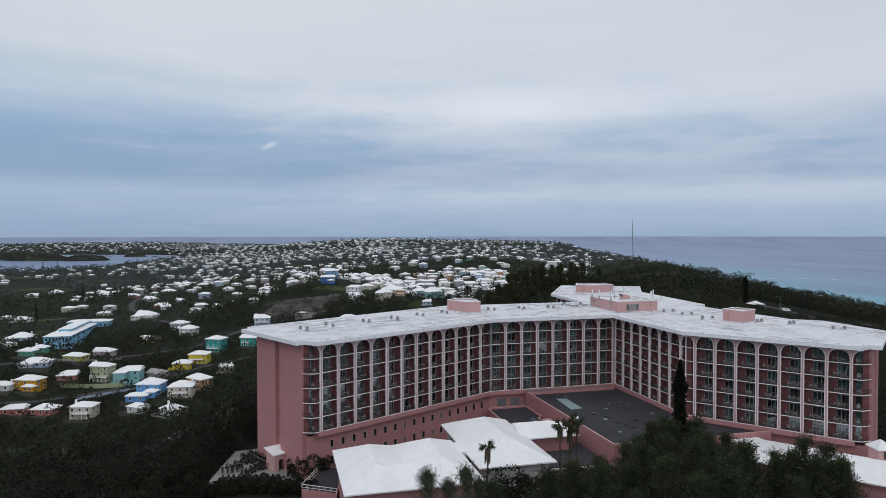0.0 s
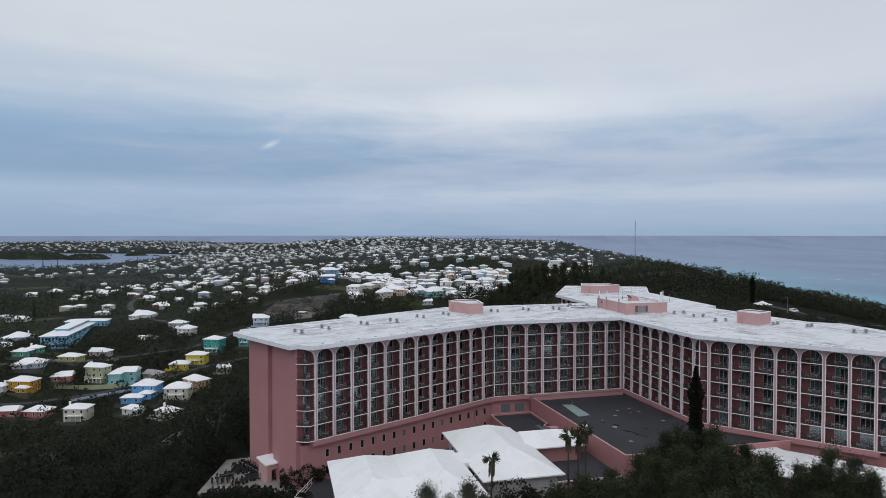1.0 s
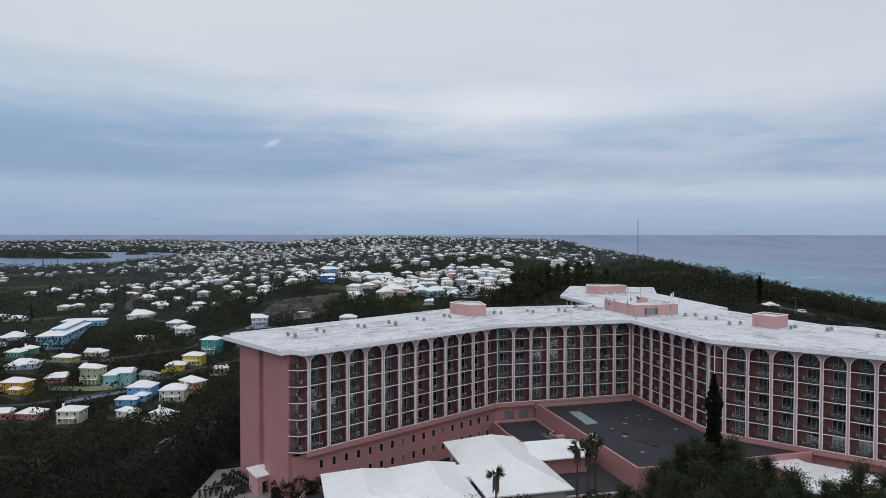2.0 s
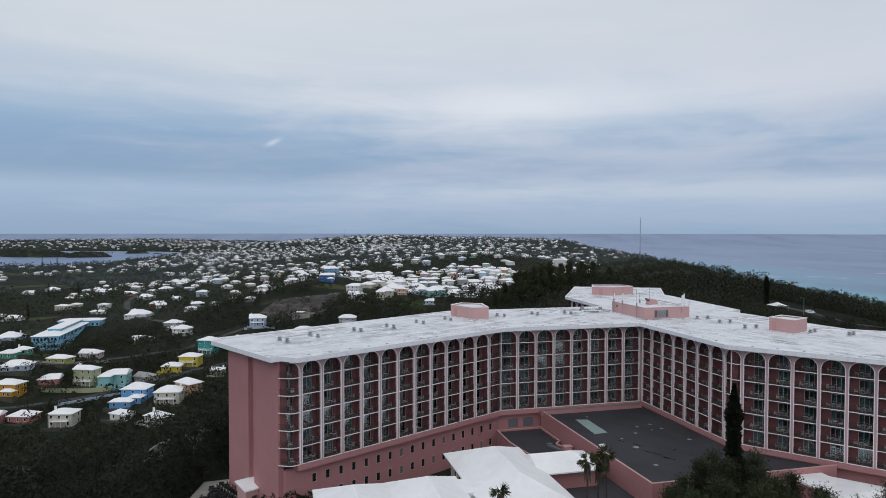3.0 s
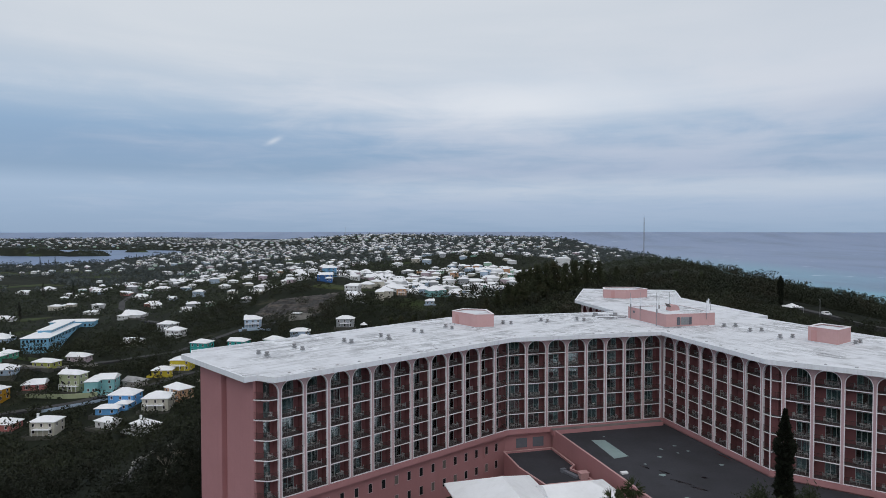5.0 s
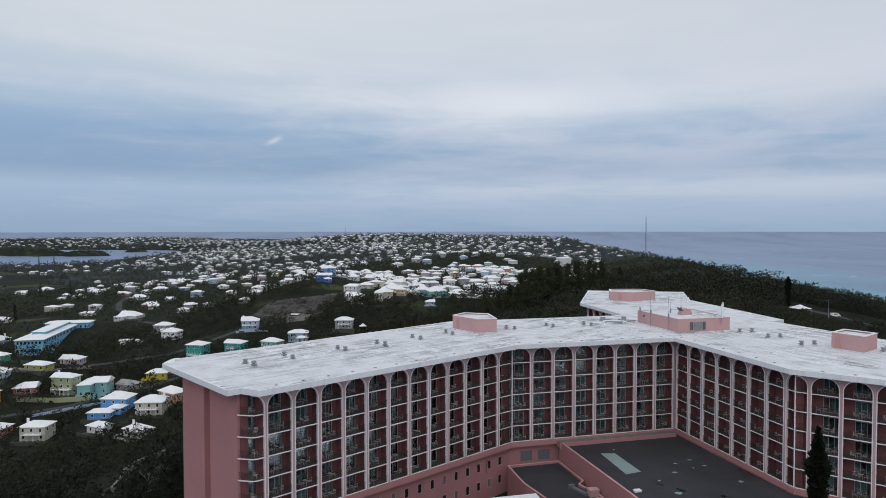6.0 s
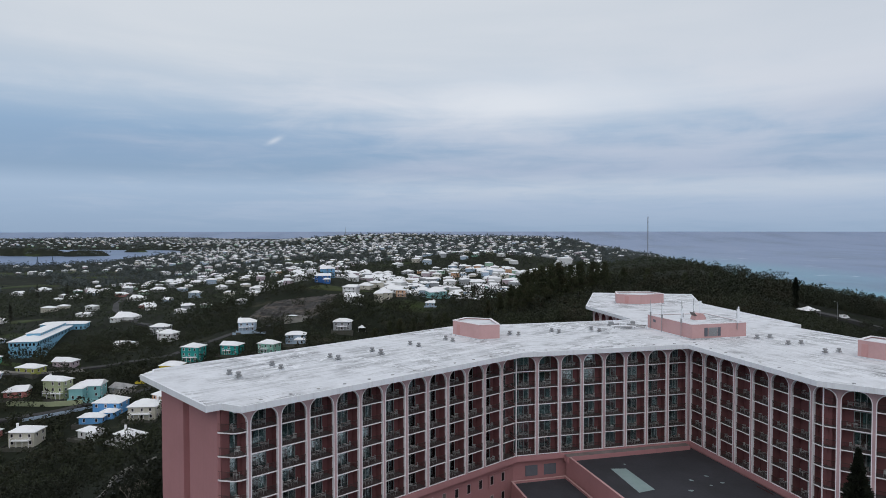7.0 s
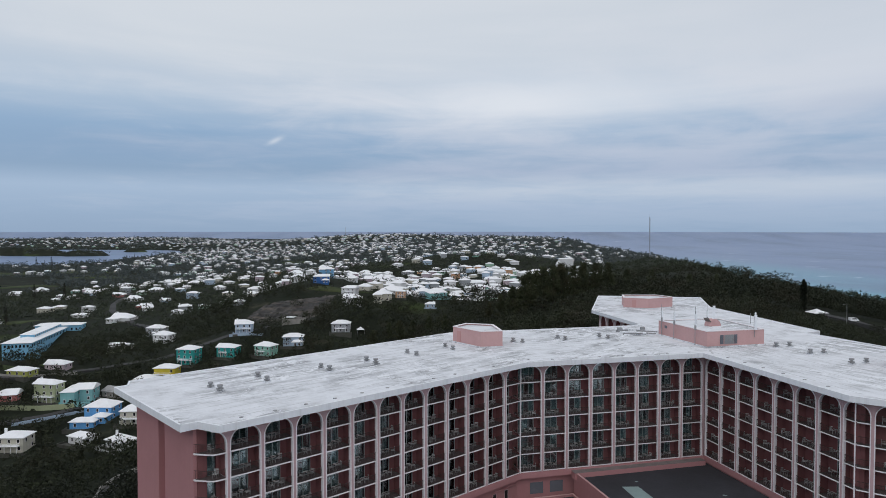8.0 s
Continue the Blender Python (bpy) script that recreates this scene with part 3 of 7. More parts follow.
def arch_meshes(w, left, right):
    """Spandrel plate over the opening and the raised white trim round it, front face at y = 0."""
    x0 = 0.17
    cw = w - 2 * x0
    curve = arch_curve(cw, left, right)
    rows = [((x0 + x, 0, z), (x0 + x, 0, ROOF_LOW), (x0 + x, 0.4, ROOF_LOW), (x0 + x, 0.4, z)) for x, z in curve]
    spandrel = strip(rows).mesh("spandrel", POST_PAINT)
    line = ([(0.0, 0.0)] if left else []) + curve + ([(cw, 0.0)] if right else [])
    wd = 0.12
    rows = []
    for i, (x, z) in enumerate(line):
        a, b = line[max(i - 1, 0)], line[min(i + 1, len(line) - 1)]
        dx, dz = b[0] - a[0], b[1] - a[1]
        k = math.hypot(dx, dz) or 1
        xi, zi = x0 + x + wd * dz / k, z - wd * dx / k
        rows.append(((x0 + x, -0.06, z), (xi, -0.06, zi), (xi, 0.36, zi), (x0 + x, 0.36, z)))
    return spandrel, strip(rows).mesh("arch_trim", TRIM)


def post_mesh():
    return Geo().box(-0.17, 0.17, -0.02, 0.42, -0.35, ROOF_LOW - 0.002).mesh("post", POST_PAINT)


def slab_mesh(w):
    g = Geo().box(0.17, w - 0.17, 0.04, ROOM, -0.13, 0.0)
    return g.mesh("balcony", TRIM)


def railing_mesh(w):
    g = Geo()
    x0, x1 = 0.30, w - 0.30
    g.box(x0, x1, 0.16, 0.21, 0.98, 1.03).box(x0, x1, 0.17, 0.20, 0.08, 0.11)
    n = int((x1 - x0) / 0.115)
    for i in range(n + 1):
        x = x0 + (x1 - x0) * i / n
        g.box(x - 0.011, x + 0.011, 0.175, 0.195, 0.11, 0.98)
    return g.mesh("railing", DARK_METAL)


def door_span(w, flip):
    a, b = (0.22, 0.77 * w) if not flip else (0.40 * w, w - 0.22)
    return a, b


def lattice(xs, zs, solid, y0, y1):
    """One joined frame: the solid cells of a grid in x and z, from y0 to y1."""
    g, index = Geo(), {}

    def corner(i, j, y):
        if (i, j, y) not in index:
            index[(i, j, y)] = len(g.v)
            g.v.append((xs[i], y, zs[j]))
        return index[(i, j, y)]

    nx, nz = len(xs) - 1, len(zs) - 1
    full = {(i, j) for i in range(nx) for j in range(nz) if solid(i, j)}
    for i, j in full:
        ring = [(i, j), (i + 1, j), (i + 1, j + 1), (i, j + 1)]
        g.f.append(tuple(corner(*c, y0) for c in ring))
        g.f.append(tuple(corner(*c, y1) for c in reversed(ring)))
        for k, step in enumerate(((0, -1), (1, 0), (0, 1), (-1, 0))):
            if (i + step[0], j + step[1]) not in full:
                p, q = ring[k], ring[(k + 1) % 4]
                g.f.append((corner(*q, y0), corner(*p, y0), corner(*p, y1), corner(*q, y1)))
    return g


def door_frame_mesh(w, flip):
    a, b = door_span(w, flip)
    xs = [x + e for x in (a, a + (b - a) * 0.33, a + (b - a) * 0.66, b) for e in (-0.035, 0.035)]
    g = lattice(xs, [0.0, 0.07, 2.13, 2.2], lambda i, j: i % 2 == 0 or j != 1, DEPTH - 0.02, DEPTH + 0.08)
    return g.mesh("sliding_door", DOOR_FRAME)


def pane_mesh(w, flip):
    a, b = door_span(w, flip)
    return Geo().box(a + 0.03, b - 0.03, DEPTH + 0.025, DEPTH + 0.035, 0.05, 2.15).mesh("glass_pane", GLASS)


def curtain_mesh(w, flip, kind):
    """A folded curtain behind the glass; kind sets how far it is drawn."""
    a, b = door_span(w, flip)
    spans = {0: [(0.0, 1.0)], 1: [(0.0, 0.36), (0.72, 1.0)], 2: [(0.0, 0.62)], 3: [(0.45, 1.0)]}[kind]
    g = Geo()
    for s0, s1 in spans:
        n = max(6, int((s1 - s0) * 26))
        v, f = [], []
        for i in range(n + 1):
            x = a + (b - a) * (s0 + (s1 - s0) * i / n)
            y = DEPTH + 0.20 + 0.05 * (i % 2)
            v += [(x, y, 0.03), (x, y, 2.2)]
        f = [(2 * i, 2 * i + 2, 2 * i + 3, 2 * i + 1) for i in range(n)]
        k = len(v)
        v += [(x, y + 0.015, z) for x, y, z in v]
        f += [(k + 2 * i + 1, k + 2 * i + 3, k + 2 * i + 2, k + 2 * i) for i in range(n)]
        g.faces(v, f)
    return g.mesh("curtain", CURTAIN)


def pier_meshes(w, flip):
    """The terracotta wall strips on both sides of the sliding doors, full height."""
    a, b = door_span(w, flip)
    return [Geo().box(x0, x1, DEPTH, DEPTH + 0.12, -0.12, ROOF_LOW - 0.005).mesh("back_wall", SHADED_TERRACOTTA) for x0, x1 in ((0.02, a), (b, w - 0.02)) if x1 - x0 > 0.05]


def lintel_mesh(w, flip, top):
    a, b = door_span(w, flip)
    return Geo().box(a, b, DEPTH + 0.003, DEPTH + 0.12, 2.2, ROOF_LOW - 0.005 - 5 * STOREY if top else STOREY - 0.13).mesh("lintel", SHADED_TERRACOTTA)


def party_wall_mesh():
    return Geo().box(-0.09, 0.09, 0.42, ROOM, -0.2, ROOF_LOW - 0.004).mesh("party_wall", SHADED_TERRACOTTA)


def balcony_table():
    g = Geo()
    for i in range(4):
        a = math.tau * (i + 0.5) / 4
        g.tube((0.28 * math.cos(a), 0.28 * math.sin(a), 0), (0.2 * math.cos(a), 0.2 * math.sin(a), 0.69), 0.022, sides=5)
    t = thing("balcony_table", "small white resin table on a hotel balcony", "table", group="balcony furniture", data=g.mesh("balcony_table", WHITE_PLASTIC))
    part("tabletop", Geo().prism([(0.36 * math.cos(a), 0.36 * math.sin(a)) for a in np.linspace(0, math.tau, 13)[:-1]], 0.69, 0.72).mesh("tabletop", WHITE_PLASTIC), t)
    return t


def balcony_chair():
    g = Geo()
    for x in (-0.25, 0.25):
        g.tube((x, -0.23, 0), (x, -0.24, 0.64), 0.022, sides=5).tube((x, 0.25, 0), (x, 0.24, 0.64), 0.022, sides=5)
        g.box(x - 0.03, x + 0.03, -0.26, 0.26, 0.63, 0.66)
    g.box(-0.25, 0.25, 0.225, 0.255, 0.35, 0.40)
    c = thing("balcony_chair", "white resin armchair beside a balcony table", "chair", group="balcony furniture", data=g.mesh("balcony_chair", WHITE_PLASTIC))
    part("seat", Geo().box(-0.25, 0.25, -0.25, 0.25, 0.40, 0.44).mesh("seat", WHITE_PLASTIC), c)
    g = Geo()
    for i in range(4):
        x = -0.195 + 0.13 * i
        g.box(x - 0.035, x + 0.035, 0.23, 0.26, 0.42, 0.86)
    g.box(-0.26, 0.26, 0.225, 0.265, 0.82, 0.90)
    part("backrest", g.mesh("backrest", WHITE_PLASTIC), c)
    return c


rng = random.Random(7)
bays = []
for k in range(11):
    bays.append((along(P_L, A_L, BAY_L * k), A_L, BAY_L, True, True, False))
bays.append((along(P_L, A_L, BAY_L * 11), A_L, 3.592, True, False, False))
bays.append((C_LM, A_M, 3.69, False, True, False))
for k in range(7):
    bays.append((along(P_M, A_M, BAY_M * k), A_M, BAY_M, True, True, False))
for k in range(7):
    bays.append((along(P_R, A_R, BAY_R * k), A_R, BAY_R, True, True, True))
bays.append((along(P_R, A_R, BAY_R * 7), A_R, 1.971, True, False, True))
bays.append((C_RS, A_S, 1.842, False, True, True))
for k in range(7):
    bays.append((along(P_S, A_S, BAY_S * k), A_S, BAY_S, True, True, True))

POST = post_mesh()
MULLION = Geo().box(-0.07, 0.07, -0.04, 0.3, -0.35, ROOF_LOW - 0.003).mesh("mullion", TRIM)
PARTY = party_wall_mesh()
first_table, first_chair = balcony_table(), balcony_chair()
used = [False]


def put(kind, m):
    """Place one more table or chair."""
    src = first_table if kind == "table" else first_chair
    if kind not in used:
        used.append(kind)
        src.matrix_basis = m
        return src
    return copy_thing(src, m)


for p, ang, w, left, right, flip in bays:
    m = frame_at(p, ang)
    key = (round(w, 3), left, right)
    small = w < 2.5
    spandrel, trim = cached(("arch",) + key, lambda: arch_meshes(w, left, right))
    sp = part("spandrel", spandrel, hotel, m)
    part("arch_trim", trim, sp, m, label="raised white trim")
    if left:
        part("post", POST, hotel, m)
        part("party_wall", PARTY, hotel, m)
    else:
        part("mullion", MULLION, hotel, m)
    if small:
        part("back_wall", cached(("solid", key), lambda: Geo().box(-0.3, w + 0.3, DEPTH - 0.6, DEPTH - 0.5, -0.12, ROOF_LOW - 0.005).mesh("back_wall", SHADED_TERRACOTTA)), hotel, m)
    else:
        for me in cached(("pier", key, flip), lambda: pier_meshes(w, flip)):
            part("back_wall", me, hotel, m)
    for k in range(FLOORS):
        mk = m @ Matrix.Translation((0, 0, k * STOREY))
        b = part("balcony", cached(("slab", key), lambda: slab_mesh(w)), hotel, mk)
        part("floor_finish", cached(("floor", key), lambda: Geo().box(0.18, w - 0.18, 0.14, ROOM, -0.001, 0.012).mesh("floor_finish", FLOOR_TILE)), b, mk)
        part("railing", cached(("rail", key), lambda: railing_mesh(w)), b, mk)
        if small:
            continue
        part("lintel", cached(("lintel", key, flip, k == FLOORS - 1), lambda: lintel_mesh(w, flip, k == FLOORS - 1)), b, mk)
        part("sliding_door", cached(("door", key, flip), lambda: door_frame_mesh(w, flip)), b, mk)
        pane = part("glass_pane", cached(("pane", key, flip), lambda: pane_mesh(w, flip)), b, mk)
        pane.visible_shadow = False
        kind = rng.choice((0, 0, 1, 1, 1, 2, 2, 3, 3))
        part("curtain", cached(("curtain", key, flip, kind), lambda: curtain_mesh(w, flip, kind)), b, mk)
        x = w * rng.uniform(0.36, 0.56) if not flip else w * rng.uniform(0.44, 0.62)
        y = rng.uniform(0.75, 1.05)
        put("table", mk @ pose(x, y, 0, 0, 0, rng.uniform(0, 90)))
        for sx in (-1, 1):
            if rng.random() < 0.93:
                put("chair", mk @ pose(x + sx * rng.uniform(0.6, 0.78), y + rng.uniform(-0.15, 0.25), 0, 0, 0, sx * -90 + rng.uniform(-35, 35)))
for p, ang in ((END_M, A_M), (END_S, A_S)):
    part("post", POST, hotel, frame_at(p, ang))
    part("party_wall", PARTY, hotel, frame_at(p, ang))


def END_LINE(sgn):
    line = [(sgn * 0.17, 0.1), (sgn * 1.1, 0.1), (sgn * 1.6, 0.24), (sgn * 2.0, 0.6), (sgn * 2.35, 1.08), (sgn * 2.75, 1.6), (sgn * 2.9, 1.8)]
    return line + [(sgn * 2.9, 1.95), (sgn * 0.17, 1.95)]


# rounded balconies at the ends of the outer wings
def end_balcony(sgn):
    """Outline and rail line of an end balcony, its edge swinging back from the post to the end wall."""
    line = [(sgn * 0.15, 0.0), (sgn * 1.1, 0.0), (sgn * 1.6, 0.14), (sgn * 2.0, 0.5), (sgn * 2.35, 0.98), (sgn * 2.75, 1.5), (sgn * 2.98, 1.75)]
    back = [(sgn * 2.98, 2.05), (sgn * 2.2, 2.05), (sgn * 2.2, ROOM), (sgn * 0.15, ROOM)]
    outline = line + back
    if sgn < 0:
        outline = outline[::-1]
    g = Geo()
    for a, b in zip(line, line[1:]):
        n = max(1, int(math.dist(a, b) / 0.13))
        for i in range(n):
            x, y = a[0] + (b[0] - a[0]) * i / n, a[1] + (b[1] - a[1]) * i / n + 0.12
            g.box(x - 0.011, x + 0.011, y - 0.011, y + 0.011, 0.1, 0.98)
        for z in (0.1, 1.0):
            g.tube((a[0], a[1] + 0.12, z), (b[0], b[1] + 0.12, z), 0.025, sides=5)
    return Geo().prism(outline, -0.13, 0.0).mesh("balcony", TRIM), g.mesh("railing", DARK_METAL)


for p, ang, sgn in ((P_L, A_L, -1), (END_S, A_S, 1)):
    slab, rail = end_balcony(sgn)
    m = frame_at(p, ang)
    lo, hi = sorted((sgn * 0.1, sgn * 2.6))
    for k in range(FLOORS):
        mk = m @ Matrix.Translation((0, 0, k * STOREY))
        b = part("balcony", slab, hotel, mk, label="rounded end balcony")
        part("railing", rail, b, mk)
        part("curtain", cached(("end_curtain", sgn), lambda: Geo().box(sgn * 1.1 - 0.5, sgn * 1.1 + 0.5, DEPTH + 0.22, DEPTH + 0.26, 0.02, 2.2).mesh("curtain", CURTAIN)), b, mk)
        pn = part("glass_pane", cached(("end_pane", sgn), lambda: Geo().box(sgn * 1.1 - 0.5, sgn * 1.1 + 0.5, DEPTH + 0.05, DEPTH + 0.06, 0.02, 2.2).mesh("glass_pane", GLASS)), b, mk)
        pn.visible_shadow = False
        part("floor_finish", cached(("end_floor", sgn), lambda: Geo().prism([(x * 0.96 + sgn * 0.03, max(y, 0.1)) for x, y in (END_LINE(sgn) if sgn > 0 else END_LINE(sgn)[::-1])], -0.001, 0.012).mesh("floor_finish", FLOOR_TILE)), b, mk)
        put("chair", mk @ pose(sgn * rng.uniform(0.9, 1.6), 0.95, 0, 0, 0, rng.uniform(-60, 60)))
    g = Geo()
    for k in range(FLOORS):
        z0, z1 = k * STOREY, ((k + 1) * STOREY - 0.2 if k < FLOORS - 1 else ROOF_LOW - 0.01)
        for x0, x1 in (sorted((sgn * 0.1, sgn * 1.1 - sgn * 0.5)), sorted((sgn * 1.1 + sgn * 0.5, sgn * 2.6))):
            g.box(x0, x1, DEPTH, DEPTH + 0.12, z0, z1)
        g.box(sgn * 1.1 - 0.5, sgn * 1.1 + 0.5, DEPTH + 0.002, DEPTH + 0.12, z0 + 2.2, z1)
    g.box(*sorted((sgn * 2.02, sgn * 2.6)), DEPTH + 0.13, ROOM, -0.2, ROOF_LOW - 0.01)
    part("back_wall", g.mesh("back_wall", SHADED_TERRACOTTA), hotel, m)
    # quarter arch over the end balcony
    r = 1.62
    q = Geo()
    pts = [(sgn * (0.17 + r - r * math.cos(t)), 15.0 + r * math.sin(t)) for t in np.linspace(0, math.pi / 2, 9)]
    for (xa, za), (xb, zb) in zip(pts, pts[1:]):
        q.faces([(xa, 0, za), (xb, 0, zb), (xb, 0, ROOF_LOW), (xa, 0, ROOF_LOW), (xa, 0.4, za), (xb, 0.4, zb), (xb, 0.4, ROOF_LOW), (xa, 0.4, ROOF_LOW)],
                [(0, 1, 2, 3), (7, 6, 5, 4), (4, 5, 1, 0)])
    part("spandrel", q.mesh("spandrel", POST_PAINT), hotel, m)
    q = Geo()
    for (xa, za), (xb, zb) in zip([(pts[0][0], 0.0)] + pts, pts):
        q.box(-0.06, 0.06, -0.06, 0.36, 0, math.hypot(xb - xa, zb - za) + 0.01,
              Matrix.Translation((xa, 0, za)) @ Matrix.Rotation(math.atan2(xb - xa, zb - za), 4, "Y"))
    part("arch_trim", q.mesh("arch_trim", TRIM), hotel, m)
    # balconies on the far side of the wing
    for k in range(FLOORS):
        part("rear_balcony", cached(("rear", sgn), lambda: Geo().box(*sorted((-sgn * 0.0 + sgn * 1.9, -sgn * 40)), 19.9, 21.3, -0.18, 0.0).mesh("rear_balcony", TRIM)), hotel,
             m @ Matrix.Translation((0, 0, k * STOREY)))

# pink band under the lowest balconies, and the set-back base of the left wing
for p, ang, s0, s1, d0 in ((P_L, A_L, -0.6, 47.6, -0.10), (C_LM, A_M, -0.03, 3.69 + 7 * BAY_M + 0.4, -0.11), (P_R, A_R, -0.1, 7 * BAY_R + 1.98, -0.10), (C_RS, A_S, 0, 1.85 + 7 * BAY_S + 0.6, -0.11)):
    part("band", Geo().box(s0, s1, d0, 1.6, -1.05, -0.19).mesh("band", PINK), hotel, frame_at(p, ang))
ledge = part("ledge", Geo().box(8.6, 32.2, -1.5, -0.115, -1.5, -0.46).mesh("ledge", PINK), hotel, frame_at(C_LM, A_M))
part("ledge_top", Geo().box(8.6, 32.2, -1.46, -0.12, -0.47, -0.42).mesh("ledge_top", material("stained_ledge_concrete", (0.20, 0.17, 0.165), 0.9, 0.25, 0.6, 5.0, bump=0.2)), ledge, frame_at(C_LM, A_M))
base_L = frame_at(P_L, A_L)
part("base_wall", Geo().box(-2.2, 49.2, 1.0, 2.0, -9.6, -1.04).mesh("base_wall", PINK), hotel, base_L)
part("base_wall", Geo().box(-1.0, 36.0, 1.0, 2.0, -9.6, -1.04).mesh("base_wall", PINK), hotel, frame_at(C_LM, A_M))
part("base_wall", Geo().box(-0.2, 34.0, 1.0, 2.0, -9.6, -1.04).mesh("base_wall", PINK), hotel, frame_at(C_RS, A_S))
WIN_FRAME = Geo().box(-0.36, -0.29, -0.05, 0.05, -0.62, 0.62).box(0.29, 0.36, -0.05, 0.05, -0.62, 0.62).box(-0.36, 0.36, -0.05, 0.05, 0.56, 0.63).box(-0.4, 0.4, -0.09, 0.05, -0.68, -0.61).mesh("base_window", POST_PAINT)
WIN_PANE = Geo().box(-0.3, 0.3, -0.01, 0.02, -0.62, 0.6).mesh("pane", WINDOW_DARK)
WIN_BLIND = Geo().box(-0.3, 0.3, -0.016, 0.02, -0.62, 0.6).mesh("pane", ROOM_DARK)
for row, z in ((0, -3.15), (1, -6.35)):
    for k in range(17):
        mw = base_L @ Matrix.Translation((2.96 + 2.65 * k, 0.99, z)) @ Matrix.Scale(1.18, 4)
        wdw = part("base_window", WIN_FRAME, hotel, mw)
        part("pane", WIN_PANE if rng.random() < 0.8 else WIN_BLIND, wdw, mw)

# ---- on the hotel roof ----
CAP = ROOF_TOP - 0.10


def bulkhead(outline, height, door_at=None, sunk=0.22):
    """A pink stair or lift head with a white coated top and a low rim."""
    top = CAP + height
    b = part("bulkhead", Geo().prism(outline, CAP - 0.05, top - sunk).mesh("bulkhead", PALE_PINK), hotel, label="pink rooftop stair head with white top")
    inner = [(p[0] * 0.97 + 0.03 * sum(q[0] for q in outline) / len(outline), p[1] * 0.97 + 0.03 * sum(q[1] for q in outline) / len(outline)) for p in outline]
    part("top_coating", Geo().prism(inner, top - sunk - 0.03, top - sunk + 0.07).mesh("top_coating", ROOF_WHITE), b)
    g = Geo()
    for i, p in enumerate(outline):
        q = outline[(i + 1) % len(outline)]
        a = math.atan2(q[1] - p[1], q[0] - p[0])
        m = frame_at(p, a)
        part("parapet", Geo().box(0, math.dist(p, q), 0.0, 0.2, top - sunk - 0.001, top + 0.06).mesh("parapet", PALE_PINK), b, m)
        g.box(-0.05, math.dist(p, q) + 0.05, -0.06, 0.42, top + 0.06 + 0.003 * i, top + 0.16 + 0.003 * i, m)
    part("rim", g.mesh("rim", TRIM), b, label="pale weathered coping")
    g = Geo()
    for i, p in enumerate(outline):
        q = outline[(i + 1) % len(outline)]
        a = math.atan2(q[1] - p[1], q[0] - p[0])
        g.box(-0.2, math.dist(p, q) + 0.2, -0.35, -0.0, CAP - 0.02, CAP + 0.18 + 0.003 * i, frame_at(p, a))
    part("kerb", g.mesh("kerb", ROOF_WHITE), b)
    if door_at:
        i, s = door_at
        p, q = outline[i], outline[i + 1]
        a = math.atan2(q[1] - p[1], q[0] - p[0])
        g = Geo().box(s, s + 1.0, -0.05, 0.02, CAP + 0.2, CAP + 2.2)
        part("door", g.mesh("door", material("pink_door_paint", (0.50, 0.27, 0.26), 0.6, 0.05, 1.0, 6.0, bump=0.0)), b, frame_at(p, a))
    return b


bulkhead([(1.1, 176.3), (5.9, 170.1), (9.7, 170.9), (8.6, 178.6), (3.6, 180.3)], 2.7, (0, 1.2))
bulkhead([(65.4, 154.2), (68.0, 149.4), (72.4, 153.0), (69.6, 157.6)], 2.7, (0, 0.6))
bulkhead([(46.1, 229.0), (52.0, 226.4), (59.4, 230.6), (57.0, 236.0), (47.5, 236.0)], 2.6, (0, 2.2))
house_head = bulkhead([(41.3, 185.0), (45.1, 170.6), (56.4, 173.6), (54.0, 187.2)], 2.7, sunk=0.08)
# louvres on its front
lp, lq = (45.1, 170.6), (56.4, 173.6)
la = math.atan2(lq[1] - lp[1], lq[0] - lp[0])
for s, w in ((2.6, 0.7), (3.5, 1.9), (5.5, 0.6)):
    g = Geo().box(s, s + w, -0.07, -0.02, CAP + 0.5, CAP + 2.1)
    for k in range(9):
        g.box(s + 0.05, s + w - 0.05, -0.12, -0.05, CAP + 0.58 + 0.165 * k, CAP + 0.64 + 0.165 * k)
    part("louvre", g.mesh("louvre", GREY_METAL if w > 1 else LOUVRE_GREY), house_head, frame_at(lp, la))
part("wall_box", Geo().box(2.2, 2.9, -0.1, 0.0, CAP + 1.6, CAP + 2.1).mesh("wall_box", LOUVRE_GREY), house_head, frame_at((41.3, 185.0), math.atan2(-14.4, 3.8)))


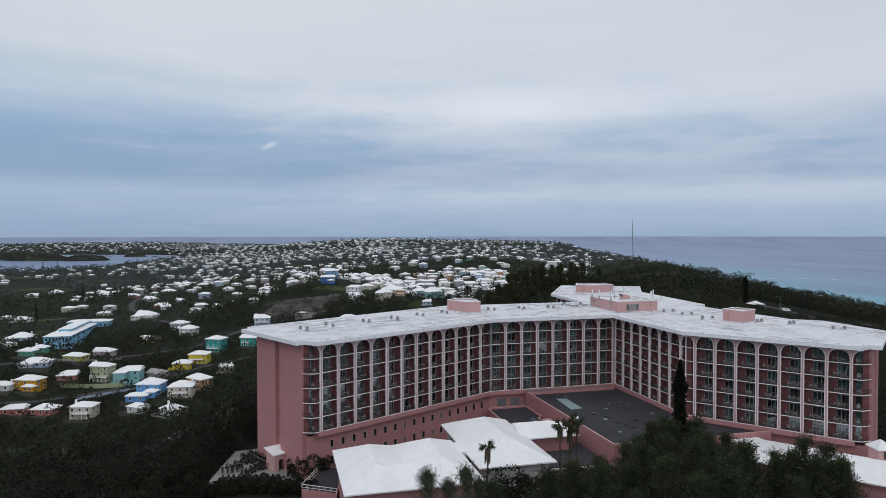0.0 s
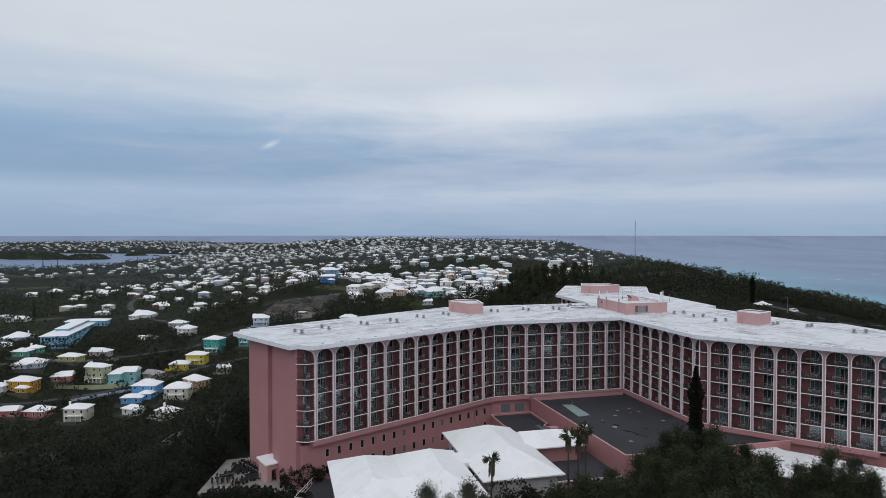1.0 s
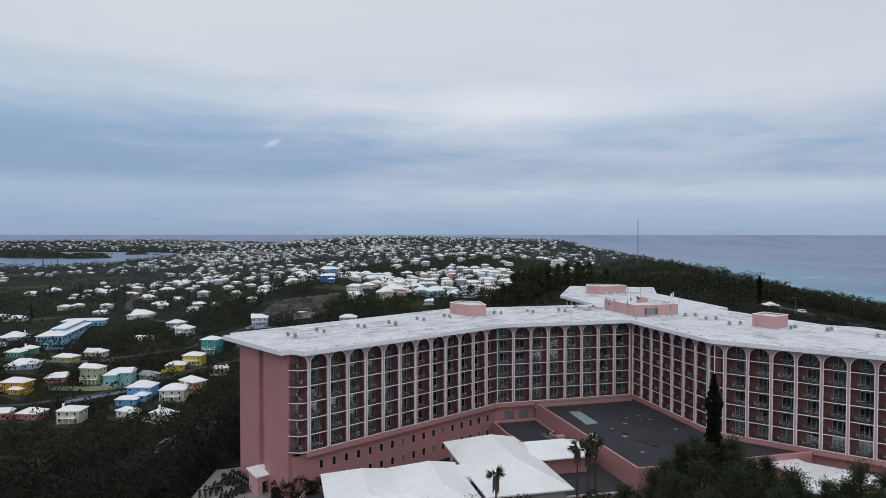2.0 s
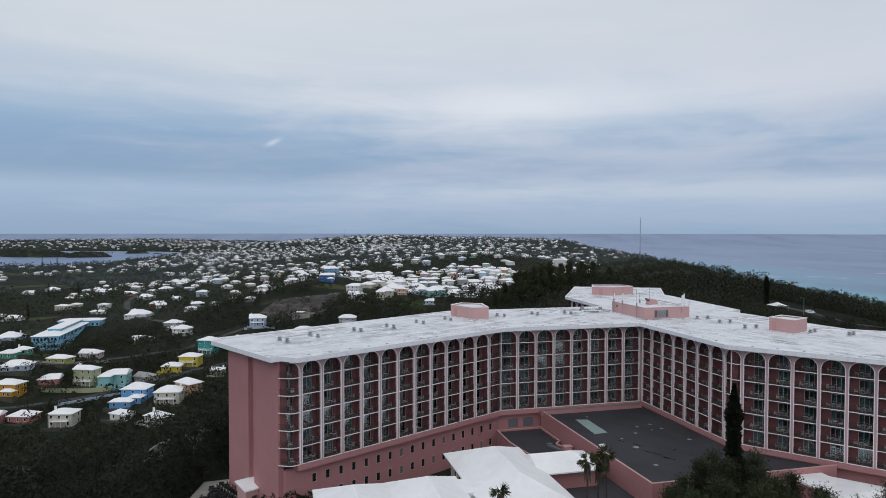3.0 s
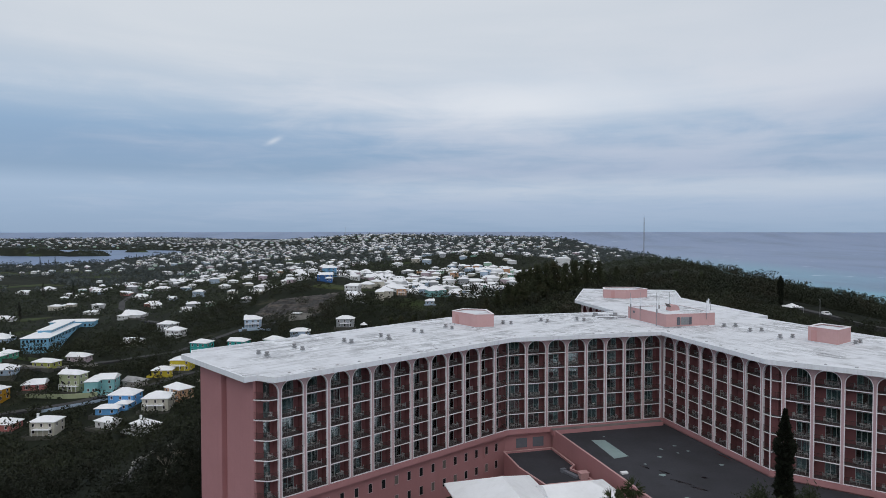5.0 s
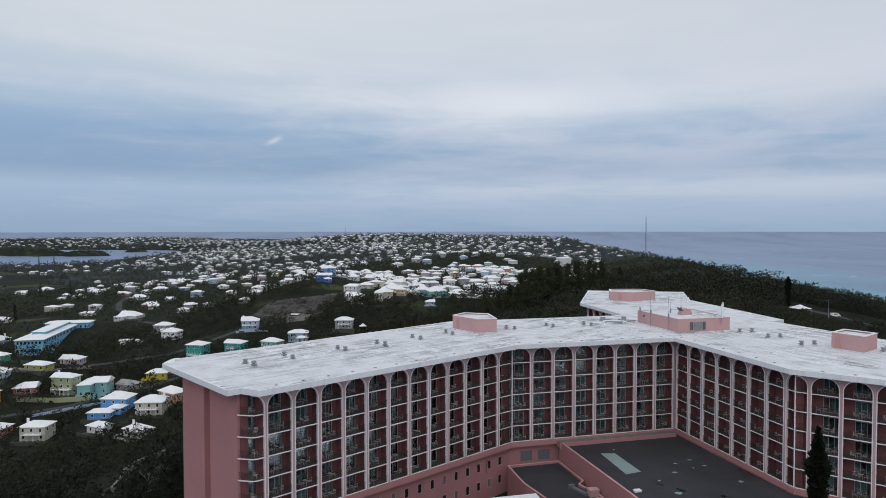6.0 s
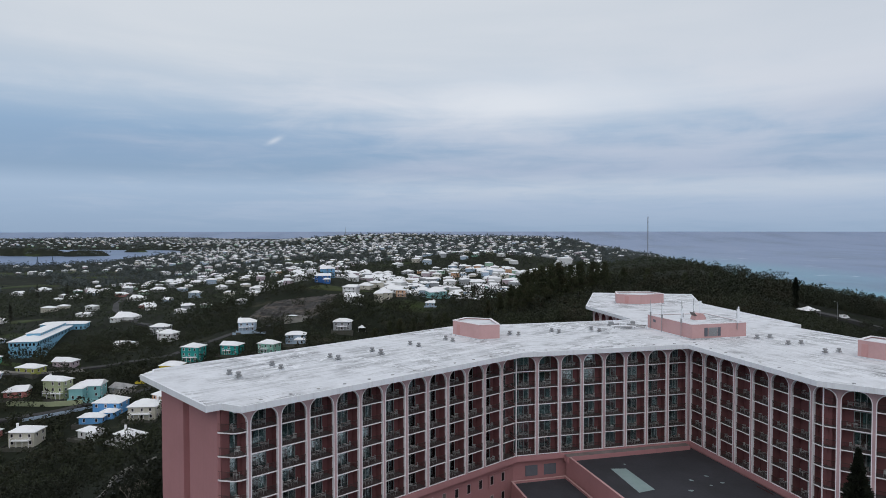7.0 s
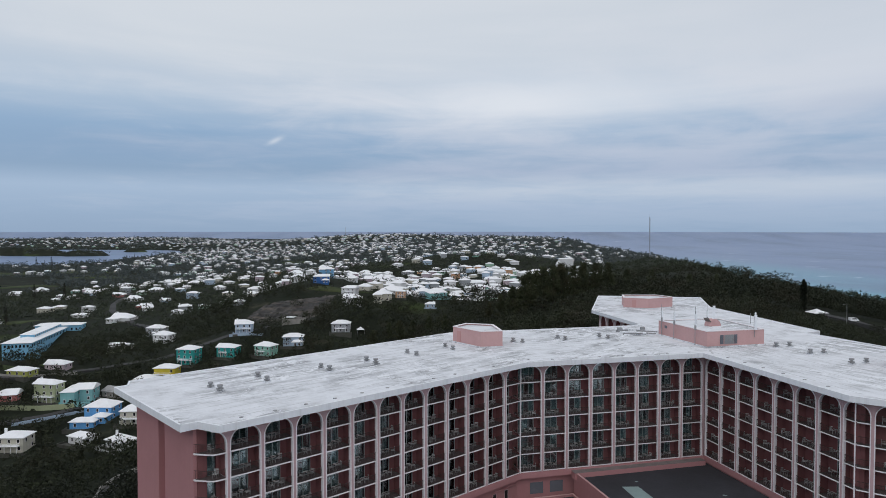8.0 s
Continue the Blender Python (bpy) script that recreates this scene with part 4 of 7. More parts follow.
def curved_duct(x, y, turn):
    """A quarter-round pink air hood on the lift house."""
    t = thing("air_hood", "curved pink air intake hood on the lift house roof", "air hood", pose(x, y, CAP + 2.66, 0, 0, turn))
    outer = [(1.3 * math.cos(a), 1.3 * math.sin(a)) for a in np.linspace(math.pi, 0.0, 15)]
    v, f = [], []
    for px, pz in outer:
        v += [(px, -0.7, pz), (px, 0.7, pz)]
    n = len(outer)
    f += [(2 * i, 2 * i + 2, 2 * i + 3, 2 * i + 1) for i in range(n - 1)]
    k = len(v)
    v += [(-1.3, -0.7, 0), (1.3, -0.7, 0), (-1.3, 0.7, 0), (1.3, 0.7, 0)]
    f += [tuple([2 * i for i in reversed(range(n))]), tuple(2 * i + 1 for i in range(n))]
    part("hood", Geo().faces(v, f).mesh("hood", PALE_PINK), t, PLACED[t])
    # Solid dark slab over the mouth; its colour gives the shade inside.
    part("mouth", Geo().box(-0.06, 0.06, -0.66, 0.66, -0.85, 0.85, Matrix.Translation((-0.98, 0, 0.86)) @ Matrix.Rotation(radians(-42), 4, "Y")).mesh("mouth", ROOM_DARK), t, PLACED[t], label="dark slab standing for shade inside the intake")
    return t


curved_duct(49.2, 178.5, 20)


def panel_antenna(x, y, z, turn, h):
    t = thing("panel_antenna", "white panel antenna on a grey pole beside the lift house", "antenna", pose(x, y, z, 0, 0, turn), group="panel antennas")
    part("pole", Geo().tube((0, 0, 0), (0, 0, h + 1.2), 0.06, sides=8).mesh("pole", GREY_METAL), t, PLACED[t])
    part("panel", Geo().box(-0.22, 0.22, -0.34, -0.14, 1.3, 1.3 + h).mesh("panel", FASCIA), t, PLACED[t])
    part("bracket", Geo().box(-0.06, 0.06, -0.16, 0.06, 1.6, 1.68).box(-0.06, 0.06, -0.16, 0.06, 0.8 + h, 0.88 + h).mesh("bracket", GREY_METAL), t, PLACED[t])


for x, y, turn in ((52.85, 187.2, 0), (54.4, 172.9, 15), (56.0, 176.6, 75)):
    panel_antenna(x, y, CAP + 1.5, turn, 2.6)


def whip_antenna(x, y, z, h, box=True):
    t = thing("whip_antenna", "thin grey whip antenna mast on the hotel roof", "antenna", pose(x, y, z), group="whip antennas")
    part("mast", Geo().tube((0, 0, 0), (0, 0, h), 0.07, 0.04, sides=6).mesh("mast", GREY_METAL), t, PLACED[t])
    if box:
        part("radio_unit", Geo().box(-0.14, 0.14, -0.26, -0.04, 2.7, 3.5).mesh("radio_unit", GREY_METAL), t, PLACED[t], label="small grey radio box")
        part("dipole", Geo().tube((0.12, 0, h * 0.45), (0.12, 0, h * 0.8), 0.15, sides=6).mesh("dipole", FASCIA), t, PLACED[t])


for x, y, h in ((41.4, 183.6, 6.0), (42.4, 179.5, 6.4), (44.0, 173.2, 6.8), (50.5, 184.5, 6.0), (47.0, 181.0, 5.0), (66.0, 200.0, 2.2)):
    whip_antenna(x, y, CAP + 0.05, h, h > 3)


def roof_vent_mesh():
    t = thing("roof_vent", "grey mushroom exhaust vent on the white roof", "vent", group="roof vents")
    part("kerb", Geo().box(-0.42, 0.42, -0.42, 0.42, -0.03, 0.16).mesh("kerb", ROOF_WHITE), t)
    ring = lambda r, z0, z1: Geo().prism([(r * math.cos(a), r * math.sin(a)) for a in np.linspace(0, math.tau, 13)[:-1]], z0, z1)
    part("neck", ring(0.2, 0.14, 0.72).mesh("neck", GREY_METAL), t)
    part("skirt", ring(0.44, 0.30, 0.42).mesh("skirt", GREY_METAL), t)
    h = ring(0.34, 0.62, 0.84)
    part("hood", h.mesh("hood", GREY_METAL), t)
    return t


vent = roof_vent_mesh()
VENTS = ((-30.4, 140.5), (-28.6, 138.8), (-26.0, 146.4), (-24.1, 144.1), (-18.5, 152.7), (-16.9, 150.8), (-12.4, 157.7), (-10.8, 156.0), (-6.5, 164.2), (-4.9, 162.3),
         (-0.3, 170.0), (1.0, 167.6), (12.0, 175.4), (13.6, 174.6), (20.6, 179.0), (21.8, 177.6), (28.8, 181.0), (30.0, 179.1), (57.2, 170.8), (59.8, 171.4),
         (59.7, 164.6), (62.2, 165.1), (61.6, 156.6), (64.3, 157.4), (71.8, 150.6), (73.2, 151.6), (77.5, 147.4), (78.9, 148.4), (82.6, 139.6), (85.2, 139.9))
for i, (x, y) in enumerate(VENTS):
    m = pose(x, y, CAP, 0, 0, rng.uniform(-20, 50))
    if i == 0:
        vent.matrix_basis = m
    else:
        copy_thing(vent, m @ Matrix.Scale(rng.uniform(0.95, 1.12), 4))

# small drains along the front edge
DRAIN = Geo().prism([(0.24 * math.cos(a), 0.24 * math.sin(a)) for a in np.linspace(0, math.tau, 11)[:-1]], 0.0, 0.07).mesh("roof_drain", GREY_METAL)
for p, a, n, w in ((P_L, A_L, 13, 4.0), (P_M, A_M, 8, 4.1), (P_R, A_R, 7, 4.0), (P_S, A_S, 8, 4.0)):
    for k in range(n):
        x, y = along(p, a, w * (k + 0.4), 0.15)
        part("roof_drain", DRAIN, hotel, pose(x, y, CAP - 0.01))


def roof_pipes():
    """Pipework and a fan unit behind the lift house."""
    t = thing("pipework", "tangle of grey pipes and ducts on the white roof", "pipes", pose(36, 187, CAP))
    r = random.Random(3)
    for k in range(11):
        x, y = r.uniform(-4, 3.5), r.uniform(-3, 4)
        g = Geo().tube((x, y, 0.35), (x + r.uniform(1.5, 4), y + r.uniform(-1.5, 1.5), 0.35), 0.13, sides=7).tube((x, y, -0.02), (x, y, 0.4), 0.1, sides=6)
        part("pipe", g.mesh("pipe", FASCIA if k % 3 else GREY_METAL), t, PLACED[t])
    for x, y, s in ((-1.5, 1.0, 0.9), (1.8, -0.6, 0.7), (3.4, 2.2, 0.8)):
        part("fan_unit", Geo().box(x - s / 2, x + s / 2, y - s / 2, y + s / 2, -0.02, s).mesh("fan_unit", GREY_METAL), t, PLACED[t])


roof_pipes()

# seams of the roof coating: laps that run with each wing
seams = Geo()
r2 = random.Random(5)
for p, a, length, deep in ((P_L, A_L, 50, 23), (C_LM, A_M, 32, 26), (P_R, A_R, 30, 26)):
    m = frame_at(p, a)
    for d in np.arange(1.0, deep, 1.9):
        s = 0.5
        while s < length:
            w = r2.uniform(4, 14)
            if r2.random() < 0.8:
                seams.box(s, min(s + w, length), d, d + r2.uniform(0.04, 0.10), CAP - 0.01, CAP + 0.012, m)
            s += w + r2.uniform(0.3, 3)
part("lap_sealant", seams.mesh("lap_sealant", material("grey_lap_sealant", (0.50, 0.51, 0.53), 0.7, 0.2, 0.5, 6.0, bump=0.0)), hotel, kind="stuff")

# arcade of the rear wing
rear_a = math.atan2(-22.5, 4.8)
rear_p = (38.1, 221.5)
for k in range(5):
    m = frame_at(along(rear_p, rear_a, 4.0 * k), rear_a)
    s_mesh, t_mesh = cached(("arch", 4.0, True, True), lambda: arch_meshes(4.0, True, True))
    sp = part("spandrel", s_mesh, hotel, m)
    part("arch_trim", t_mesh, sp, m)
    part("post", POST, hotel, m)
    part("party_wall", PARTY, hotel, m)

# ---- courtyard buildings ----
E_ANG = 0.2475
tl0, tl1 = (20.3, 160.4), (31.2, 119.6)
tr1 = (63.8, 127.8)
terrace_outline = [tl0, tl1, tr1, along(C_RS, A_S, 16, 0.5), along(C_RS, A_S, 0, 0.6), along(P_R, A_R, 0, 0.6), along(P_M, A_M, 28, 0.6)]
terrace = thing("terrace", "dark flat terrace roof with pink parapets below the balconies", "terrace", pose(35, 140, -9.2))
part("deck", Geo().prism(terrace_outline, -9.4, -1.25).mesh("deck", PINK), terrace)
part("membrane", Geo().prism([along(tl0, math.atan2(tl1[1] - tl0[1], tl1[0] - tl0[0]), 1.2, 0.25), along(tl1, E_ANG, 0.3, 0.3), along(tr1, E_ANG, -0.3, 0.3),
                              along(C_RS, A_S, 15.0, -0.12), along(C_RS, A_S, 0, -0.12), along(P_R, A_R, 0.4, -0.12), along(P_M, A_M, 28, -1.52), along(P_M, A_M, 5.95, -1.52)], -1.3, -1.2).mesh("membrane", ASPHALT_ROOF), terrace)
for i, (p, q) in enumerate(((tl0, tl1), (tl1, tr1))):
    a = math.atan2(q[1] - p[1], q[0] - p[0])
    n = math.dist(p, q)
    w = part("parapet", Geo().box(-0.02, n, -0.05 - 0.01 * i, 0.25, -9.4, -0.55).mesh("parapet", PINK), terrace, frame_at(p, a))
    part("coping", Geo().box(-0.05, n + 0.04, -0.07, 0.27, -0.55, -0.48 + 0.01 * i).mesh("coping", PALE_PINK), w, frame_at(p, a))
# patches, kerbs and puddles on the membrane
part("pale_patch", Geo().prism([(26.7, 155.9), (28.5, 146.1), (31.2, 147.3), (29.2, 156.0)], -1.21, -1.185).mesh("pale_patch", MEMBRANE_PATCH), terrace, label="pale green-grey repair patch")
WET = material("wet_membrane", (0.012, 0.012, 0.014), 0.12, 0.2, 0.6, 3.0, bump=0.0, spec=0.6)
r3 = random.Random(11)
for x, y, s in ((34.2, 138.6, 1.0), (36.4, 147.0, 0.7), (38.0, 151.0, 0.6), (41.0, 152.8, 0.55), (40.3, 149.0, 0.5), (42.4, 150.0, 0.6), (33.0, 143.5, 0.5), (45.4, 143.2, 0.8), (35.0, 129.5, 0.8), (29.5, 158.0, 0.4)):
    g = Geo()
    pts = [(x + 0.62 * s * (0.6 + 0.7 * r3.random()) * math.cos(t), y + 0.5 * s * (0.6 + 0.7 * r3.random()) * math.sin(t)) for t in np.linspace(0, math.tau, 9)[:-1]]
    part("pale_patch", g.prism(pts, -1.21, -1.19).mesh("pale_patch", MEMBRANE_PATCH), terrace)
for x, y, l, t in ((36.2, 135.6, 4.0, -0.75), (38.0, 133.0, 3.0, -0.7), (35.0, 139.8, 2.5, -0.9), (47.6, 147.0, 4.0, -1.3), (40.5, 137.5, 1.2, -0.4), (32.5, 142.0, 2.0, -1.0), (28.2, 151.5, 4.0, -1.1)):
    pts = [(l * u / 2, 0.26 * (1 - u * u) * (0.4 + 1.2 * r3.random()) * sg) for sg, us in ((-1, np.linspace(-1, 1, 8)), (1, np.linspace(1, -1, 8)[1:-1])) for u in us]
    part("puddle", Geo().prism(pts, -1.21, -1.186, frame_at((x, y), t)).mesh("puddle", WET), terrace)
part("skylight", Geo().box(-0.9, 0.9, -0.6, 0.6, -1.22, -0.75).mesh("skylight", LIME_ROOF), terrace, pose(28.3, 139.2, 0, 0, 0, 14) @ Matrix.Diagonal((0.62, 0.6, 1, 1)) @ Matrix.Translation((0, 0, -0.16)))

low_outline = [(10.6, 157.0), (12.5, 149.0), (16.0, 141.0), (24.3, 143.2), (23.7, 145.2), (21.6, 148.5), (22.6, 150.2), (20.0, 159.6)]
low_roof = thing("low_annex", "low annex with a dark flat roof and pink parapet", "annex", pose(15, 150, -9.2))
part("wall", Geo().prism(low_outline, -9.4, -4.2).mesh("wall", PINK), low_roof)
part("roof", Geo().prism([(p[0] * 0.96 + 0.64, p[1] * 0.985 + 2.25) for p in low_outline], -4.25, -4.12).mesh("roof", ASPHALT_ROOF), low_roof)
for i, p in enumerate(low_outline):
    q = low_outline[(i + 1) % len(low_outline)]
    a = math.atan2(q[1] - p[1], q[0] - p[0])
    low_edge = part("parapet", Geo().box(0, math.dist(p, q), -0.02, 0.22, -4.4, -3.8 + 0.003 * i).mesh("parapet", PINK), low_roof, frame_at(p, a))
    part("coping", Geo().box(-0.02, math.dist(p, q) + 0.02, -0.06, 0.26, -3.8 + 0.003 * i, -3.74 + 0.003 * i).mesh("coping", PALE_PINK), low_edge, frame_at(p, a))
part("duct", Geo().box(-2.0, 2.0, -0.35, 0.35, -4.15, -3.75).box(-2.0, -1.4, -0.5, 0.5, -4.15, -3.55).mesh("duct", LOUVRE_GREY), low_roof, pose(21.0, 146.4, 0, 0, 0, -58))
part("plant_box", Geo().box(-0.75, 0.75, -0.6, 0.6, -4.2, -3.1).box(-0.85, 0.85, -0.7, 0.7, -3.1, -3.0).mesh("plant_box", PALE_PINK), low_roof, pose(23.0, 144.8, 0, 0, 0, 14))
yard_roof = thing("low_annex", "low dark flat roof in the yard between pavilion and terrace", "annex", pose(24, 126, -9.2))
yard_outline = [(19.2, 117.4), (31.0, 120.0), (28.1, 130.8), (27.6, 133.0), (19.6, 131.4)]
part("wall", Geo().prism(yard_outline, -9.4, -4.5).mesh("wall", PINK), yard_roof)
part("roof", Geo().prism([(p[0] * 0.97 + 0.75, p[1] * 0.985 + 1.9) for p in yard_outline], -4.55, -4.4).mesh("roof", ASPHALT_ROOF), yard_roof)
part("coping", Geo().box(0, 11.8, -0.05, 0.2, -4.5, -4.25).mesh("coping", TRIM), yard_roof, frame_at(yard_outline[0], math.atan2(2.6, 11.8)))
for s in (2.0, 5.4):
    part("louvre_panel", Geo().box(s, s + 2.2, 0.9, 1.0, -4.0, -2.2).mesh("louvre_panel", LOUVRE_GREY), hotel, frame_at(C_LM, A_M))
part("drain_pipe", Geo().tube((42.0, 0.8, -2.2), (47.5, 0.8, -2.0), 0.1).tube((42.0, 0.8, -2.2), (42.0, 0.8, -4.4), 0.1).mesh("drain_pipe", PINK), hotel, base_L)


def hip_roof(w, d, eave, ridge, over=0.5, thick=0.22, hip0=True, hip1=True):
    """A hip roof over a w by d plan (ridge along the longer side) with a thick white edge."""
    x0, x1, y0, y1 = -over, w + over, -over, d + over
    g = Geo()
    if d >= w:
        k = min((x1 - x0) / 2, (y1 - y0) / 2 - 0.2)
        xm = (x0 + x1) / 2
        r0, r1 = (xm, y0 + (k if hip0 else 0), ridge), (xm, y1 - (k if hip1 else 0), ridge)
    else:
        k = min((y1 - y0) / 2, (x1 - x0) / 2 - 0.2)
        ym = (y0 + y1) / 2
        r0, r1 = (x0 + (k if hip0 else 0), ym, ridge), (x1 - (k if hip1 else 0), ym, ridge)
    top = [(x0, y0, eave), (x1, y0, eave), (x1, y1, eave), (x0, y1, eave)]
    low = [(x, y, z - thick) for x, y, z in top]
    v = top + [r0, r1] + low
    f = [(0, 1, 4), (1, 2, 5, 4), (2, 3, 5), (3, 0, 4, 5)] if d >= w else [(0, 1, 5, 4), (1, 2, 5), (2, 3, 4, 5), (3, 0, 4)]
    f += [(6, 7, 1, 0), (7, 8, 2, 1), (8, 9, 3, 2), (9, 6, 0, 3), (9, 8, 7, 6)]
    return g.faces(v, f)


pav_r = thing("pavilion", "single-storey pavilion with a white limewashed hip roof in the courtyard", "pavilion", frame_at((6.4, 110.0), E_ANG, -9.2), group="courtyard pavilions")
mr = frame_at((6.4, 110.0), E_ANG)
part("wall", Geo().box(0.6, 12.5, 0.6, 25.0, -9.4, -1.35).mesh("wall", material("pale_grey_render", (0.46, 0.45, 0.46), 0.85, 0.08, 0.3, 4.0, bump=0.1, streak=0.3)), pav_r, mr)
part("roof", hip_roof(13, 25.6, -1.25, 1.75).mesh("roof", LIME_ROOF), pav_r, mr)
mw_ = mr @ Matrix.Translation((12.6, 13.2, 0))
part("side_wing", Geo().box(0.0, 10.2, 0.5, 7.7, -9.4, -1.45).mesh("side_wing", PINK), pav_r, mw_)
part("side_roof", hip_roof(11.0, 8.2, -1.32, 0.55, hip0=False).mesh("side_roof", LIME_ROOF), pav_r, mw_)
for k in range(6):
    mk = mr @ Matrix.Translation((0.55, 8.0 + 2.7 * k, -3.6)) @ Matrix.Rotation(radians(-90), 4, "Z")
    wdw = part("window", Geo().box(-0.55, 0.55, -0.08, 0.04, -0.9, 0.9).mesh("window", TRIM), pav_r, mk)
    part("pane", Geo().box(-0.45, -0.03, -0.1, 0.0, -0.8, 0.8).box(0.03, 0.45, -0.1, 0.0, -0.8, 0.8).mesh("pane", WINDOW_DARK), wdw, mk)

pav_l = thing("pavilion", "wide pavilion with twin white limewashed hip roofs and pink walls", "pavilion", frame_at((-14.5, 98.2), E_ANG, -9.2), group="courtyard pavilions")
ml = frame_at((-14.5, 98.2), E_ANG)
part("wall", Geo().box(0.6, 21.6, 0.6, 20.0, -9.4, -1.3).mesh("wall", PINK), pav_l, ml)
part("roof", hip_roof(10.6, 20.6, -1.15, 1.3, over=0.4).mesh("roof", LIME_ROOF), pav_l, ml)
part("roof", hip_roof(10.6, 20.6, -1.17, 1.45, over=0.4).mesh("roof", LIME_ROOF), pav_l, ml @ Matrix.Translation((10.9, 0.3, 0)))
part("front_roof", hip_roof(20.5, 9.0, -1.10, 1.15, over=0.35).mesh("front_roof", LIME_ROOF), pav_l, ml @ Matrix.Translation((0.5, -0.1, 0)))
part("link_roof", Geo().box(21.5, 26.5, 14.0, 19.5, -2.0, -1.0).mesh("link_roof", LIME_ROOF), pav_l, ml)

annex = thing("annex_building", "pink annex with white limewashed roofs beside the outer wing", "annex", pose(64, 120, -9.2))
ma = frame_at((56.2, 121.0), E_ANG)
part("wall", Geo().box(0.4, 5.6, 0.4, 4.6, -9.4, -1.8).mesh("wall", PINK), annex, ma)
part("roof", Geo().box(0, 6.0, 0, 5.0, -1.8, -1.45).mesh("roof", LIME_ROOF), annex, ma)
part("door", Geo().box(2.0, 3.0, 0.3, 0.42, -5.2, -3.0).mesh("door", TRIM), annex, ma)
mb = frame_at((60.0, 123.0), A_S)
part("wall", Geo().box(0.5, 40, -9.3, 2.2, -9.4, -1.9).mesh("wall", PINK), annex, mb)
part("roof", hip_roof(40, 13.0, -1.8, 0.1, over=0.6).mesh("roof", LIME_ROOF), annex, mb @ Matrix.Translation((0, -9.8, 0)))
cup = thing("cupola", "small pink roof turret with a white pyramid cap", "turret", pose(74.8, 112.2, -0.3))
part("wall", Geo().box(-1.3, 1.3, -1.3, 1.3, -1.2, 1.7).mesh("wall", PALE_PINK), cup, PLACED[cup])
part("roof", hip_roof(2.6, 2.6, 1.75, 3.0, over=0.3).mesh("roof", LIME_ROOF), cup, PLACED[cup] @ Matrix.Translation((-1.3, -1.3, 0)))
part("pane", Geo().box(-0.35, 0.35, -1.34, -1.28, 0.0, 1.3).mesh("pane", WINDOW_DARK), cup, PLACED[cup])

ramp = thing("sunken_ramp", "dark sunken ramp roof with white rails beside the hotel", "ramp", pose(-22, 121, -9.2))
part("wall", Geo().prism([(-25.2, 116.6), (-18.6, 114.5), (-19.2, 126.8), (-23.4, 128.6)], -9.6, -7.6).mesh("wall", PINK), ramp)
part("deck", Geo().prism([(-24.9, 117.0), (-18.9, 115.0), (-19.4, 126.4), (-23.2, 128.2)], -7.7, -7.5).mesh("deck", ASPHALT_ROOF), ramp)
g = Geo()
for (xa, ya), (xb, yb) in (((-25.2, 116.6), (-23.4, 128.6)), ((-25.2, 116.6), (-18.6, 114.5))):
    g.tube((xa, ya, -6.6), (xb, yb, -6.6), 0.06).tube((xa, ya, -7.1), (xb, yb, -7.1), 0.05)
    for k in range(7):
        u = k / 6
        g.tube((xa + (xb - xa) * u, ya + (yb - ya) * u, -7.6), (xa + (xb - xa) * u, ya + (yb - ya) * u, -6.55), 0.04)
part("rail", g.mesh("rail", TRIM), ramp)

# ---- entrance and scooter park at the end of the long wing ----
porch = thing("porch", "small pink side entrance with a sloping white roof", "porch", pose(-33.2, 131.5, -9.2, 0, 0, 43))
mp = PLACED[porch]
part("wall", Geo().box(-1.6, -1.3, -1.6, 1.6, -0.2, 3.5).box(-1.3, 1.6, 1.3, 1.6, -0.2, 3.5).box(-1.3, -0.6, -1.6, -1.3, -0.2, 3.5).box(0.9, 1.6, -1.6, -1.3, -0.2, 3.5).box(-0.6, 0.9, -1.6, -1.3, 2.4, 3.5).box(1.3, 1.6, -1.3, 1.3, -0.2, 3.5).mesh("wall", PALE_PINK), porch, mp)
part("roof", Geo().prism([(-1.95, -1.95), (1.95, -1.95), (1.95, 1.95), (-1.95, 1.95)], lambda p: 3.42 if p[1] < 0 else 4.1, lambda p: 3.64 if p[1] < 0 else 4.32).mesh("roof", LIME_ROOF), porch, mp)
tagged(new("pavement", Geo().prism([(-44.5, 124.5), (-38.0, 121.5), (-25.0, 124.5), (-25.2, 128.0), (-31.0, 131.0), (-40.5, 143.5), (-45.0, 142.0)], -9.6, -9.05).mesh("pavement", CONCRETE)),
       "pale worn concrete scooter park beside the hotel", "pavement", kind="structure")
SCOOTER_BODY = material("dark_scooter_paint", (0.03, 0.03, 0.035), 0.3, 0.2, 2.0, 9.0, bump=0.0, spread=0.6, spec=0.5)
TYRE = material("black_rubber", (0.015, 0.015, 0.015), 0.85, 0.2, 4.0, 20.0, bump=0.1)


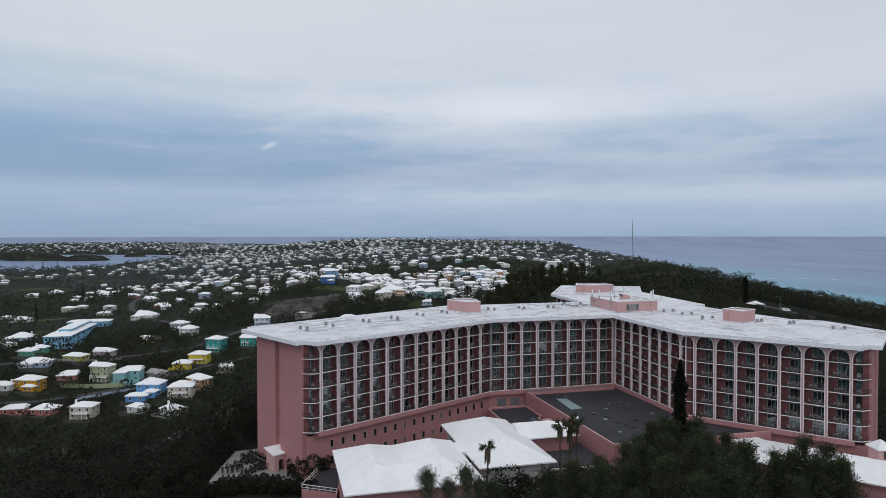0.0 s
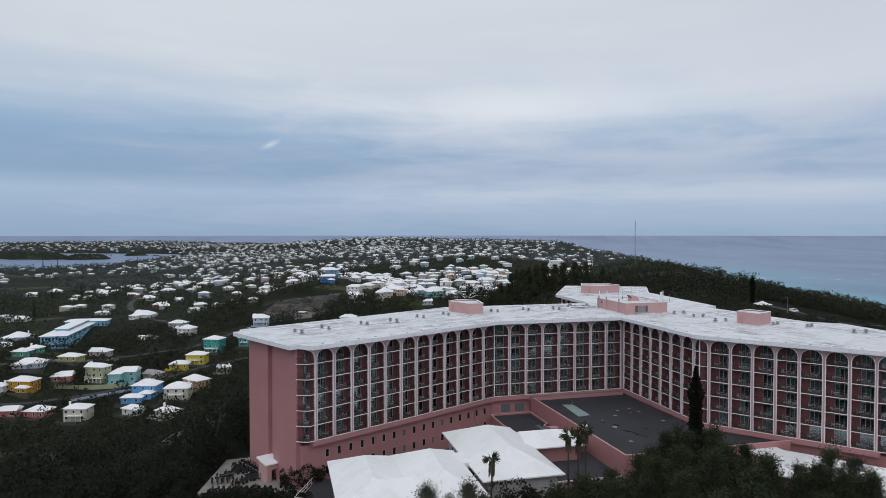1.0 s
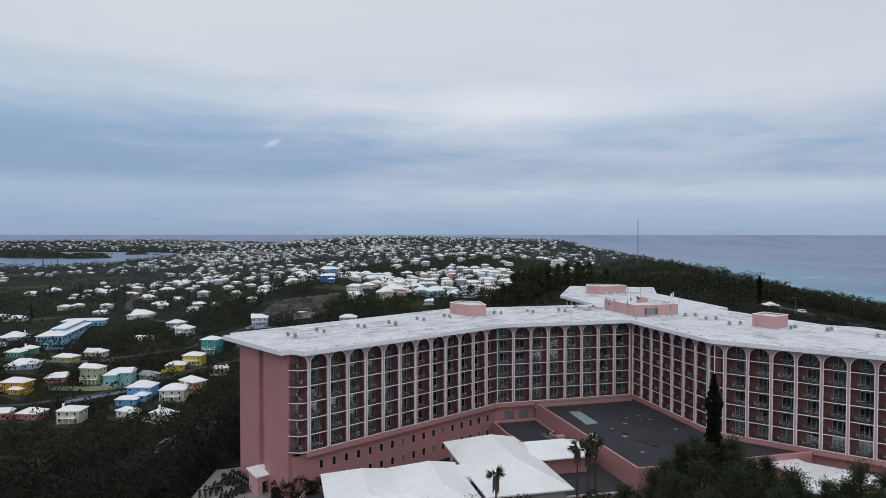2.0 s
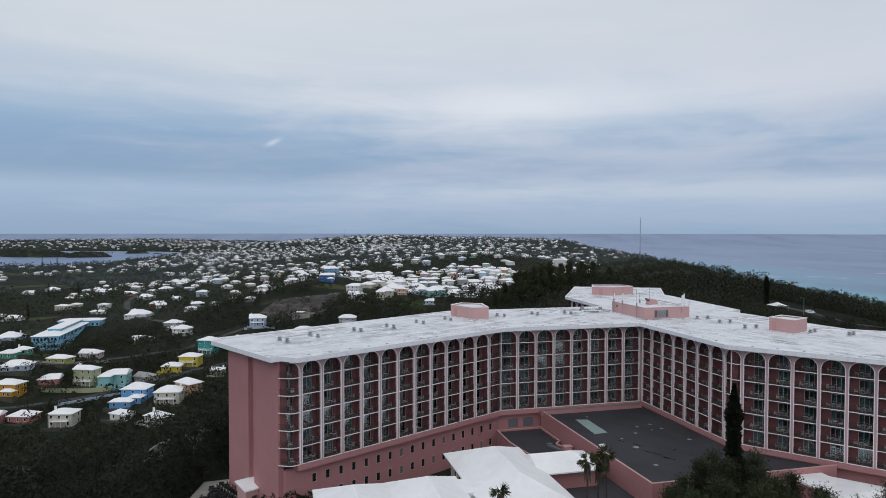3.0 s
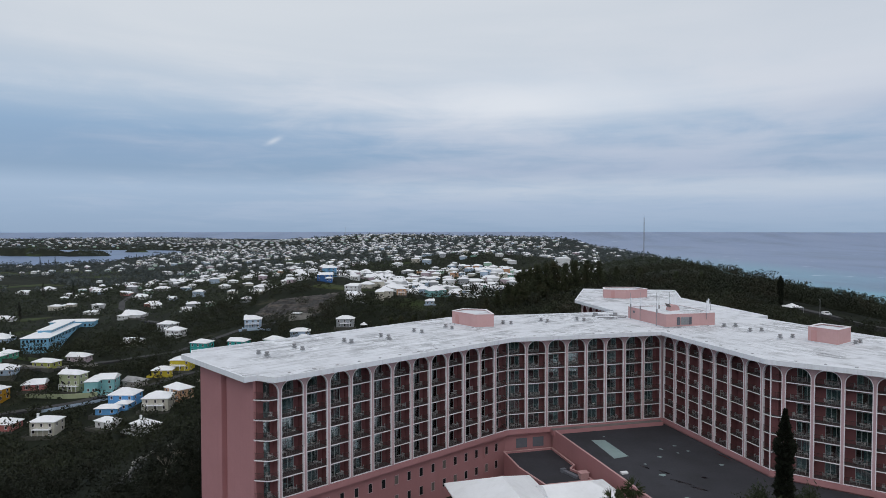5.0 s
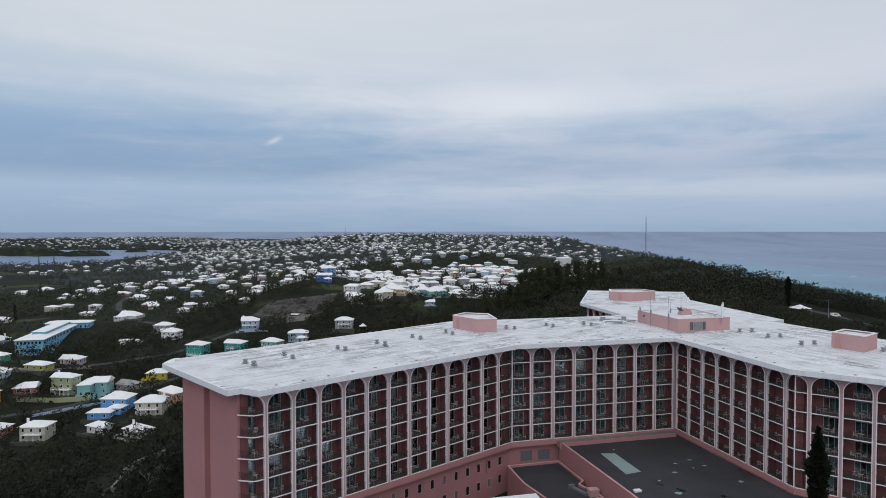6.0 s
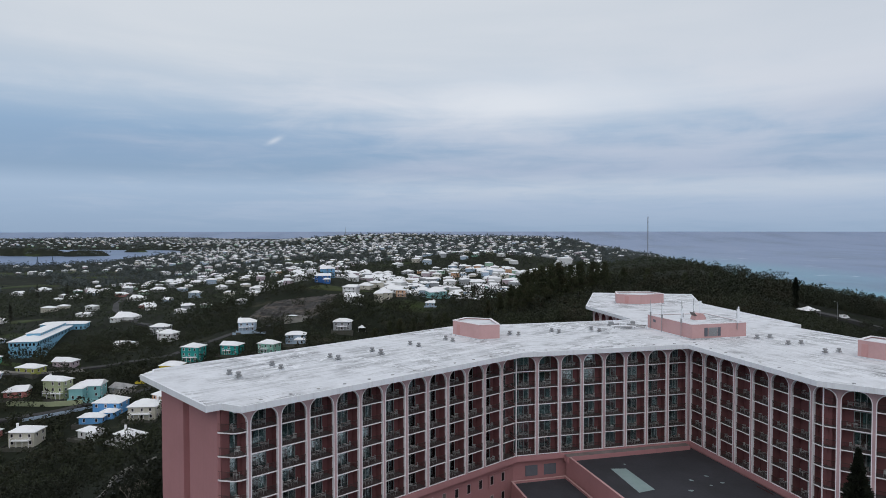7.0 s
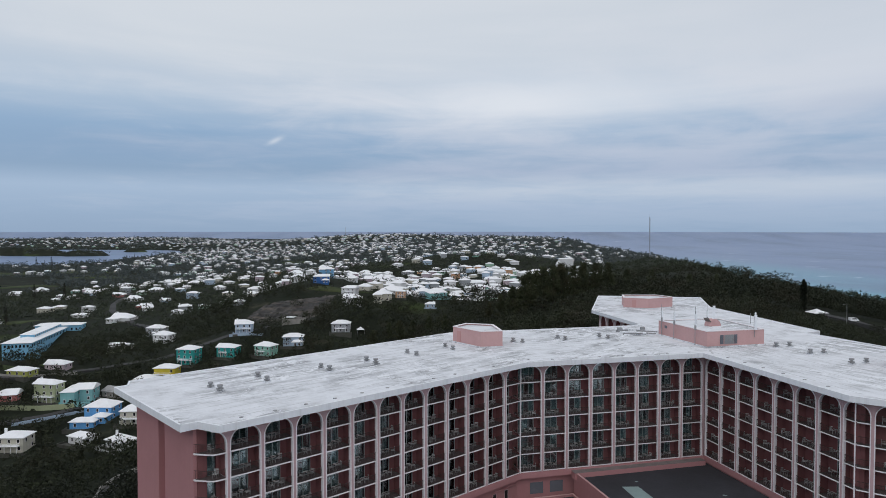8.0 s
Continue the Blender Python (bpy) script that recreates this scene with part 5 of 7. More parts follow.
def scooter():
    t = thing("scooter", "dark parked motor scooter on the concrete", "scooter", group="parked scooters")
    for x in (-0.6, 0.6):
        part("wheel", Geo().tube((x, -0.05, 0.24), (x, 0.05, 0.24), 0.24, sides=12).mesh("wheel", TYRE), t)
    b = Geo().prism([(-0.75, -0.16), (-0.1, -0.17), (-0.1, 0.17), (-0.75, 0.16)], 0.4, 0.72).prism([(-0.15, -0.13), (0.42, -0.13), (0.42, 0.13), (-0.15, 0.13)], 0.22, 0.34)
    b.box(0.40, 0.50, -0.18, 0.18, 0.3, 0.92, Matrix.Translation((0.1, 0, 0)) @ Matrix.Rotation(radians(-12), 4, "Y"))
    part("body", b.mesh("body", SCOOTER_BODY), t)
    part("seat", Geo().box(-0.75, -0.02, -0.14, 0.14, 0.72, 0.82).mesh("seat", TYRE), t)
    part("handlebar", Geo().tube((0.5, -0.33, 1.0), (0.5, 0.33, 1.0), 0.025).tube((0.58, 0, 0.3), (0.5, 0, 1.0), 0.03).mesh("handlebar", GREY_METAL), t)
    part("headlight", Geo().tube((0.5, 0, 0.93), (0.6, 0, 0.91), 0.08, sides=8).mesh("headlight", FASCIA), t)
    return t


sc = scooter()
spots = [(-42.0 + 1.05 * k, 124.3 + 0.03 * k, 80 + rng.uniform(-9, 9)) for k in range(11)]
spots += [(-40.4 + 0.78 * k, 139.4 - 0.86 * k, 30 + rng.uniform(-10, 10)) for k in range(11)]
spots += [(-42.3 + rng.uniform(-0.4, 0.4) + 0.45 * k, 131.0 + 0.9 * k, 150 + rng.uniform(-20, 20)) for k in range(5)]
spots += [(-38.6 + 0.5 * k, 127.6 + 0.95 * k, 155 + rng.uniform(-20, 20)) for k in range(5)]
spots += [(-29.6 + 0.9 * k, 127.4 - 0.2 * k, 60 + rng.uniform(-10, 10)) for k in range(4)]
spots += [(-41.6 + 0.78 * k, 137.6 - 0.86 * k, 30 + rng.uniform(-12, 12)) for k in range(9)]
spots += [(-43.2 + 0.8 * k, 128.4 + 0.5 * k, 110 + rng.uniform(-15, 15)) for k in range(5)]
for i, (x, y, turn) in enumerate(spots):
    m = pose(x, y, -9.05, 0, 4, turn) @ Matrix.Scale(1.12, 4)
    if i == 0:
        sc.matrix_basis = m
    else:
        copy_thing(sc, m)

# ---- houses ----
PALETTE = {
    "mustard": (0.50, 0.26, 0.02), "rose": (0.42, 0.16, 0.15), "sage": (0.36, 0.40, 0.25), "aqua": (0.24, 0.50, 0.52), "sky": (0.12, 0.34, 0.66), "cream": (0.52, 0.50, 0.43),
    "mint": (0.38, 0.55, 0.44), "olive": (0.36, 0.38, 0.10), "lilac": (0.45, 0.37, 0.41), "green": (0.07, 0.30, 0.21), "pale": (0.38, 0.48, 0.60), "stone": (0.33, 0.31, 0.29),
    "peach": (0.55, 0.33, 0.20), "yellow": (0.52, 0.42, 0.04), "teal": (0.03, 0.33, 0.31), "seafoam": (0.25, 0.48, 0.40), "grey": (0.33, 0.35, 0.37), "white": (0.66, 0.67, 0.68),
    "royal": (0.04, 0.13, 0.36), "azure": (0.17, 0.38, 0.60), "school": (0.22, 0.48, 0.68)}
WALL_PAINT = {k: material(k + "_house_paint", v, 0.85, 0.06, 0.3, 3.0, dirt=tuple(c * 0.55 for c in v), dirt_amount=0.3, dirt_scale=0.25, bump=0.12, streak=0.2) for k, v in PALETTE.items()}
OLD_ROOF = material("weathered_grey_roof", (0.34, 0.34, 0.34), 0.9, 0.2, 0.5, 4.0, dirt=(0.14, 0.14, 0.14), dirt_amount=0.6, dirt_scale=0.4, bump=0.2)
YARD_STONE = material("mossy_yard_stone", (0.085, 0.085, 0.075), 0.95, 0.3, 0.3, 3.0, dirt=(0.03, 0.038, 0.02), dirt_amount=0.7, dirt_scale=0.3, bump=0.3)
WORDS = {"pale": "pale blue", "sky": "sky blue", "royal": "royal blue", "school": "light blue", "seafoam": "pale sea-green"}
HOUSE_PLACES = []
PANE = Geo().box(-0.45, 0.45, -0.06, 0.02, -0.65, 0.65).mesh("pane", WINDOW_DARK)


def window_mesh():
    """A dark sash in a pale frame with a sill."""
    g = Geo().box(-0.55, -0.45, -0.09, 0.02, -0.75, 0.75).box(0.45, 0.55, -0.09, 0.02, -0.75, 0.75).box(-0.55, 0.55, -0.09, 0.02, 0.65, 0.75).box(-0.6, 0.6, -0.12, 0.02, -0.78, -0.65)
    n = len(g.f)
    g.box(-0.45, 0.45, -0.05, 0.02, -0.65, 0.65)
    me = g.mesh("window", TRIM)
    me.materials.append(WINDOW_DARK)
    me.polygons.foreach_set("material_index", [0] * n + [1] * (len(g.f) - n))
    return me


FRAME = window_mesh()


def house_walls(w, d, h, deep):
    return Geo().box(0, w, 0, d, -deep, h)


def build_house(m, w, d, floors, colour, rnd, wing=True, panes=True, chimney=None, deep=5.0, yard=False):
    """A Bermuda-type cottage: painted walls, thick white hip roof, small dark windows."""
    h = floors * 2.85
    size = {1: "single-storey", 2: "two-storey", 3: "three-storey"}[floors]
    word = WORDS.get(colour, colour)
    t = thing("house", f"{word} {size} house with a {'weathered grey' if colour == 'stone' else 'white limewashed'} hip roof", "house", m, group="hillside houses")
    paint, roof = WALL_PAINT[colour], OLD_ROOF if colour == "stone" else LIME_ROOF
    off = m @ Matrix.Translation((-w / 2, -d / 2, 0))
    part("wall", house_walls(w, d, h, deep).mesh("wall", paint), t, off)
    rise = min(w, d) * rnd.uniform(0.20, 0.29)
    part("roof", hip_roof(w, d, h + 0.15, h + 0.15 + rise, over=0.55, hip0=rnd.random() < 0.8, hip1=rnd.random() < 0.8).mesh("roof", roof), t, off)
    spots = []
    for fl in range(floors):
        z = fl * 2.85 + 1.55
        n = max(2, int(w / 3.4))
        spots += [(off @ Matrix.Translation((w * (k + 0.5) / n + rnd.uniform(-0.3, 0.3), 0, z))) for k in range(n)]
        n = max(2, int(d / 4.0))
        for x, turn in (((w, 90),) if m.translation.x < 20 else ((0, -90),)):
            spots += [off @ Matrix.Translation((x, d * (k + 0.5) / n, z)) @ Matrix.Rotation(radians(turn), 4, "Z") for k in range(n)]
    if panes:
        for s in spots:
            if rnd.random() < 0.88:
                part("window", FRAME, t, s)
    if wing:
        ww, wdp = w * rnd.uniform(0.4, 0.55), d * rnd.uniform(0.35, 0.6)
        side = rnd.choice((0, w - ww))
        mw2 = off @ Matrix.Translation((side, -wdp + 0.3, 0))
        wh = h if rnd.random() < 0.4 else max(2.8, h - 2.85)
        wg = part("porch_wing", house_walls(ww, wdp, wh - 0.05, deep).mesh("porch_wing", paint), t, mw2)
        part("wing_roof", hip_roof(ww, wdp + 0.3, wh + 0.1, wh + 0.1 + ww * 0.2, over=0.45).mesh("wing_roof", roof), t, mw2)
        if panes:
            for k in range(2):
                s = mw2 @ Matrix.Translation((ww * (0.3 + 0.4 * k), 0, 1.55))
                part("window", FRAME, t, s)
    if yard:
        edge = part("terrace", Geo().box(-1.2, w + 1.5, -4.2, 0.0, -deep, -0.15).mesh("terrace", YARD_STONE), t, off)
        part("terrace_wall", Geo().box(-1.2, w + 1.5, -4.2, -3.95, -0.15, 0.75).box(-1.2, -0.95, -3.95, 0.0, -0.15, 0.75).box(w + 1.25, w + 1.5, -3.95, -1.5, -0.15, 0.75).mesh("terrace_wall", paint if rnd.random() < 0.35 else YARD_STONE), edge, off)
        if floors > 1 and not wing:
            a, b = sorted((rnd.uniform(0, 0.35) * w, rnd.uniform(0.6, 1.0) * w))
            ver = part("veranda", Geo().box(a, b, -2.2, 0, 2.72, 2.9).box(a, b, -2.2, -2.1, 3.75, 3.85).box(a, a + 0.1, -2.1, 0, 3.75, 3.85).box(b - 0.1, b, -2.1, 0, 3.75, 3.85).mesh("veranda", LIME_ROOF), t, off)
            n = max(3, int((b - a) / 2.2))
            for k in range(n + 1):
                x = a + 0.1 + (b - a - 0.2) * k / n
                part("post", Geo().box(x - 0.09, x + 0.09, -2.2, -2.02, -0.15, 3.8).mesh("post", LIME_ROOF), ver, off)
    if chimney or (chimney is None and rnd.random() < 0.3):
        part("chimney", Geo().box(-0.4, 0.4, -0.35, 0.35, h - 2, h + rise + 0.7).box(-0.48, 0.48, -0.43, 0.43, h + rise + 0.5, h + rise + 0.66).mesh("chimney", LIME_ROOF), t,
             m @ Matrix.Translation((w * rnd.choice((-0.42, 0.42)), 0.1 * d, 0)))
    return t


house_rng = random.Random(21)


def house(x, y, w, floors, colour, turn):
    w = max(7.0, min(w * 0.68, 17))
    d = max(6.0, w * house_rng.uniform(0.6, 0.85))
    turn += house_rng.uniform(-16, 16)
    z = ground_z(x, y)
    a = radians(turn)
    cx, cy = x - math.sin(a) * d / 2 * 0.8, y + math.cos(a) * d / 2 * 0.8
    HOUSE_PLACES.append((cx, cy, w))
    build_house(pose(cx, cy, z + 0.2, 0, 0, turn), w, d, floors, colour, house_rng, wing=w > 12, yard=y < 620)


house(-218, 344, 18.1, 2, "mustard", -12)
house(-206, 360, 14.2, 1, "rose", 32)
house(-191, 366, 16.2, 3, "sage", 1)
house(-177, 370, 18.2, 2, "aqua", -2)
house(-156, 348, 17.9, 2, "sky", -0)
house(-158, 338, 14.7, 1, "sky", 0)
house(-173, 314, 15.3, 2, "cream", -8)
house(-206, 314, 14.7, 1, "rose", -2)
house(-195, 319, 15.3, 1, "rose", -12)
house(-151, 322, 14, 1, "white", -9)
house(-131, 313, 15, 1, "white", -30)
house(-217, 386, 17.4, 1, "olive", 2)
house(-209, 404, 15.5, 1, "lilac", -4)
house(-242, 381, 12.3, 1, "green", 8)
house(-239, 389, 10.1, 1, "green", 8)
house(-228, 367, 20.7, 1, "pale", 3)
house(-166, 378, 14.1, 1, "stone", -15)
house(-136, 340, 17.5, 2, "cream", -11)
house(-134, 355, 18.2, 2, "peach", -22)
house(-157, 395, 15.2, 1, "yellow", 17)
house(-150, 403, 16.2, 2, "yellow", 3)
house(-150, 431, 15.6, 3, "teal", -4)
house(-128, 386, 9.0, 1, "cream", -5)
house(-131, 443, 16.1, 2, "teal", -8)
house(-109, 443, 16.5, 2, "seafoam", -14)
house(-132, 481, 16.0, 2, "pale", 1)
house(-95, 459, 17.7, 2, "pale", 15)
house(-69, 479, 17.0, 2, "grey", 8)
house(-221, 550, 19.3, 2, "grey", 4)
house(-196, 504, 16.6, 2, "white", 3)
house(-221, 497, 20.0, 1, "cream", 5)
house(-278, 613, 24.5, 1, "white", -0)
house(-410, 639, 26.0, 1, "white", 8)
house(-346, 537, 24.0, 1, "pale", 8)
house(-272, 413, 15.2, 1, "grey", 8)
house(-227, 339, 7.0, 1, "white", 9)
house(-598, 1016, 26.0, 1, "white", 4)
house(-603, 967, 26.0, 1, "white", 13)
house(-464, 910, 26.0, 1, "pale", 6)
house(-472, 880, 17.8, 1, "white", 1)
house(-502, 904, 15.2, 1, "white", 12)
house(-399, 850, 19.7, 1, "rose", 10)
house(-351, 788, 19.4, 1, "white", 5)
house(-307, 718, 21.2, 1, "rose", 4)
house(-367, 880, 26.0, 1, "grey", -1)
house(-308, 767, 14.6, 1, "pale", 4)
house(-376, 861, 16.7, 1, "mint", 9)
house(-351, 966, 26.0, 1, "white", 3)
house(-399, 1029, 23.4, 1, "mint", 8)
house(-335, 898, 13.9, 1, "white", 8)
house(-283, 867, 17.6, 1, "white", 2)
house(-249, 797, 16.0, 2, "cream", -3)
house(-166, 614, 9.0, 1, "cream", 6)
house(-169, 588, 11.5, 1, "grey", 1)
house(-149, 639, 11.3, 1, "white", 5)
house(-109, 622, 19.5, 2, "royal", 4)
house(-112, 662, 18, 3, "azure", 4)
house(-139, 660, 17, 2, "white", -6)
house(-141, 632, 12, 1, "lilac", 8)
house(-196, 938, 16, 2, "white", 5)
house(-182, 890, 13, 1, "lilac", -5)
house(-228, 1036, 26.0, 1, "white", 5)
house(-81, 592, 17.6, 2, "white", -7)
house(-75, 567, 19.4, 2, "white", -5)
house(-52, 578, 19.7, 2, "cream", -3)
house(-39, 592, 11.0, 2, "peach", -4)
house(-65, 917, 20.7, 1, "peach", 2)
house(-51, 629, 24.6, 1, "white", -3)
house(-72, 615, 16.4, 1, "cream", -2)
house(-75, 714, 24.9, 1, "white", 2)
house(-121, 1010, 26.0, 1, "white", 3)
house(-86, 1003, 17.9, 1, "white", 2)
house(-59, 1002, 19.4, 1, "grey", -9)
house(-38, 1000, 19.4, 1, "peach", 1)
house(-20, 975, 22.0, 1, "mint", 0)
house(-15, 887, 17.0, 1, "pale", 0)
house(-36, 866, 18.0, 1, "pale", -4)
house(-24, 737, 17.5, 1, "pale", -9)
house(-9, 612, 24.0, 2, "aqua", 0)
house(236, 1150, 24, 1, "white", 5)
house(262, 1170, 22, 1, "white", -5)
house(136, 815, 15, 1, "cream", -3)
house(-14, 566, 10.5, 1, "pale", 1)
house(6, 839, 17.4, 1, "rose", -0)
house(20, 860, 15.1, 1, "white", -1)
house(35, 829, 26.0, 1, "white", -1)
house(51, 852, 26.0, 1, "cream", -1)
house(24, 791, 13.8, 1, "white", -1)
house(34, 758, 12.0, 2, "white", -1)
house(53, 793, 16.4, 1, "white", -2)
house(46, 907, 26.0, 1, "white", -1)
house(98, 926, 13.5, 1, "white", -2)
house(101, 875, 11.3, 1, "pale", -3)
house(116, 881, 12.8, 1, "cream", -3)
house(139, 908, 17.7, 1, "cream", -3)
house(152, 860, 9.8, 1, "white", -4)


def school():
    """A long two-storey block with rows of windows and a cross wing at its far end."""
    m = pose(-288, 507.9, -51.5, 0, 0, 103.5)
    t = thing("school", "long light blue school building with white roofs and rows of windows", "school", m)
    part("wall", Geo().box(0, 77, 0, 18, -6, 11.0).mesh("wall", WALL_PAINT["school"]), t, m)
    part("roof", hip_roof(77, 18, 11.2, 12.6, over=0.9).mesh("roof", LIME_ROOF), t, m)
    m2 = m @ Matrix.Translation((20, 4.5, 0))
    part("clerestory", Geo().box(0, 57, 0, 9, 11.5, 14.0).mesh("clerestory", WALL_PAINT["school"]), t, m2)
    part("upper_roof", hip_roof(57, 9, 14.1, 15.0, over=0.7).mesh("upper_roof", LIME_ROOF), t, m2)
    m3 = m @ Matrix.Translation((77.0, -9.5, 0))
    part("cross_wing", Geo().box(0, 14, 0, 33, -6, 12.4).mesh("cross_wing", WALL_PAINT["school"]), t, m3)
    part("wing_roof", hip_roof(14, 33, 12.6, 14.0, over=0.9).mesh("wing_roof", LIME_ROOF), t, m3)
    for z in (3.6, 8.9):
        for k in range(22):
            part("pane", PANE, t, m @ Matrix.Translation((2.5 + 3.4 * k, 0, z)) @ Matrix.Scale(1.5, 4))
        for k in range(7):
            part("pane", PANE, t, m @ Matrix.Translation((0, 2.0 + 2.35 * k, z)) @ Matrix.Rotation(radians(-90), 4, "Z") @ Matrix.Scale(1.4, 4))
        for k in range(2):
            part("pane", PANE, t, m3 @ Matrix.Translation((0, 3.0 + 3.4 * k, z + 0.4)) @ Matrix.Rotation(radians(-90), 4, "Z") @ Matrix.Scale(1.4, 4))
    for k in range(14):
        part("pane", PANE, t, m2 @ Matrix.Translation((2.0 + 4.0 * k, 0, 12.8)) @ Matrix.Scale(1.2, 4))


school()
HOUSE_PLACES.append((-306, 548, 60))


def big_white_hall():
    m = pose(182, 1072, ground_z(182, 1072), 0, 0, -4)
    t = thing("hall", "large plain white hall with a gabled roof among trees", "hall", m)
    part("wall", Geo().box(-10, 10, 0, 30, -3, 13).mesh("wall", WALL_PAINT["white"]), t, m)
    part("roof", hip_roof(20, 30, 13.2, 14.0, over=0.4, hip0=False, hip1=False).mesh("roof", LIME_ROOF), t, m @ Matrix.Translation((-10, 0, 0)))
    part("lean_to", Geo().prism([(-16, 2), (-10, 2), (-10, 28), (-16, 28)], -3, lambda p: 10 if p[0] > -11 else 4).mesh("lean_to", LIME_ROOF), t, m)
    HOUSE_PLACES.append((182, 1085, 40))


big_white_hall()


def marquee(x, y, s):
    m = pose(x, y, ground_z(x, y), 0, 0, 12)
    t = thing("marquee", "white peaked fabric marquee beside trees", "marquee", m, group="marquees")
    v = [(-s, -s, 2.3), (s, -s, 2.3), (s, s, 2.3), (-s, s, 2.3), (-s * 0.4, -s * 0.4, 3.3), (s * 0.4, -s * 0.4, 3.3), (s * 0.4, s * 0.4, 3.3), (-s * 0.4, s * 0.4, 3.3), (0, 0, 4.2)]
    f = [(i, (i + 1) % 4, 4 + (i + 1) % 4, 4 + i) for i in range(4)] + [(4 + i, 4 + (i + 1) % 4, 8) for i in range(4)] + [(3, 2, 1, 0)]
    part("canopy", Geo().faces(v, f).mesh("canopy", LIME_ROOF), t, m)
    for sx in (-1, 1):
        for sy in (-1, 1):
            part("pole", Geo().tube((sx * s * 0.95, sy * s * 0.95, -0.5), (sx * s * 0.95, sy * s * 0.95, 2.32), 0.08).mesh("pole", GREY_METAL), t, m)
    HOUSE_PLACES.append((x, y, 2 * s))


marquee(177.5, 375, 3.9)
marquee(-56.5, 481, 2.4)


def van(x, y, turn, length):
    m = pose(x, y, ground_z(x, y) + 0.2, 0, 0, turn)
    t = thing("van", "white parked van beside the lane", "van", m, group="parked vans")
    k = length / 2
    prof = [(-k, 0.4), (k, 0.4), (k, 1.0), (k * 0.72, 1.15), (k * 0.45, 1.95), (-k * 0.95, 2.05), (-k, 1.9)]
    v = [(px, sy, pz) for sy in (-0.9, 0.9) for px, pz in prof]
    n = len(prof)
    f = [tuple(range(n)), tuple(reversed(range(n, 2 * n)))] + [((i + 1) % n, i, n + i, n + (i + 1) % n) for i in range(n)]
    part("body", Geo().faces(v, f).mesh("body", LIME_ROOF), t, m)
    for sx in (-0.62, 0.62):
        for sy in (-0.85, 0.85):
            part("wheel", Geo().tube((sx * k, sy - 0.1, 0.33), (sx * k, sy + 0.1, 0.33), 0.33, sides=10).mesh("wheel", TYRE), t, m)
    part("windscreen", Geo().box(k * 0.5, k * 0.7, -0.78, 0.78, 1.25, 1.85, Matrix.Translation((0.06, 0, 0))).mesh("windscreen", WINDOW_DARK), t, m)
    for sy in (-0.905, 0.885):
        part("side_window", Geo().box(-k * 0.7, k * 0.35, sy, sy + 0.02, 1.3, 1.8).mesh("side_window", WINDOW_DARK), t, m)


van(193.0, 371.0, 10, 4.4)
lamp = thing("street_lamp", "tall grey street lamp beside the lane", "street lamp", pose(188.5, 369, ground_z(188.5, 369)))
part("pole", Geo().tube((0, 0, -1), (0, 0, 8.6), 0.16, 0.12).tube((0, 0, 8.5), (-1.3, 0, 8.9), 0.08, 0.06).mesh("pole", GREY_METAL), lamp, PLACED[lamp])
part("lantern", Geo().box(-1.9, -1.2, -0.16, 0.16, 8.8, 8.98).mesh("lantern", GREY_METAL), lamp, PLACED[lamp])

# radio mast on the far ridge
mast = thing("radio_mast", "tall thin grey lattice radio mast on the ridge", "mast", pose(287, 1001, ground_z(287, 1001)))
g = Geo()
for k in range(3):
    a = math.tau * k / 3
    g.tube((0.75 * math.cos(a), 0.75 * math.sin(a), -1), (0.55 * math.cos(a), 0.55 * math.sin(a), 66), 0.16, sides=5)
for k in range(33):
    z = 2 * k
    for j in range(3):
        a, b = math.tau * j / 3, math.tau * (j + 1) / 3
        g.tube((0.7 * math.cos(a), 0.7 * math.sin(a), z), (0.7 * math.cos(b), 0.7 * math.sin(b), z + 2), 0.05, sides=3)
part("lattice", g.mesh("lattice", GREY_METAL), mast, PLACED[mast])
part("tip", Geo().tube((0, 0, 65), (0, 0, 70), 0.12).mesh("tip", GREY_METAL), mast, PLACED[mast])

far_mast = thing("radio_mast", "thin grey radio mast on the far hills", "mast", pose(-458, 3000, ground_z(-458, 3000)))
part("pole", Geo().tube((0, 0, -2), (0, 0, 42), 0.9, 0.5, sides=5).mesh("pole", GREY_METAL), far_mast, PLACED[far_mast])

# roads and retaining walls on the slope
ROAD_ASPHALT = material("grey_road_asphalt", (0.048, 0.048, 0.050), 0.9, 0.2, 0.3, 4.0, bump=0.2)
ROADS = []


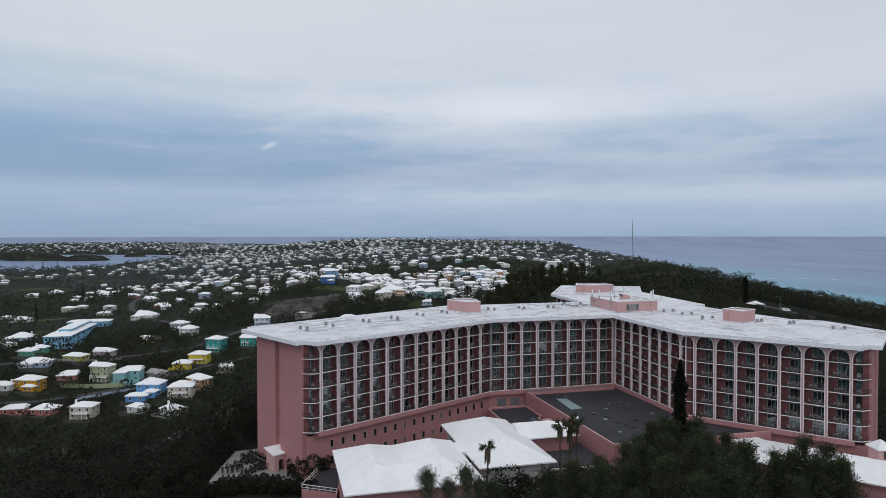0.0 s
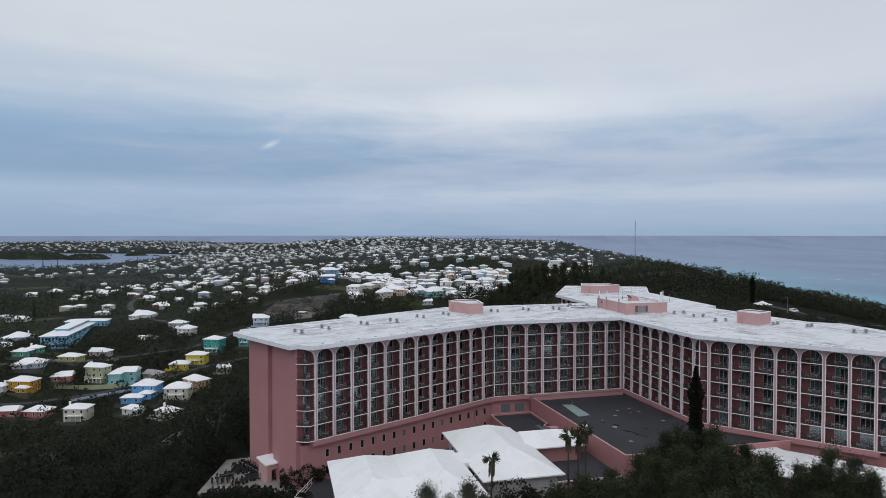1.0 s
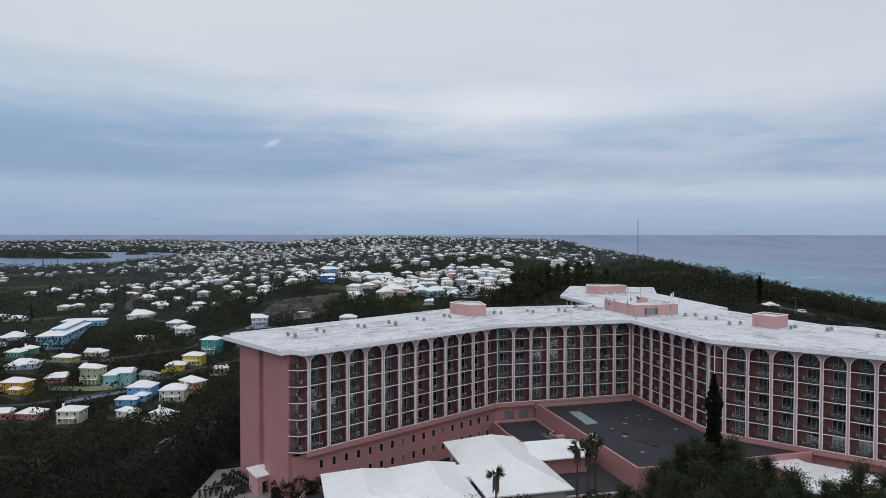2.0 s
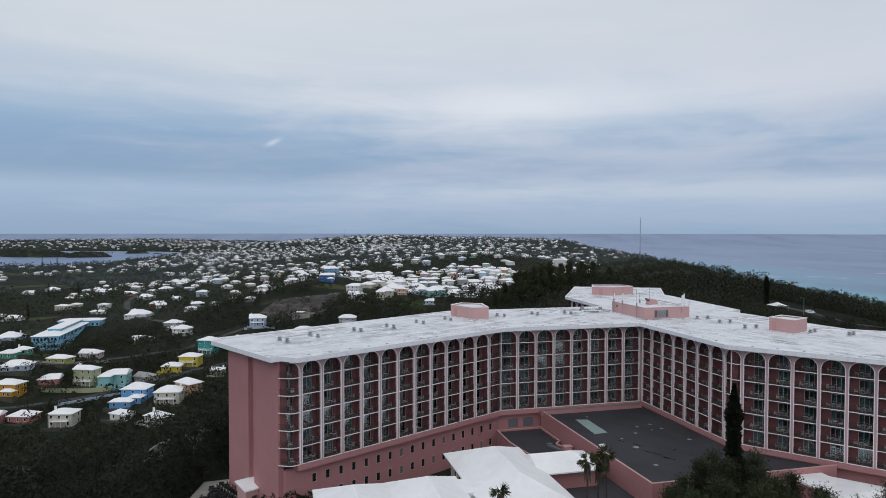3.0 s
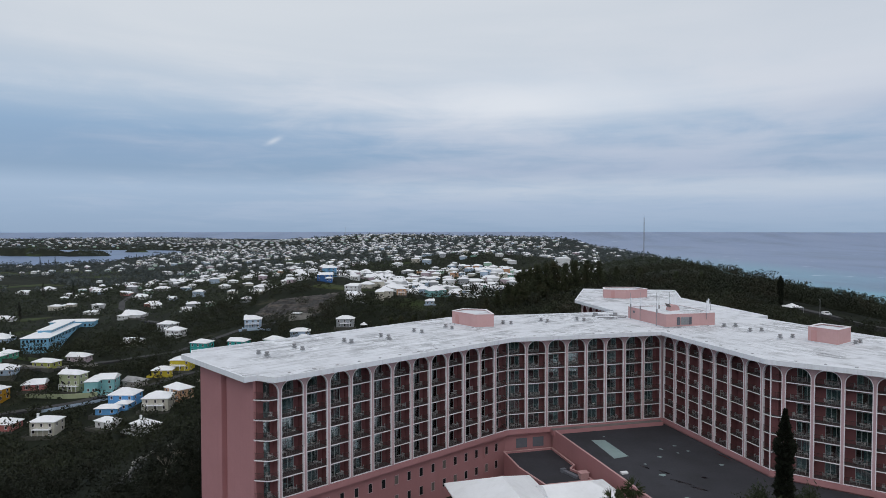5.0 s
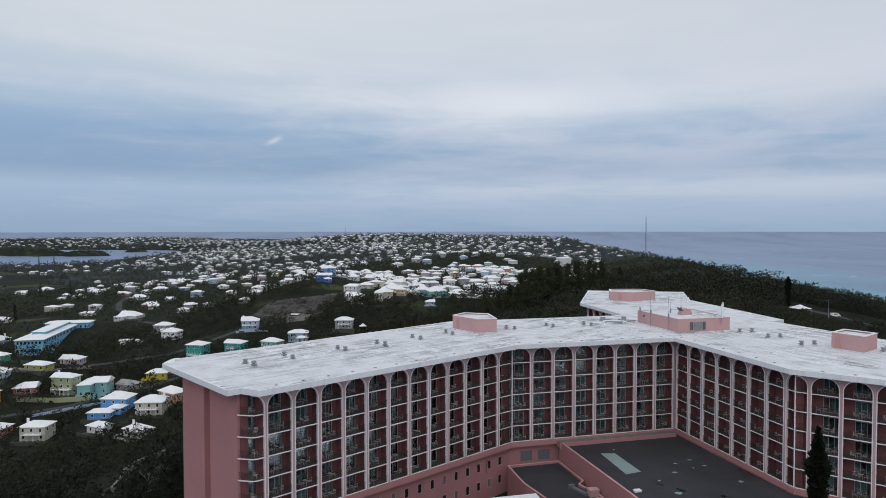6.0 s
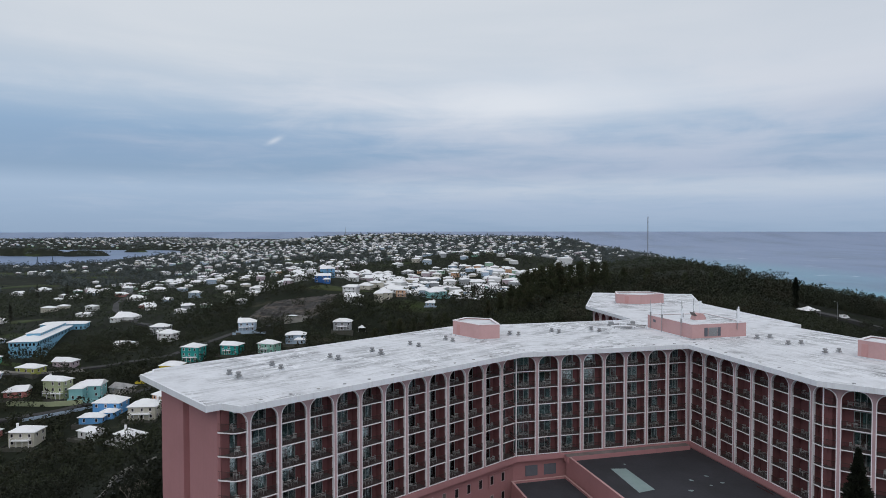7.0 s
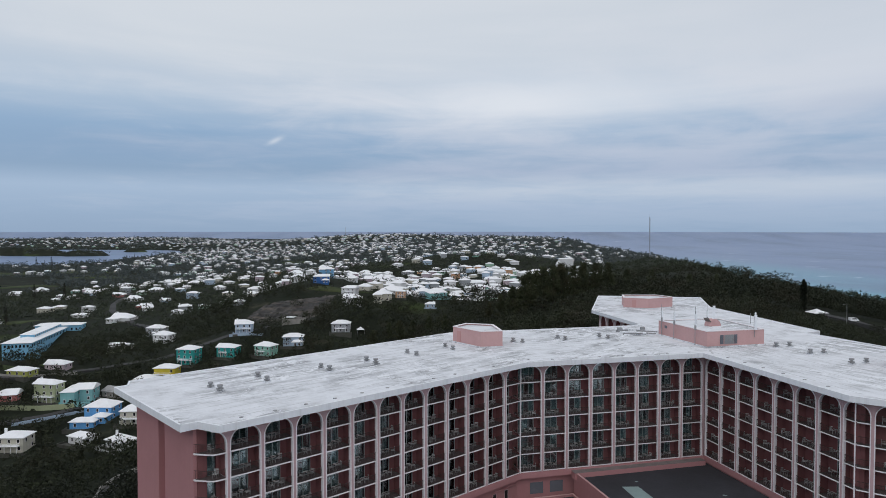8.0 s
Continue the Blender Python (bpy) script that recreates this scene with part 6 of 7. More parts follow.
def road(points, width):
    """A lane that follows the slope, a hand above the ground."""
    line = []
    for (xa, ya), (xb, yb) in zip(points, points[1:]):
        n = max(2, int(math.dist((xa, ya), (xb, yb)) / 5))
        line += [(xa + (xb - xa) * k / n, ya + (yb - ya) * k / n) for k in range(n)]
    line.append(points[-1])
    for _ in range(6):
        line = [line[0]] + [tuple((a[i] + 2 * b[i] + c[i]) / 4 for i in (0, 1)) for a, b, c in zip(line, line[1:], line[2:])] + [line[-1]]
    ROADS.extend(line)
    v, f = [], []
    for i, (x, y) in enumerate(line):
        xa, ya = line[max(i - 1, 0)]
        xb, yb = line[min(i + 1, len(line) - 1)]
        k = math.hypot(xb - xa, yb - ya)
        nx, ny = -(yb - ya) / k * width / 2, (xb - xa) / k * width / 2
        z = max(ground_z(x, y), ground_z(x + nx, y + ny), ground_z(x - nx, y - ny)) + 0.25
        v += [(x + nx, y + ny, z), (x - nx, y - ny, z), (x + nx, y + ny, z - 4), (x - nx, y - ny, z - 4)]
        if i:
            p, q = 4 * (i - 1), 4 * i
            f += [(p, p + 1, q + 1, q), (p + 2, p, q, q + 2), (p + 1, p + 3, q + 3, q + 1)]
    tagged(new("road", Geo().faces(v, f).mesh("road", ROAD_ASPHALT)), "narrow grey asphalt lane winding between houses", "road", kind="structure")


def retaining_wall(points, height, colour):
    g = Geo()
    for (xa, ya), (xb, yb) in zip(points, points[1:]):
        z0, z1 = ground_z(xa, ya), ground_z(xb, yb)
        n = math.dist((xa, ya), (xb, yb))
        a = math.atan2(yb - ya, xb - xa)
        v = [(0, -0.2, z0 - 2), (n, -0.2, z1 - 2), (n, 0.2, z1 - 2), (0, 0.2, z0 - 2), (0, -0.2, z0 + height), (n, -0.2, z1 + height), (n, 0.2, z1 + height), (0, 0.2, z0 + height)]
        g.faces(v, [(3, 2, 1, 0), (4, 5, 6, 7), (0, 1, 5, 4), (1, 2, 6, 5), (2, 3, 7, 6), (3, 0, 4, 7)], frame_at((xa, ya), a))
    tagged(new("wall", g.mesh("wall", WALL_PAINT.get(colour, CONCRETE))), "low garden retaining wall beside a lane", "wall", kind="structure")


road([(-262, 352), (-240, 372), (-217, 379), (-197, 408), (-176, 432), (-150, 470), (-120, 500)], 5.0)
road([(-230, 318), (-205, 334), (-185, 348), (-171, 364), (-158, 380), (-140, 400), (-118, 420)], 4.5)
road([(-404, 900), (-361, 764), (-330, 700), (-300, 655), (-262, 600), (-225, 570)], 6.0)
road([(-84, 165), (-87, 195), (-91, 220), (-98, 241), (-106, 261), (-107, 271), (-102, 279), (-90, 285), (-72, 290)], 5.0)
retaining_wall([(-93, 222), (-100, 241), (-108.8, 260), (-110, 272), (-104, 282)], 1.3, "")
road([(176, 386), (186, 376), (200, 366), (230, 360), (290, 350)], 7.0)


LAWN = material("mown_grass", (0.044, 0.060, 0.026), 0.95, 0.4, 0.08, 1.5, dirt=(0.10, 0.09, 0.05), dirt_amount=0.5, dirt_scale=0.05, bump=0.4, spec=0.1)
LAWNS = []


def lawn(x, y, rx, ry, turn=0.0):
    """A grassy clearing with an uneven edge that follows the slope."""
    c, si = math.cos(radians(turn)), math.sin(radians(turn))
    v, f = [], []
    for i in range(7):
        for j in range(28):
            a = math.tau * j / 28
            k = i / 6 * (1 + 0.3 * noise.noise((x + 1.5 * math.cos(a), y + 1.5 * math.sin(a), 1.0)))
            px, py = rx * k * math.cos(a), ry * k * math.sin(a)
            wx, wy = x + c * px - si * py, y + si * px + c * py
            v.append((wx, wy, ground_z(wx, wy) + 0.3 - (0.9 if i == 6 else 0)))
    for i in range(6):
        f += [(28 * i + j, 28 * i + 28 + j, 28 * i + 28 + (j + 1) % 28, 28 * i + (j + 1) % 28) for j in range(28)]
    tagged(new("lawn", Geo().faces(v, f).mesh("lawn", LAWN, True)), "green grass clearing among dark trees", "lawn", kind="structure")
    LAWNS.append((x, y, rx, ry, c, si))


for row in ((-905, 1367, 70, 40), (-825, 1430, 85, 40), (-690, 1105, 60, 38), (-91, 604, 30, 8), (-211, 410, 10, 5), (-229, 395, 9, 4), (-178, 268, 16, 5), (-396, 652, 22, 14)):
    lawn(*row)


retaining_wall([(-236, 379), (-214, 385), (-196, 402)], 1.4, "")
retaining_wall([(-190, 340), (-170, 357), (-160, 366)], 1.2, "pale")
retaining_wall([(-205, 352), (-188, 357), (-175, 362)], 2.2, "sage")
retaining_wall([(-180, 363), (-165, 363)], 1.6, "aqua")
retaining_wall([(-140, 476), (-118, 474)], 1.4, "pale")

# old quarry cut in the hill
ROCK = material("grey_limestone_cut", (0.048, 0.047, 0.047), 0.95, 0.65, 0.30, 1.3, dirt=(0.24, 0.20, 0.16), dirt_amount=0.55, dirt_scale=0.11, stretch=(0.7, 1.0, 4.0), bump=0.8, bump_scale=0.8)
qn, qm = 44, 22
v, f = [], []
for i in range(qn):
    for j in range(qm):
        u, w = i / (qn - 1), j / (qm - 1)
        x = (-153 + 61 * u) * (1 - w) + (-146 + 57 * u) * w + 1.6 * noise.noise((i * 0.3, j * 0.4, 1))
        y = (530 - 34 * u) * (1 - w) + (556 + 38 * u ** 0.6) * w + 3.0 * noise.noise((i * 0.25, 7.0, 2)) * (1 - w)
        rim = min(1, 6 * min(u, 1 - u, w, 1 - w))
        shelf = round(3.5 * w + 0.8 * noise.noise((i * 0.15, j * 0.2, 3))) * 0.9
        z = ground_z(x, y) - 0.5 + rim * (0.7 + 0.7 * shelf + 1.8 * noise.noise((i * 0.45, j * 0.55, 5)) + 1.6 * noise.noise((i * 1.1, j * 1.2, 9)))
        v.append((x, y, z))
for i in range(qn - 1):
    for j in range(qm - 1):
        a = i * qm + j
        f.append((a, a + qm, a + qm + 1, a + 1))
ruin = thing("ruin", "roofless grey concrete shed at the foot of the quarry", "shed", pose(-104, 500, ground_z(-104, 500), 0, 0, -12))
part("wall", Geo().box(-7, 7, -4, -3.6, -3, 2.8).box(-7, 7, 3.6, 4, -3, 3.4).box(-7, -6.6, -3.6, 3.6, -3, 3.1).box(6.6, 7, -3.6, 3.6, -3, 2.2).box(-0.4, 0, -3.6, 3.6, -3, 2.6).mesh("wall", CONCRETE), ruin, PLACED[ruin])
part("roof_slab", Geo().box(-7.2, -0.2, -1.0, 4.2, 3.41, 3.6).mesh("roof_slab", LIME_ROOF), ruin, PLACED[ruin], label="pale broken roof slab")
HOUSE_PLACES.append((-104, 500, 12))
tagged(new("rock_cut", Geo().faces(v, f).mesh("rock_cut", ROCK)), "weathered grey limestone quarry face in the hillside", "rock face", kind="structure")

# ---- houses beyond, scattered over the hills ----
proto_rng = random.Random(4)
PROTO = []
for k, colour in enumerate(("white", "cream", "pale", "white", "lilac", "white", "seafoam", "grey", "peach", "cream")):
    fl = 1 if k % 3 == 0 else 2
    w = (9, 11, 13, 9.5, 10, 14, 10, 12, 9, 12)[k]
    PROTO.append([(fl, w, colour), None])


def scatter_houses():
    """Open hillsides with gardens: keep apart from one another, from woods and from water."""
    r = random.Random(99)
    grid = {}

    def clash(x, y, gap):
        i, j = int(x // 40), int(y // 40)
        return any(abs(x - a) < gap + b and abs(y - c) < gap + b for u in (i - 1, i, i + 1) for w in (j - 1, j, j + 1) for a, c, b in grid.get((u, w), ()))

    def take(x, y, b):
        grid.setdefault((int(x // 40), int(y // 40)), []).append((x, y, b))

    for x, y, w in HOUSE_PLACES:
        take(x, y, w * 0.4)
        if w > 30:
            for k in range(-3, 4):
                take(x + 4 * k * -0.2, y + 17 * k, 16)
    for x, y in ROADS[::2]:
        take(x, y, -6)
    near, far = [], []
    for _ in range(90000):
        if len(far) >= 1700:
            break
        az = r.uniform(-37, 30)
        d = r.uniform(600, 3300) if r.random() < 0.7 else math.sqrt(r.uniform(600 ** 2, 4300 ** 2))
        x, y = d * math.sin(radians(az)), d * math.cos(radians(az))
        if x > 40 and y < 720 and x < 420:
            continue
        if x > 120 and y < 1500 and x > 0.22 * y:
            continue
        if y >= 1500 and x > 0.15 * y and r.random() < 0.8:
            continue
        if x < -1080 and y < 3100:
            continue
        if x < -560 and 1000 < y < 1600 and r.random() < 0.8:
            continue
        if x < -180 and y < 950 and r.random() < 0.88:
            continue
        if y < 640:
            continue
        if noise.noise((x / 190, y / 190, 3.3)) < 0.02 and r.random() < 0.86:
            continue
        z = ground_z(x, y)
        if z < float(sea_level(x, y)) + 4 or clash(x, y, 13 + d * 0.004):
            continue
        take(x, y, 4)
        (near if d < 1150 and len(near) < 100 else far).append((x, y, z))
    # two dense quarters: the hamlet over the valley and the distant town
    for x0, x1, y0, y1, gap, want in ((-110, 120, 640, 1000, 6.5, 150), (-900, -150, 1700, 3000, 12, 330), (-1350, -420, 2950, 3950, 9, 420), (-2700, -1350, 3150, 4100, 12, 260)):
        got = 0
        for _ in range(6000):
            x, y = r.uniform(x0, x1), r.uniform(y0, y1)
            z = ground_z(x, y)
            if got >= want:
                break
            if z < float(sea_level(x, y)) + 4 or clash(x, y, gap):
                continue
            take(x, y, 4)
            got += 1
            (near if y < 1000 and len(near) < 190 else far).append((x, y, z))
    return near, far


NEAR_HOUSES, FAR_HOUSES = scatter_houses()
for x, y, z in NEAR_HOUSES:
    entry = PROTO[proto_rng.randrange(len(PROTO))]
    m = pose(x, y, z + 0.3, 0, 0, math.degrees(math.atan2(-x, y)) * 0.5 + proto_rng.choice((-25, 0, 0, 25, 80)) + proto_rng.uniform(-12, 12))
    if entry[1] is None:
        fl, w, colour = entry[0]
        entry[1] = build_house(m, w, w * 0.68, fl, colour, random.Random(w), wing=w > 13, panes=False, chimney=w % 2 == 0)
        for s in range(2 + fl):
            mm = m @ Matrix.Translation((-w / 2 + w * (s + 0.5) / (2 + fl), -w * 0.34, 1.5))
            part("window", FRAME, entry[1], mm)
    else:
        copy_thing(entry[1], m)


def far_town(places):
    """The distant town: painted walls and white hip roofs, too far off to tell apart one by one."""
    r = random.Random(8)
    keys = ("grey", "cream", "pale", "white", "lilac", "grey", "mint", "cream", "white")
    verts, faces, mats = [], [], []
    for x, y, z in places:
        w, d, h = r.uniform(8, 15), r.uniform(6.5, 10), r.choice((2.4, 2.8, 4.2))
        m = pose(x, y, z, 0, 0, r.uniform(-40, 40))
        g = Geo().box(-w / 2, w / 2, -d / 2, d / 2, -3, h)
        nb = len(g.f)
        g.v = [tuple(m @ Vector(p)) for p in g.v]
        rf = hip_roof(w, d, h + 0.2, h + 0.2 + d * 0.17)
        k = len(g.v)
        mm = m @ Matrix.Translation((-w / 2, -d / 2, 0))
        g.v += [tuple(mm @ Vector(p)) for p in rf.v]
        g.f += [tuple(k + i for i in f) for f in rf.f]
        base = len(verts)
        verts += g.v
        faces += [tuple(base + i for i in f) for f in g.f]
        mats += [1 + r.randrange(len(keys))] * nb + [0] * (len(g.f) - nb)
    me = bpy.data.meshes.new("far_town")
    me.from_pydata(verts, [], faces)
    me.materials.append(LIME_ROOF)
    for k in keys:
        me.materials.append(WALL_PAINT[k])
    me.polygons.foreach_set("material_index", mats)
    me.update()
    tagged(new("far_town", me), "distant white-roofed houses scattered over wooded hills", "houses", kind="stuff")


far_town(FAR_HOUSES)

# ---- plants ----
LEAF_DARK = foliage("dark_evergreen_leaves", (0.007, 0.010, 0.0065), (0.027, 0.032, 0.018), scale=0.09, brown=0.4)
LEAF_CASUARINA = foliage("casuarina_sprays", (0.019, 0.026, 0.014), (0.060, 0.075, 0.037), scale=0.3, brown=0.2)
LEAF_PALM = foliage("palm_fronds", (0.020, 0.030, 0.012), (0.075, 0.085, 0.035), scale=0.8)
LEAF_WOOD = foliage("mixed_wood_leaves", (0.010, 0.014, 0.008), (0.048, 0.056, 0.030), scale=0.05, brown=0.5)
LEAF_RIDGE = foliage("ridge_wood_leaves", (0.011, 0.015, 0.009), (0.046, 0.053, 0.028), scale=0.06, brown=0.8)
# Paler and bluer than near leaves: distance haze put into the colour.
LEAF_HAZED = foliage("hazed_distant_leaves", (0.060, 0.075, 0.078), (0.115, 0.135, 0.130), scale=0.02)
# Middle distance: leaf colour raised and cooled to carry some haze.
LEAF_HALF_HAZED = foliage("half_hazed_wood_leaves", (0.020, 0.027, 0.020), (0.080, 0.092, 0.058), scale=0.05)
DEAD_WOOD = material("bare_grey_twigs", (0.10, 0.085, 0.065), 0.95, 0.2, 2.0, 9.0, bump=0.2)
prng = np.random.default_rng(17)


def unit(v):
    return v / np.maximum(np.linalg.norm(v, axis=-1, keepdims=True), 1e-9)


def cards(centre, axis, length, width):
    """Leaf blades: one narrow pointed face each, along an axis, turned at random about it."""
    n = len(centre)
    axis = unit(axis)
    side = unit(np.cross(axis, prng.normal(size=(n, 3))))
    a, b = axis * np.reshape(length, (-1, 1)) / 2, side * np.reshape(width, (-1, 1)) / 2
    v = np.stack([centre - a * 0.8 - b, centre - a * 0.5 + b, centre + a], 1).reshape(-1, 3)
    k = np.arange(n)[:, None] * 3
    return v, np.concatenate([k, k + 1, k + 2], 1)


def array_mesh(name, verts, faces, mat):
    verts, faces = np.asarray(verts, np.float32), np.asarray(faces, np.int32)
    me = bpy.data.meshes.new(name)
    me.vertices.add(len(verts))
    me.vertices.foreach_set("co", verts.ravel())
    me.loops.add(faces.size)
    me.loops.foreach_set("vertex_index", faces.ravel())
    me.polygons.add(len(faces))
    k = faces.shape[1]
    me.polygons.foreach_set("loop_start", np.arange(0, faces.size, k, dtype=np.int32))
    me.polygons.foreach_set("loop_total", np.full(len(faces), k, dtype=np.int32))
    me.update(calc_edges=True)
    me.materials.append(mat)
    return me


def trunk_mesh(h, r, limbs, seed, spread=1.0):
    q = random.Random(seed)
    g = Geo()
    p = Vector((0, 0, -0.6))
    n = 5
    stem = [p]
    for k in range(n):
        t = Vector((q.uniform(-0.15, 0.15), q.uniform(-0.15, 0.15), h * (k + 1) / n))
        g.tube(p, t, r * (1 - 0.8 * k / n), r * (1 - 0.8 * (k + 1) / n), sides=7)
        p = t
        stem.append(t)
    for k in range(limbs):
        z = h * q.uniform(0.3, 0.85)
        low = stem[int(z / h * n)]
        root = low.lerp(stem[int(z / h * n) + 1], z / h * n - int(z / h * n))
        a = q.uniform(0, math.tau)
        l = spread * h * q.uniform(0.18, 0.34)
        g.tube(root, root + Vector((l * math.cos(a), l * math.sin(a), l * q.uniform(0.3, 0.9))), r * 0.3, r * 0.08, sides=5)
    return g.mesh("trunk", BARK)


def broad_crown(h, r, n, leaf, mat, lobes=13):
    """Lumpy crown of leaf clumps with gaps."""
    c = prng.normal(size=(lobes, 3)) * np.array([0.5, 0.5, 0.32]) * r
    c[:, 2] = h * 0.62 + c[:, 2] * 1.0
    rad = r * prng.uniform(0.32, 0.55, lobes)
    i = prng.integers(0, lobes, n)
    d = unit(prng.normal(size=(n, 3)) + np.array([0, 0, 0.35]))
    pos = c[i] + d * (rad[i] * prng.uniform(0.75, 1.08, n))[:, None]
    axis = d + prng.normal(size=(n, 3)) * 0.8
    v, f = cards(pos, axis, leaf * prng.uniform(0.7, 1.5, n), leaf * prng.uniform(0.45, 0.8, n))
    return array_mesh("crown", v, f, mat)


def casuarina_crown(h, r, n_branch, mat, spray=0.75, low=0.18, tufts=172, wide=1.0):
    """Feathery crown: rising branches hung with tufts of fine sprays."""
    pos, ax = [], []
    for _ in range(n_branch):
        z0 = h * prng.uniform(low, 0.93)
        a = prng.uniform(0, math.tau)
        reach = r * min(1.0, 1.5 * (1.08 - z0 / h)) * prng.uniform(0.55, 1.12)
        up = prng.uniform(0.25, 0.8)
        t = prng.uniform(0.15, 1.0, tufts)
        out = np.array([math.cos(a), math.sin(a), up * 0.9])
        p = np.array([0, 0, z0]) + t[:, None] * out * reach + prng.normal(size=(tufts, 3)) * (0.34 + 0.26 * t[:, None])
        pos.append(p)
        ax.append(out * 0.8 + np.array([0, 0, 0.55]) + prng.normal(size=(tufts, 3)) * 0.6)
    pos, ax = np.concatenate(pos), np.concatenate(ax)
    v, f = cards(pos, ax, spray * prng.uniform(0.5, 1.15, len(pos)), wide * prng.uniform(0.07, 0.17, len(pos)))
    return array_mesh("crown", v, f, mat)


def make_tree(kind, label, trunk, crown, group):
    t = thing(kind, label, "tree", group=group)
    part("trunk", trunk, t)
    part("crown", crown, t)
    return t


def plant(src, spots):
    """First spot takes the tree itself, the others copies."""
    for i, (x, y, z, s, turn) in enumerate(spots):
        m = pose(x, y, z, 0, 0, turn) @ Matrix.Scale(s, 4)
        if i == 0:
            src.matrix_basis = m
        else:
            made = copy_thing(src, Matrix())
            made.matrix_basis = m


tree_rng = random.Random(12)
# feathery casuarinas in front of the terrace
CAS = [make_tree("casuarina", "tall feathery dark green casuarina beside the hotel terrace", trunk_mesh(17, 0.3, 12, k, 0.45), casuarina_crown(19, 5.2, 100, LEAF_CASUARINA, 0.68, 0.16, 84, 1.3), "casuarinas") for k in range(3)]
belt = [(57.4, 104, 0.82), (60.0, 102.5, 0.78), (54.6, 102.5, 0.72), (39.0, 116.0, 0.80), (43.5, 116.5, 0.76), (36.0, 113.0, 0.80), (44.5, 114.5, 0.82), (33.0, 111.5, 0.70), (48.5, 112.5, 0.70), (38.6, 111.0, 0.84), (42.6, 110.5, 0.80), (30.5, 101, 0.80), (34.5, 103, 0.86), (38.0, 99, 0.90), (41.5, 103, 0.86), (31.8, 93, 0.85), (44.5, 97, 0.88), (27.5, 96, 0.72), (40.0, 91, 0.9), (47.5, 103, 0.80), (24.5, 103, 0.66),
        (51.0, 99, 0.72), (54.5, 103, 0.66), (58.0, 99, 0.68), (21.0, 97, 0.60), (49.0, 92, 0.72), (61.5, 101, 0.66), (45.5, 107, 0.66), (50.0, 107, 0.58), (26.0, 88, 0.68), (34.0, 87, 0.82), (18.0, 91, 0.86), (55.5, 97.5, 0.74), (60.0, 98.5, 0.74), (52.0, 103, 0.72), (14.0, 88, 0.84), (6.5, 87, 0.78), (22.0, 90, 0.86), (37.5, 86, 0.88), (30.0, 107, 0.72)]
for k, tr in enumerate(CAS):
    plant(tr, [(x, y, ground_z(x, y) - 0.1, s, tree_rng.uniform(0, 360)) for i, (x, y, s) in enumerate(belt) if i % 3 == k])
# thinner young ones before the pavilions
THIN = make_tree("young_casuarina", "slender young casuarina with open grey-green sprays", trunk_mesh(14, 0.16, 8, 9), casuarina_crown(15, 2.2, 55, foliage("young_casuarina_sprays", (0.05, 0.06, 0.045), (0.13, 0.14, 0.10), scale=0.6), 0.6, 0.12, 105, 0.9), "young casuarinas")
plant(THIN, [(x, y, ground_z(x, y) - 0.1, s, tree_rng.uniform(0, 360)) for x, y, s in ((-2.2, 92, 1.0), (0.8, 93.5, 0.86), (3.2, 94, 0.98), (5.2, 95, 0.84), (66.5, 108, 0.62), (1.8, 89, 0.8), (-12.0, 88, 0.45))])
# tall ones on the ridge, their heads above the wood
LEAF_TALL = foliage("ridge_casuarina_sprays", (0.024, 0.030, 0.016), (0.080, 0.090, 0.044), scale=0.2, brown=0.6)
RIDGE_CAS = [make_tree("casuarina", "tall feathery olive-green casuarina rising above the ridge wood", trunk_mesh(19, 0.3, 10, 40 + k, 0.5), casuarina_crown(22, 5.2, 64, LEAF_TALL, 1.15, 0.2, 60, 3.4), "ridge casuarinas") for k in range(2)]
ridge_row = [(30, 432, 0.80), (36, 425, 0.96), (43, 430, 1.10), (49, 424, 1.16), (54, 432, 1.14), (60, 426, 1.02), (66, 436, 0.95), (40, 418, 0.9), (24, 440, 0.66), (-22, 470, 0.62), (-30, 462, 0.72), (-37, 468, 0.6), (-45, 452, 0.62), (-12, 478, 0.6), (-2, 468, 0.58),
             (52, 418, 1.18), (58, 420, 1.2), (64, 428, 1.12), (70, 424, 1.06), (76, 430, 1.02), (84, 432, 0.96), (47, 438, 1.08), (92, 436, 0.9), (78, 440, 0.8), (90, 446, 0.75), (104, 440, 0.72), (120, 446, 0.7), (140, 440, 0.66), (158, 446, 0.72), (196, 438, 0.6)]
for k, tr in enumerate(RIDGE_CAS):
    plant(tr, [(x, y, ground_z(x, y) - 0.2, s, tree_rng.uniform(0, 360)) for x, y, s in ridge_row[k::2]])
# round-headed evergreens
BROAD = [make_tree("evergreen_tree", "dense dark evergreen tree on the hillside", trunk_mesh(5.0, 0.22, 9, 20 + k), broad_crown(7.5, 3.4 + 0.4 * k, 2050, 0.47, LEAF_DARK, 12 + k), "hillside trees") for k in range(4)]
SCRUB = make_tree("bush", "rounded dark green bush beside the hotel", trunk_mesh(1.6, 0.12, 6, 31), broad_crown(2.6, 1.7, 1500, 0.30, LEAF_DARK, 10), "bushes")
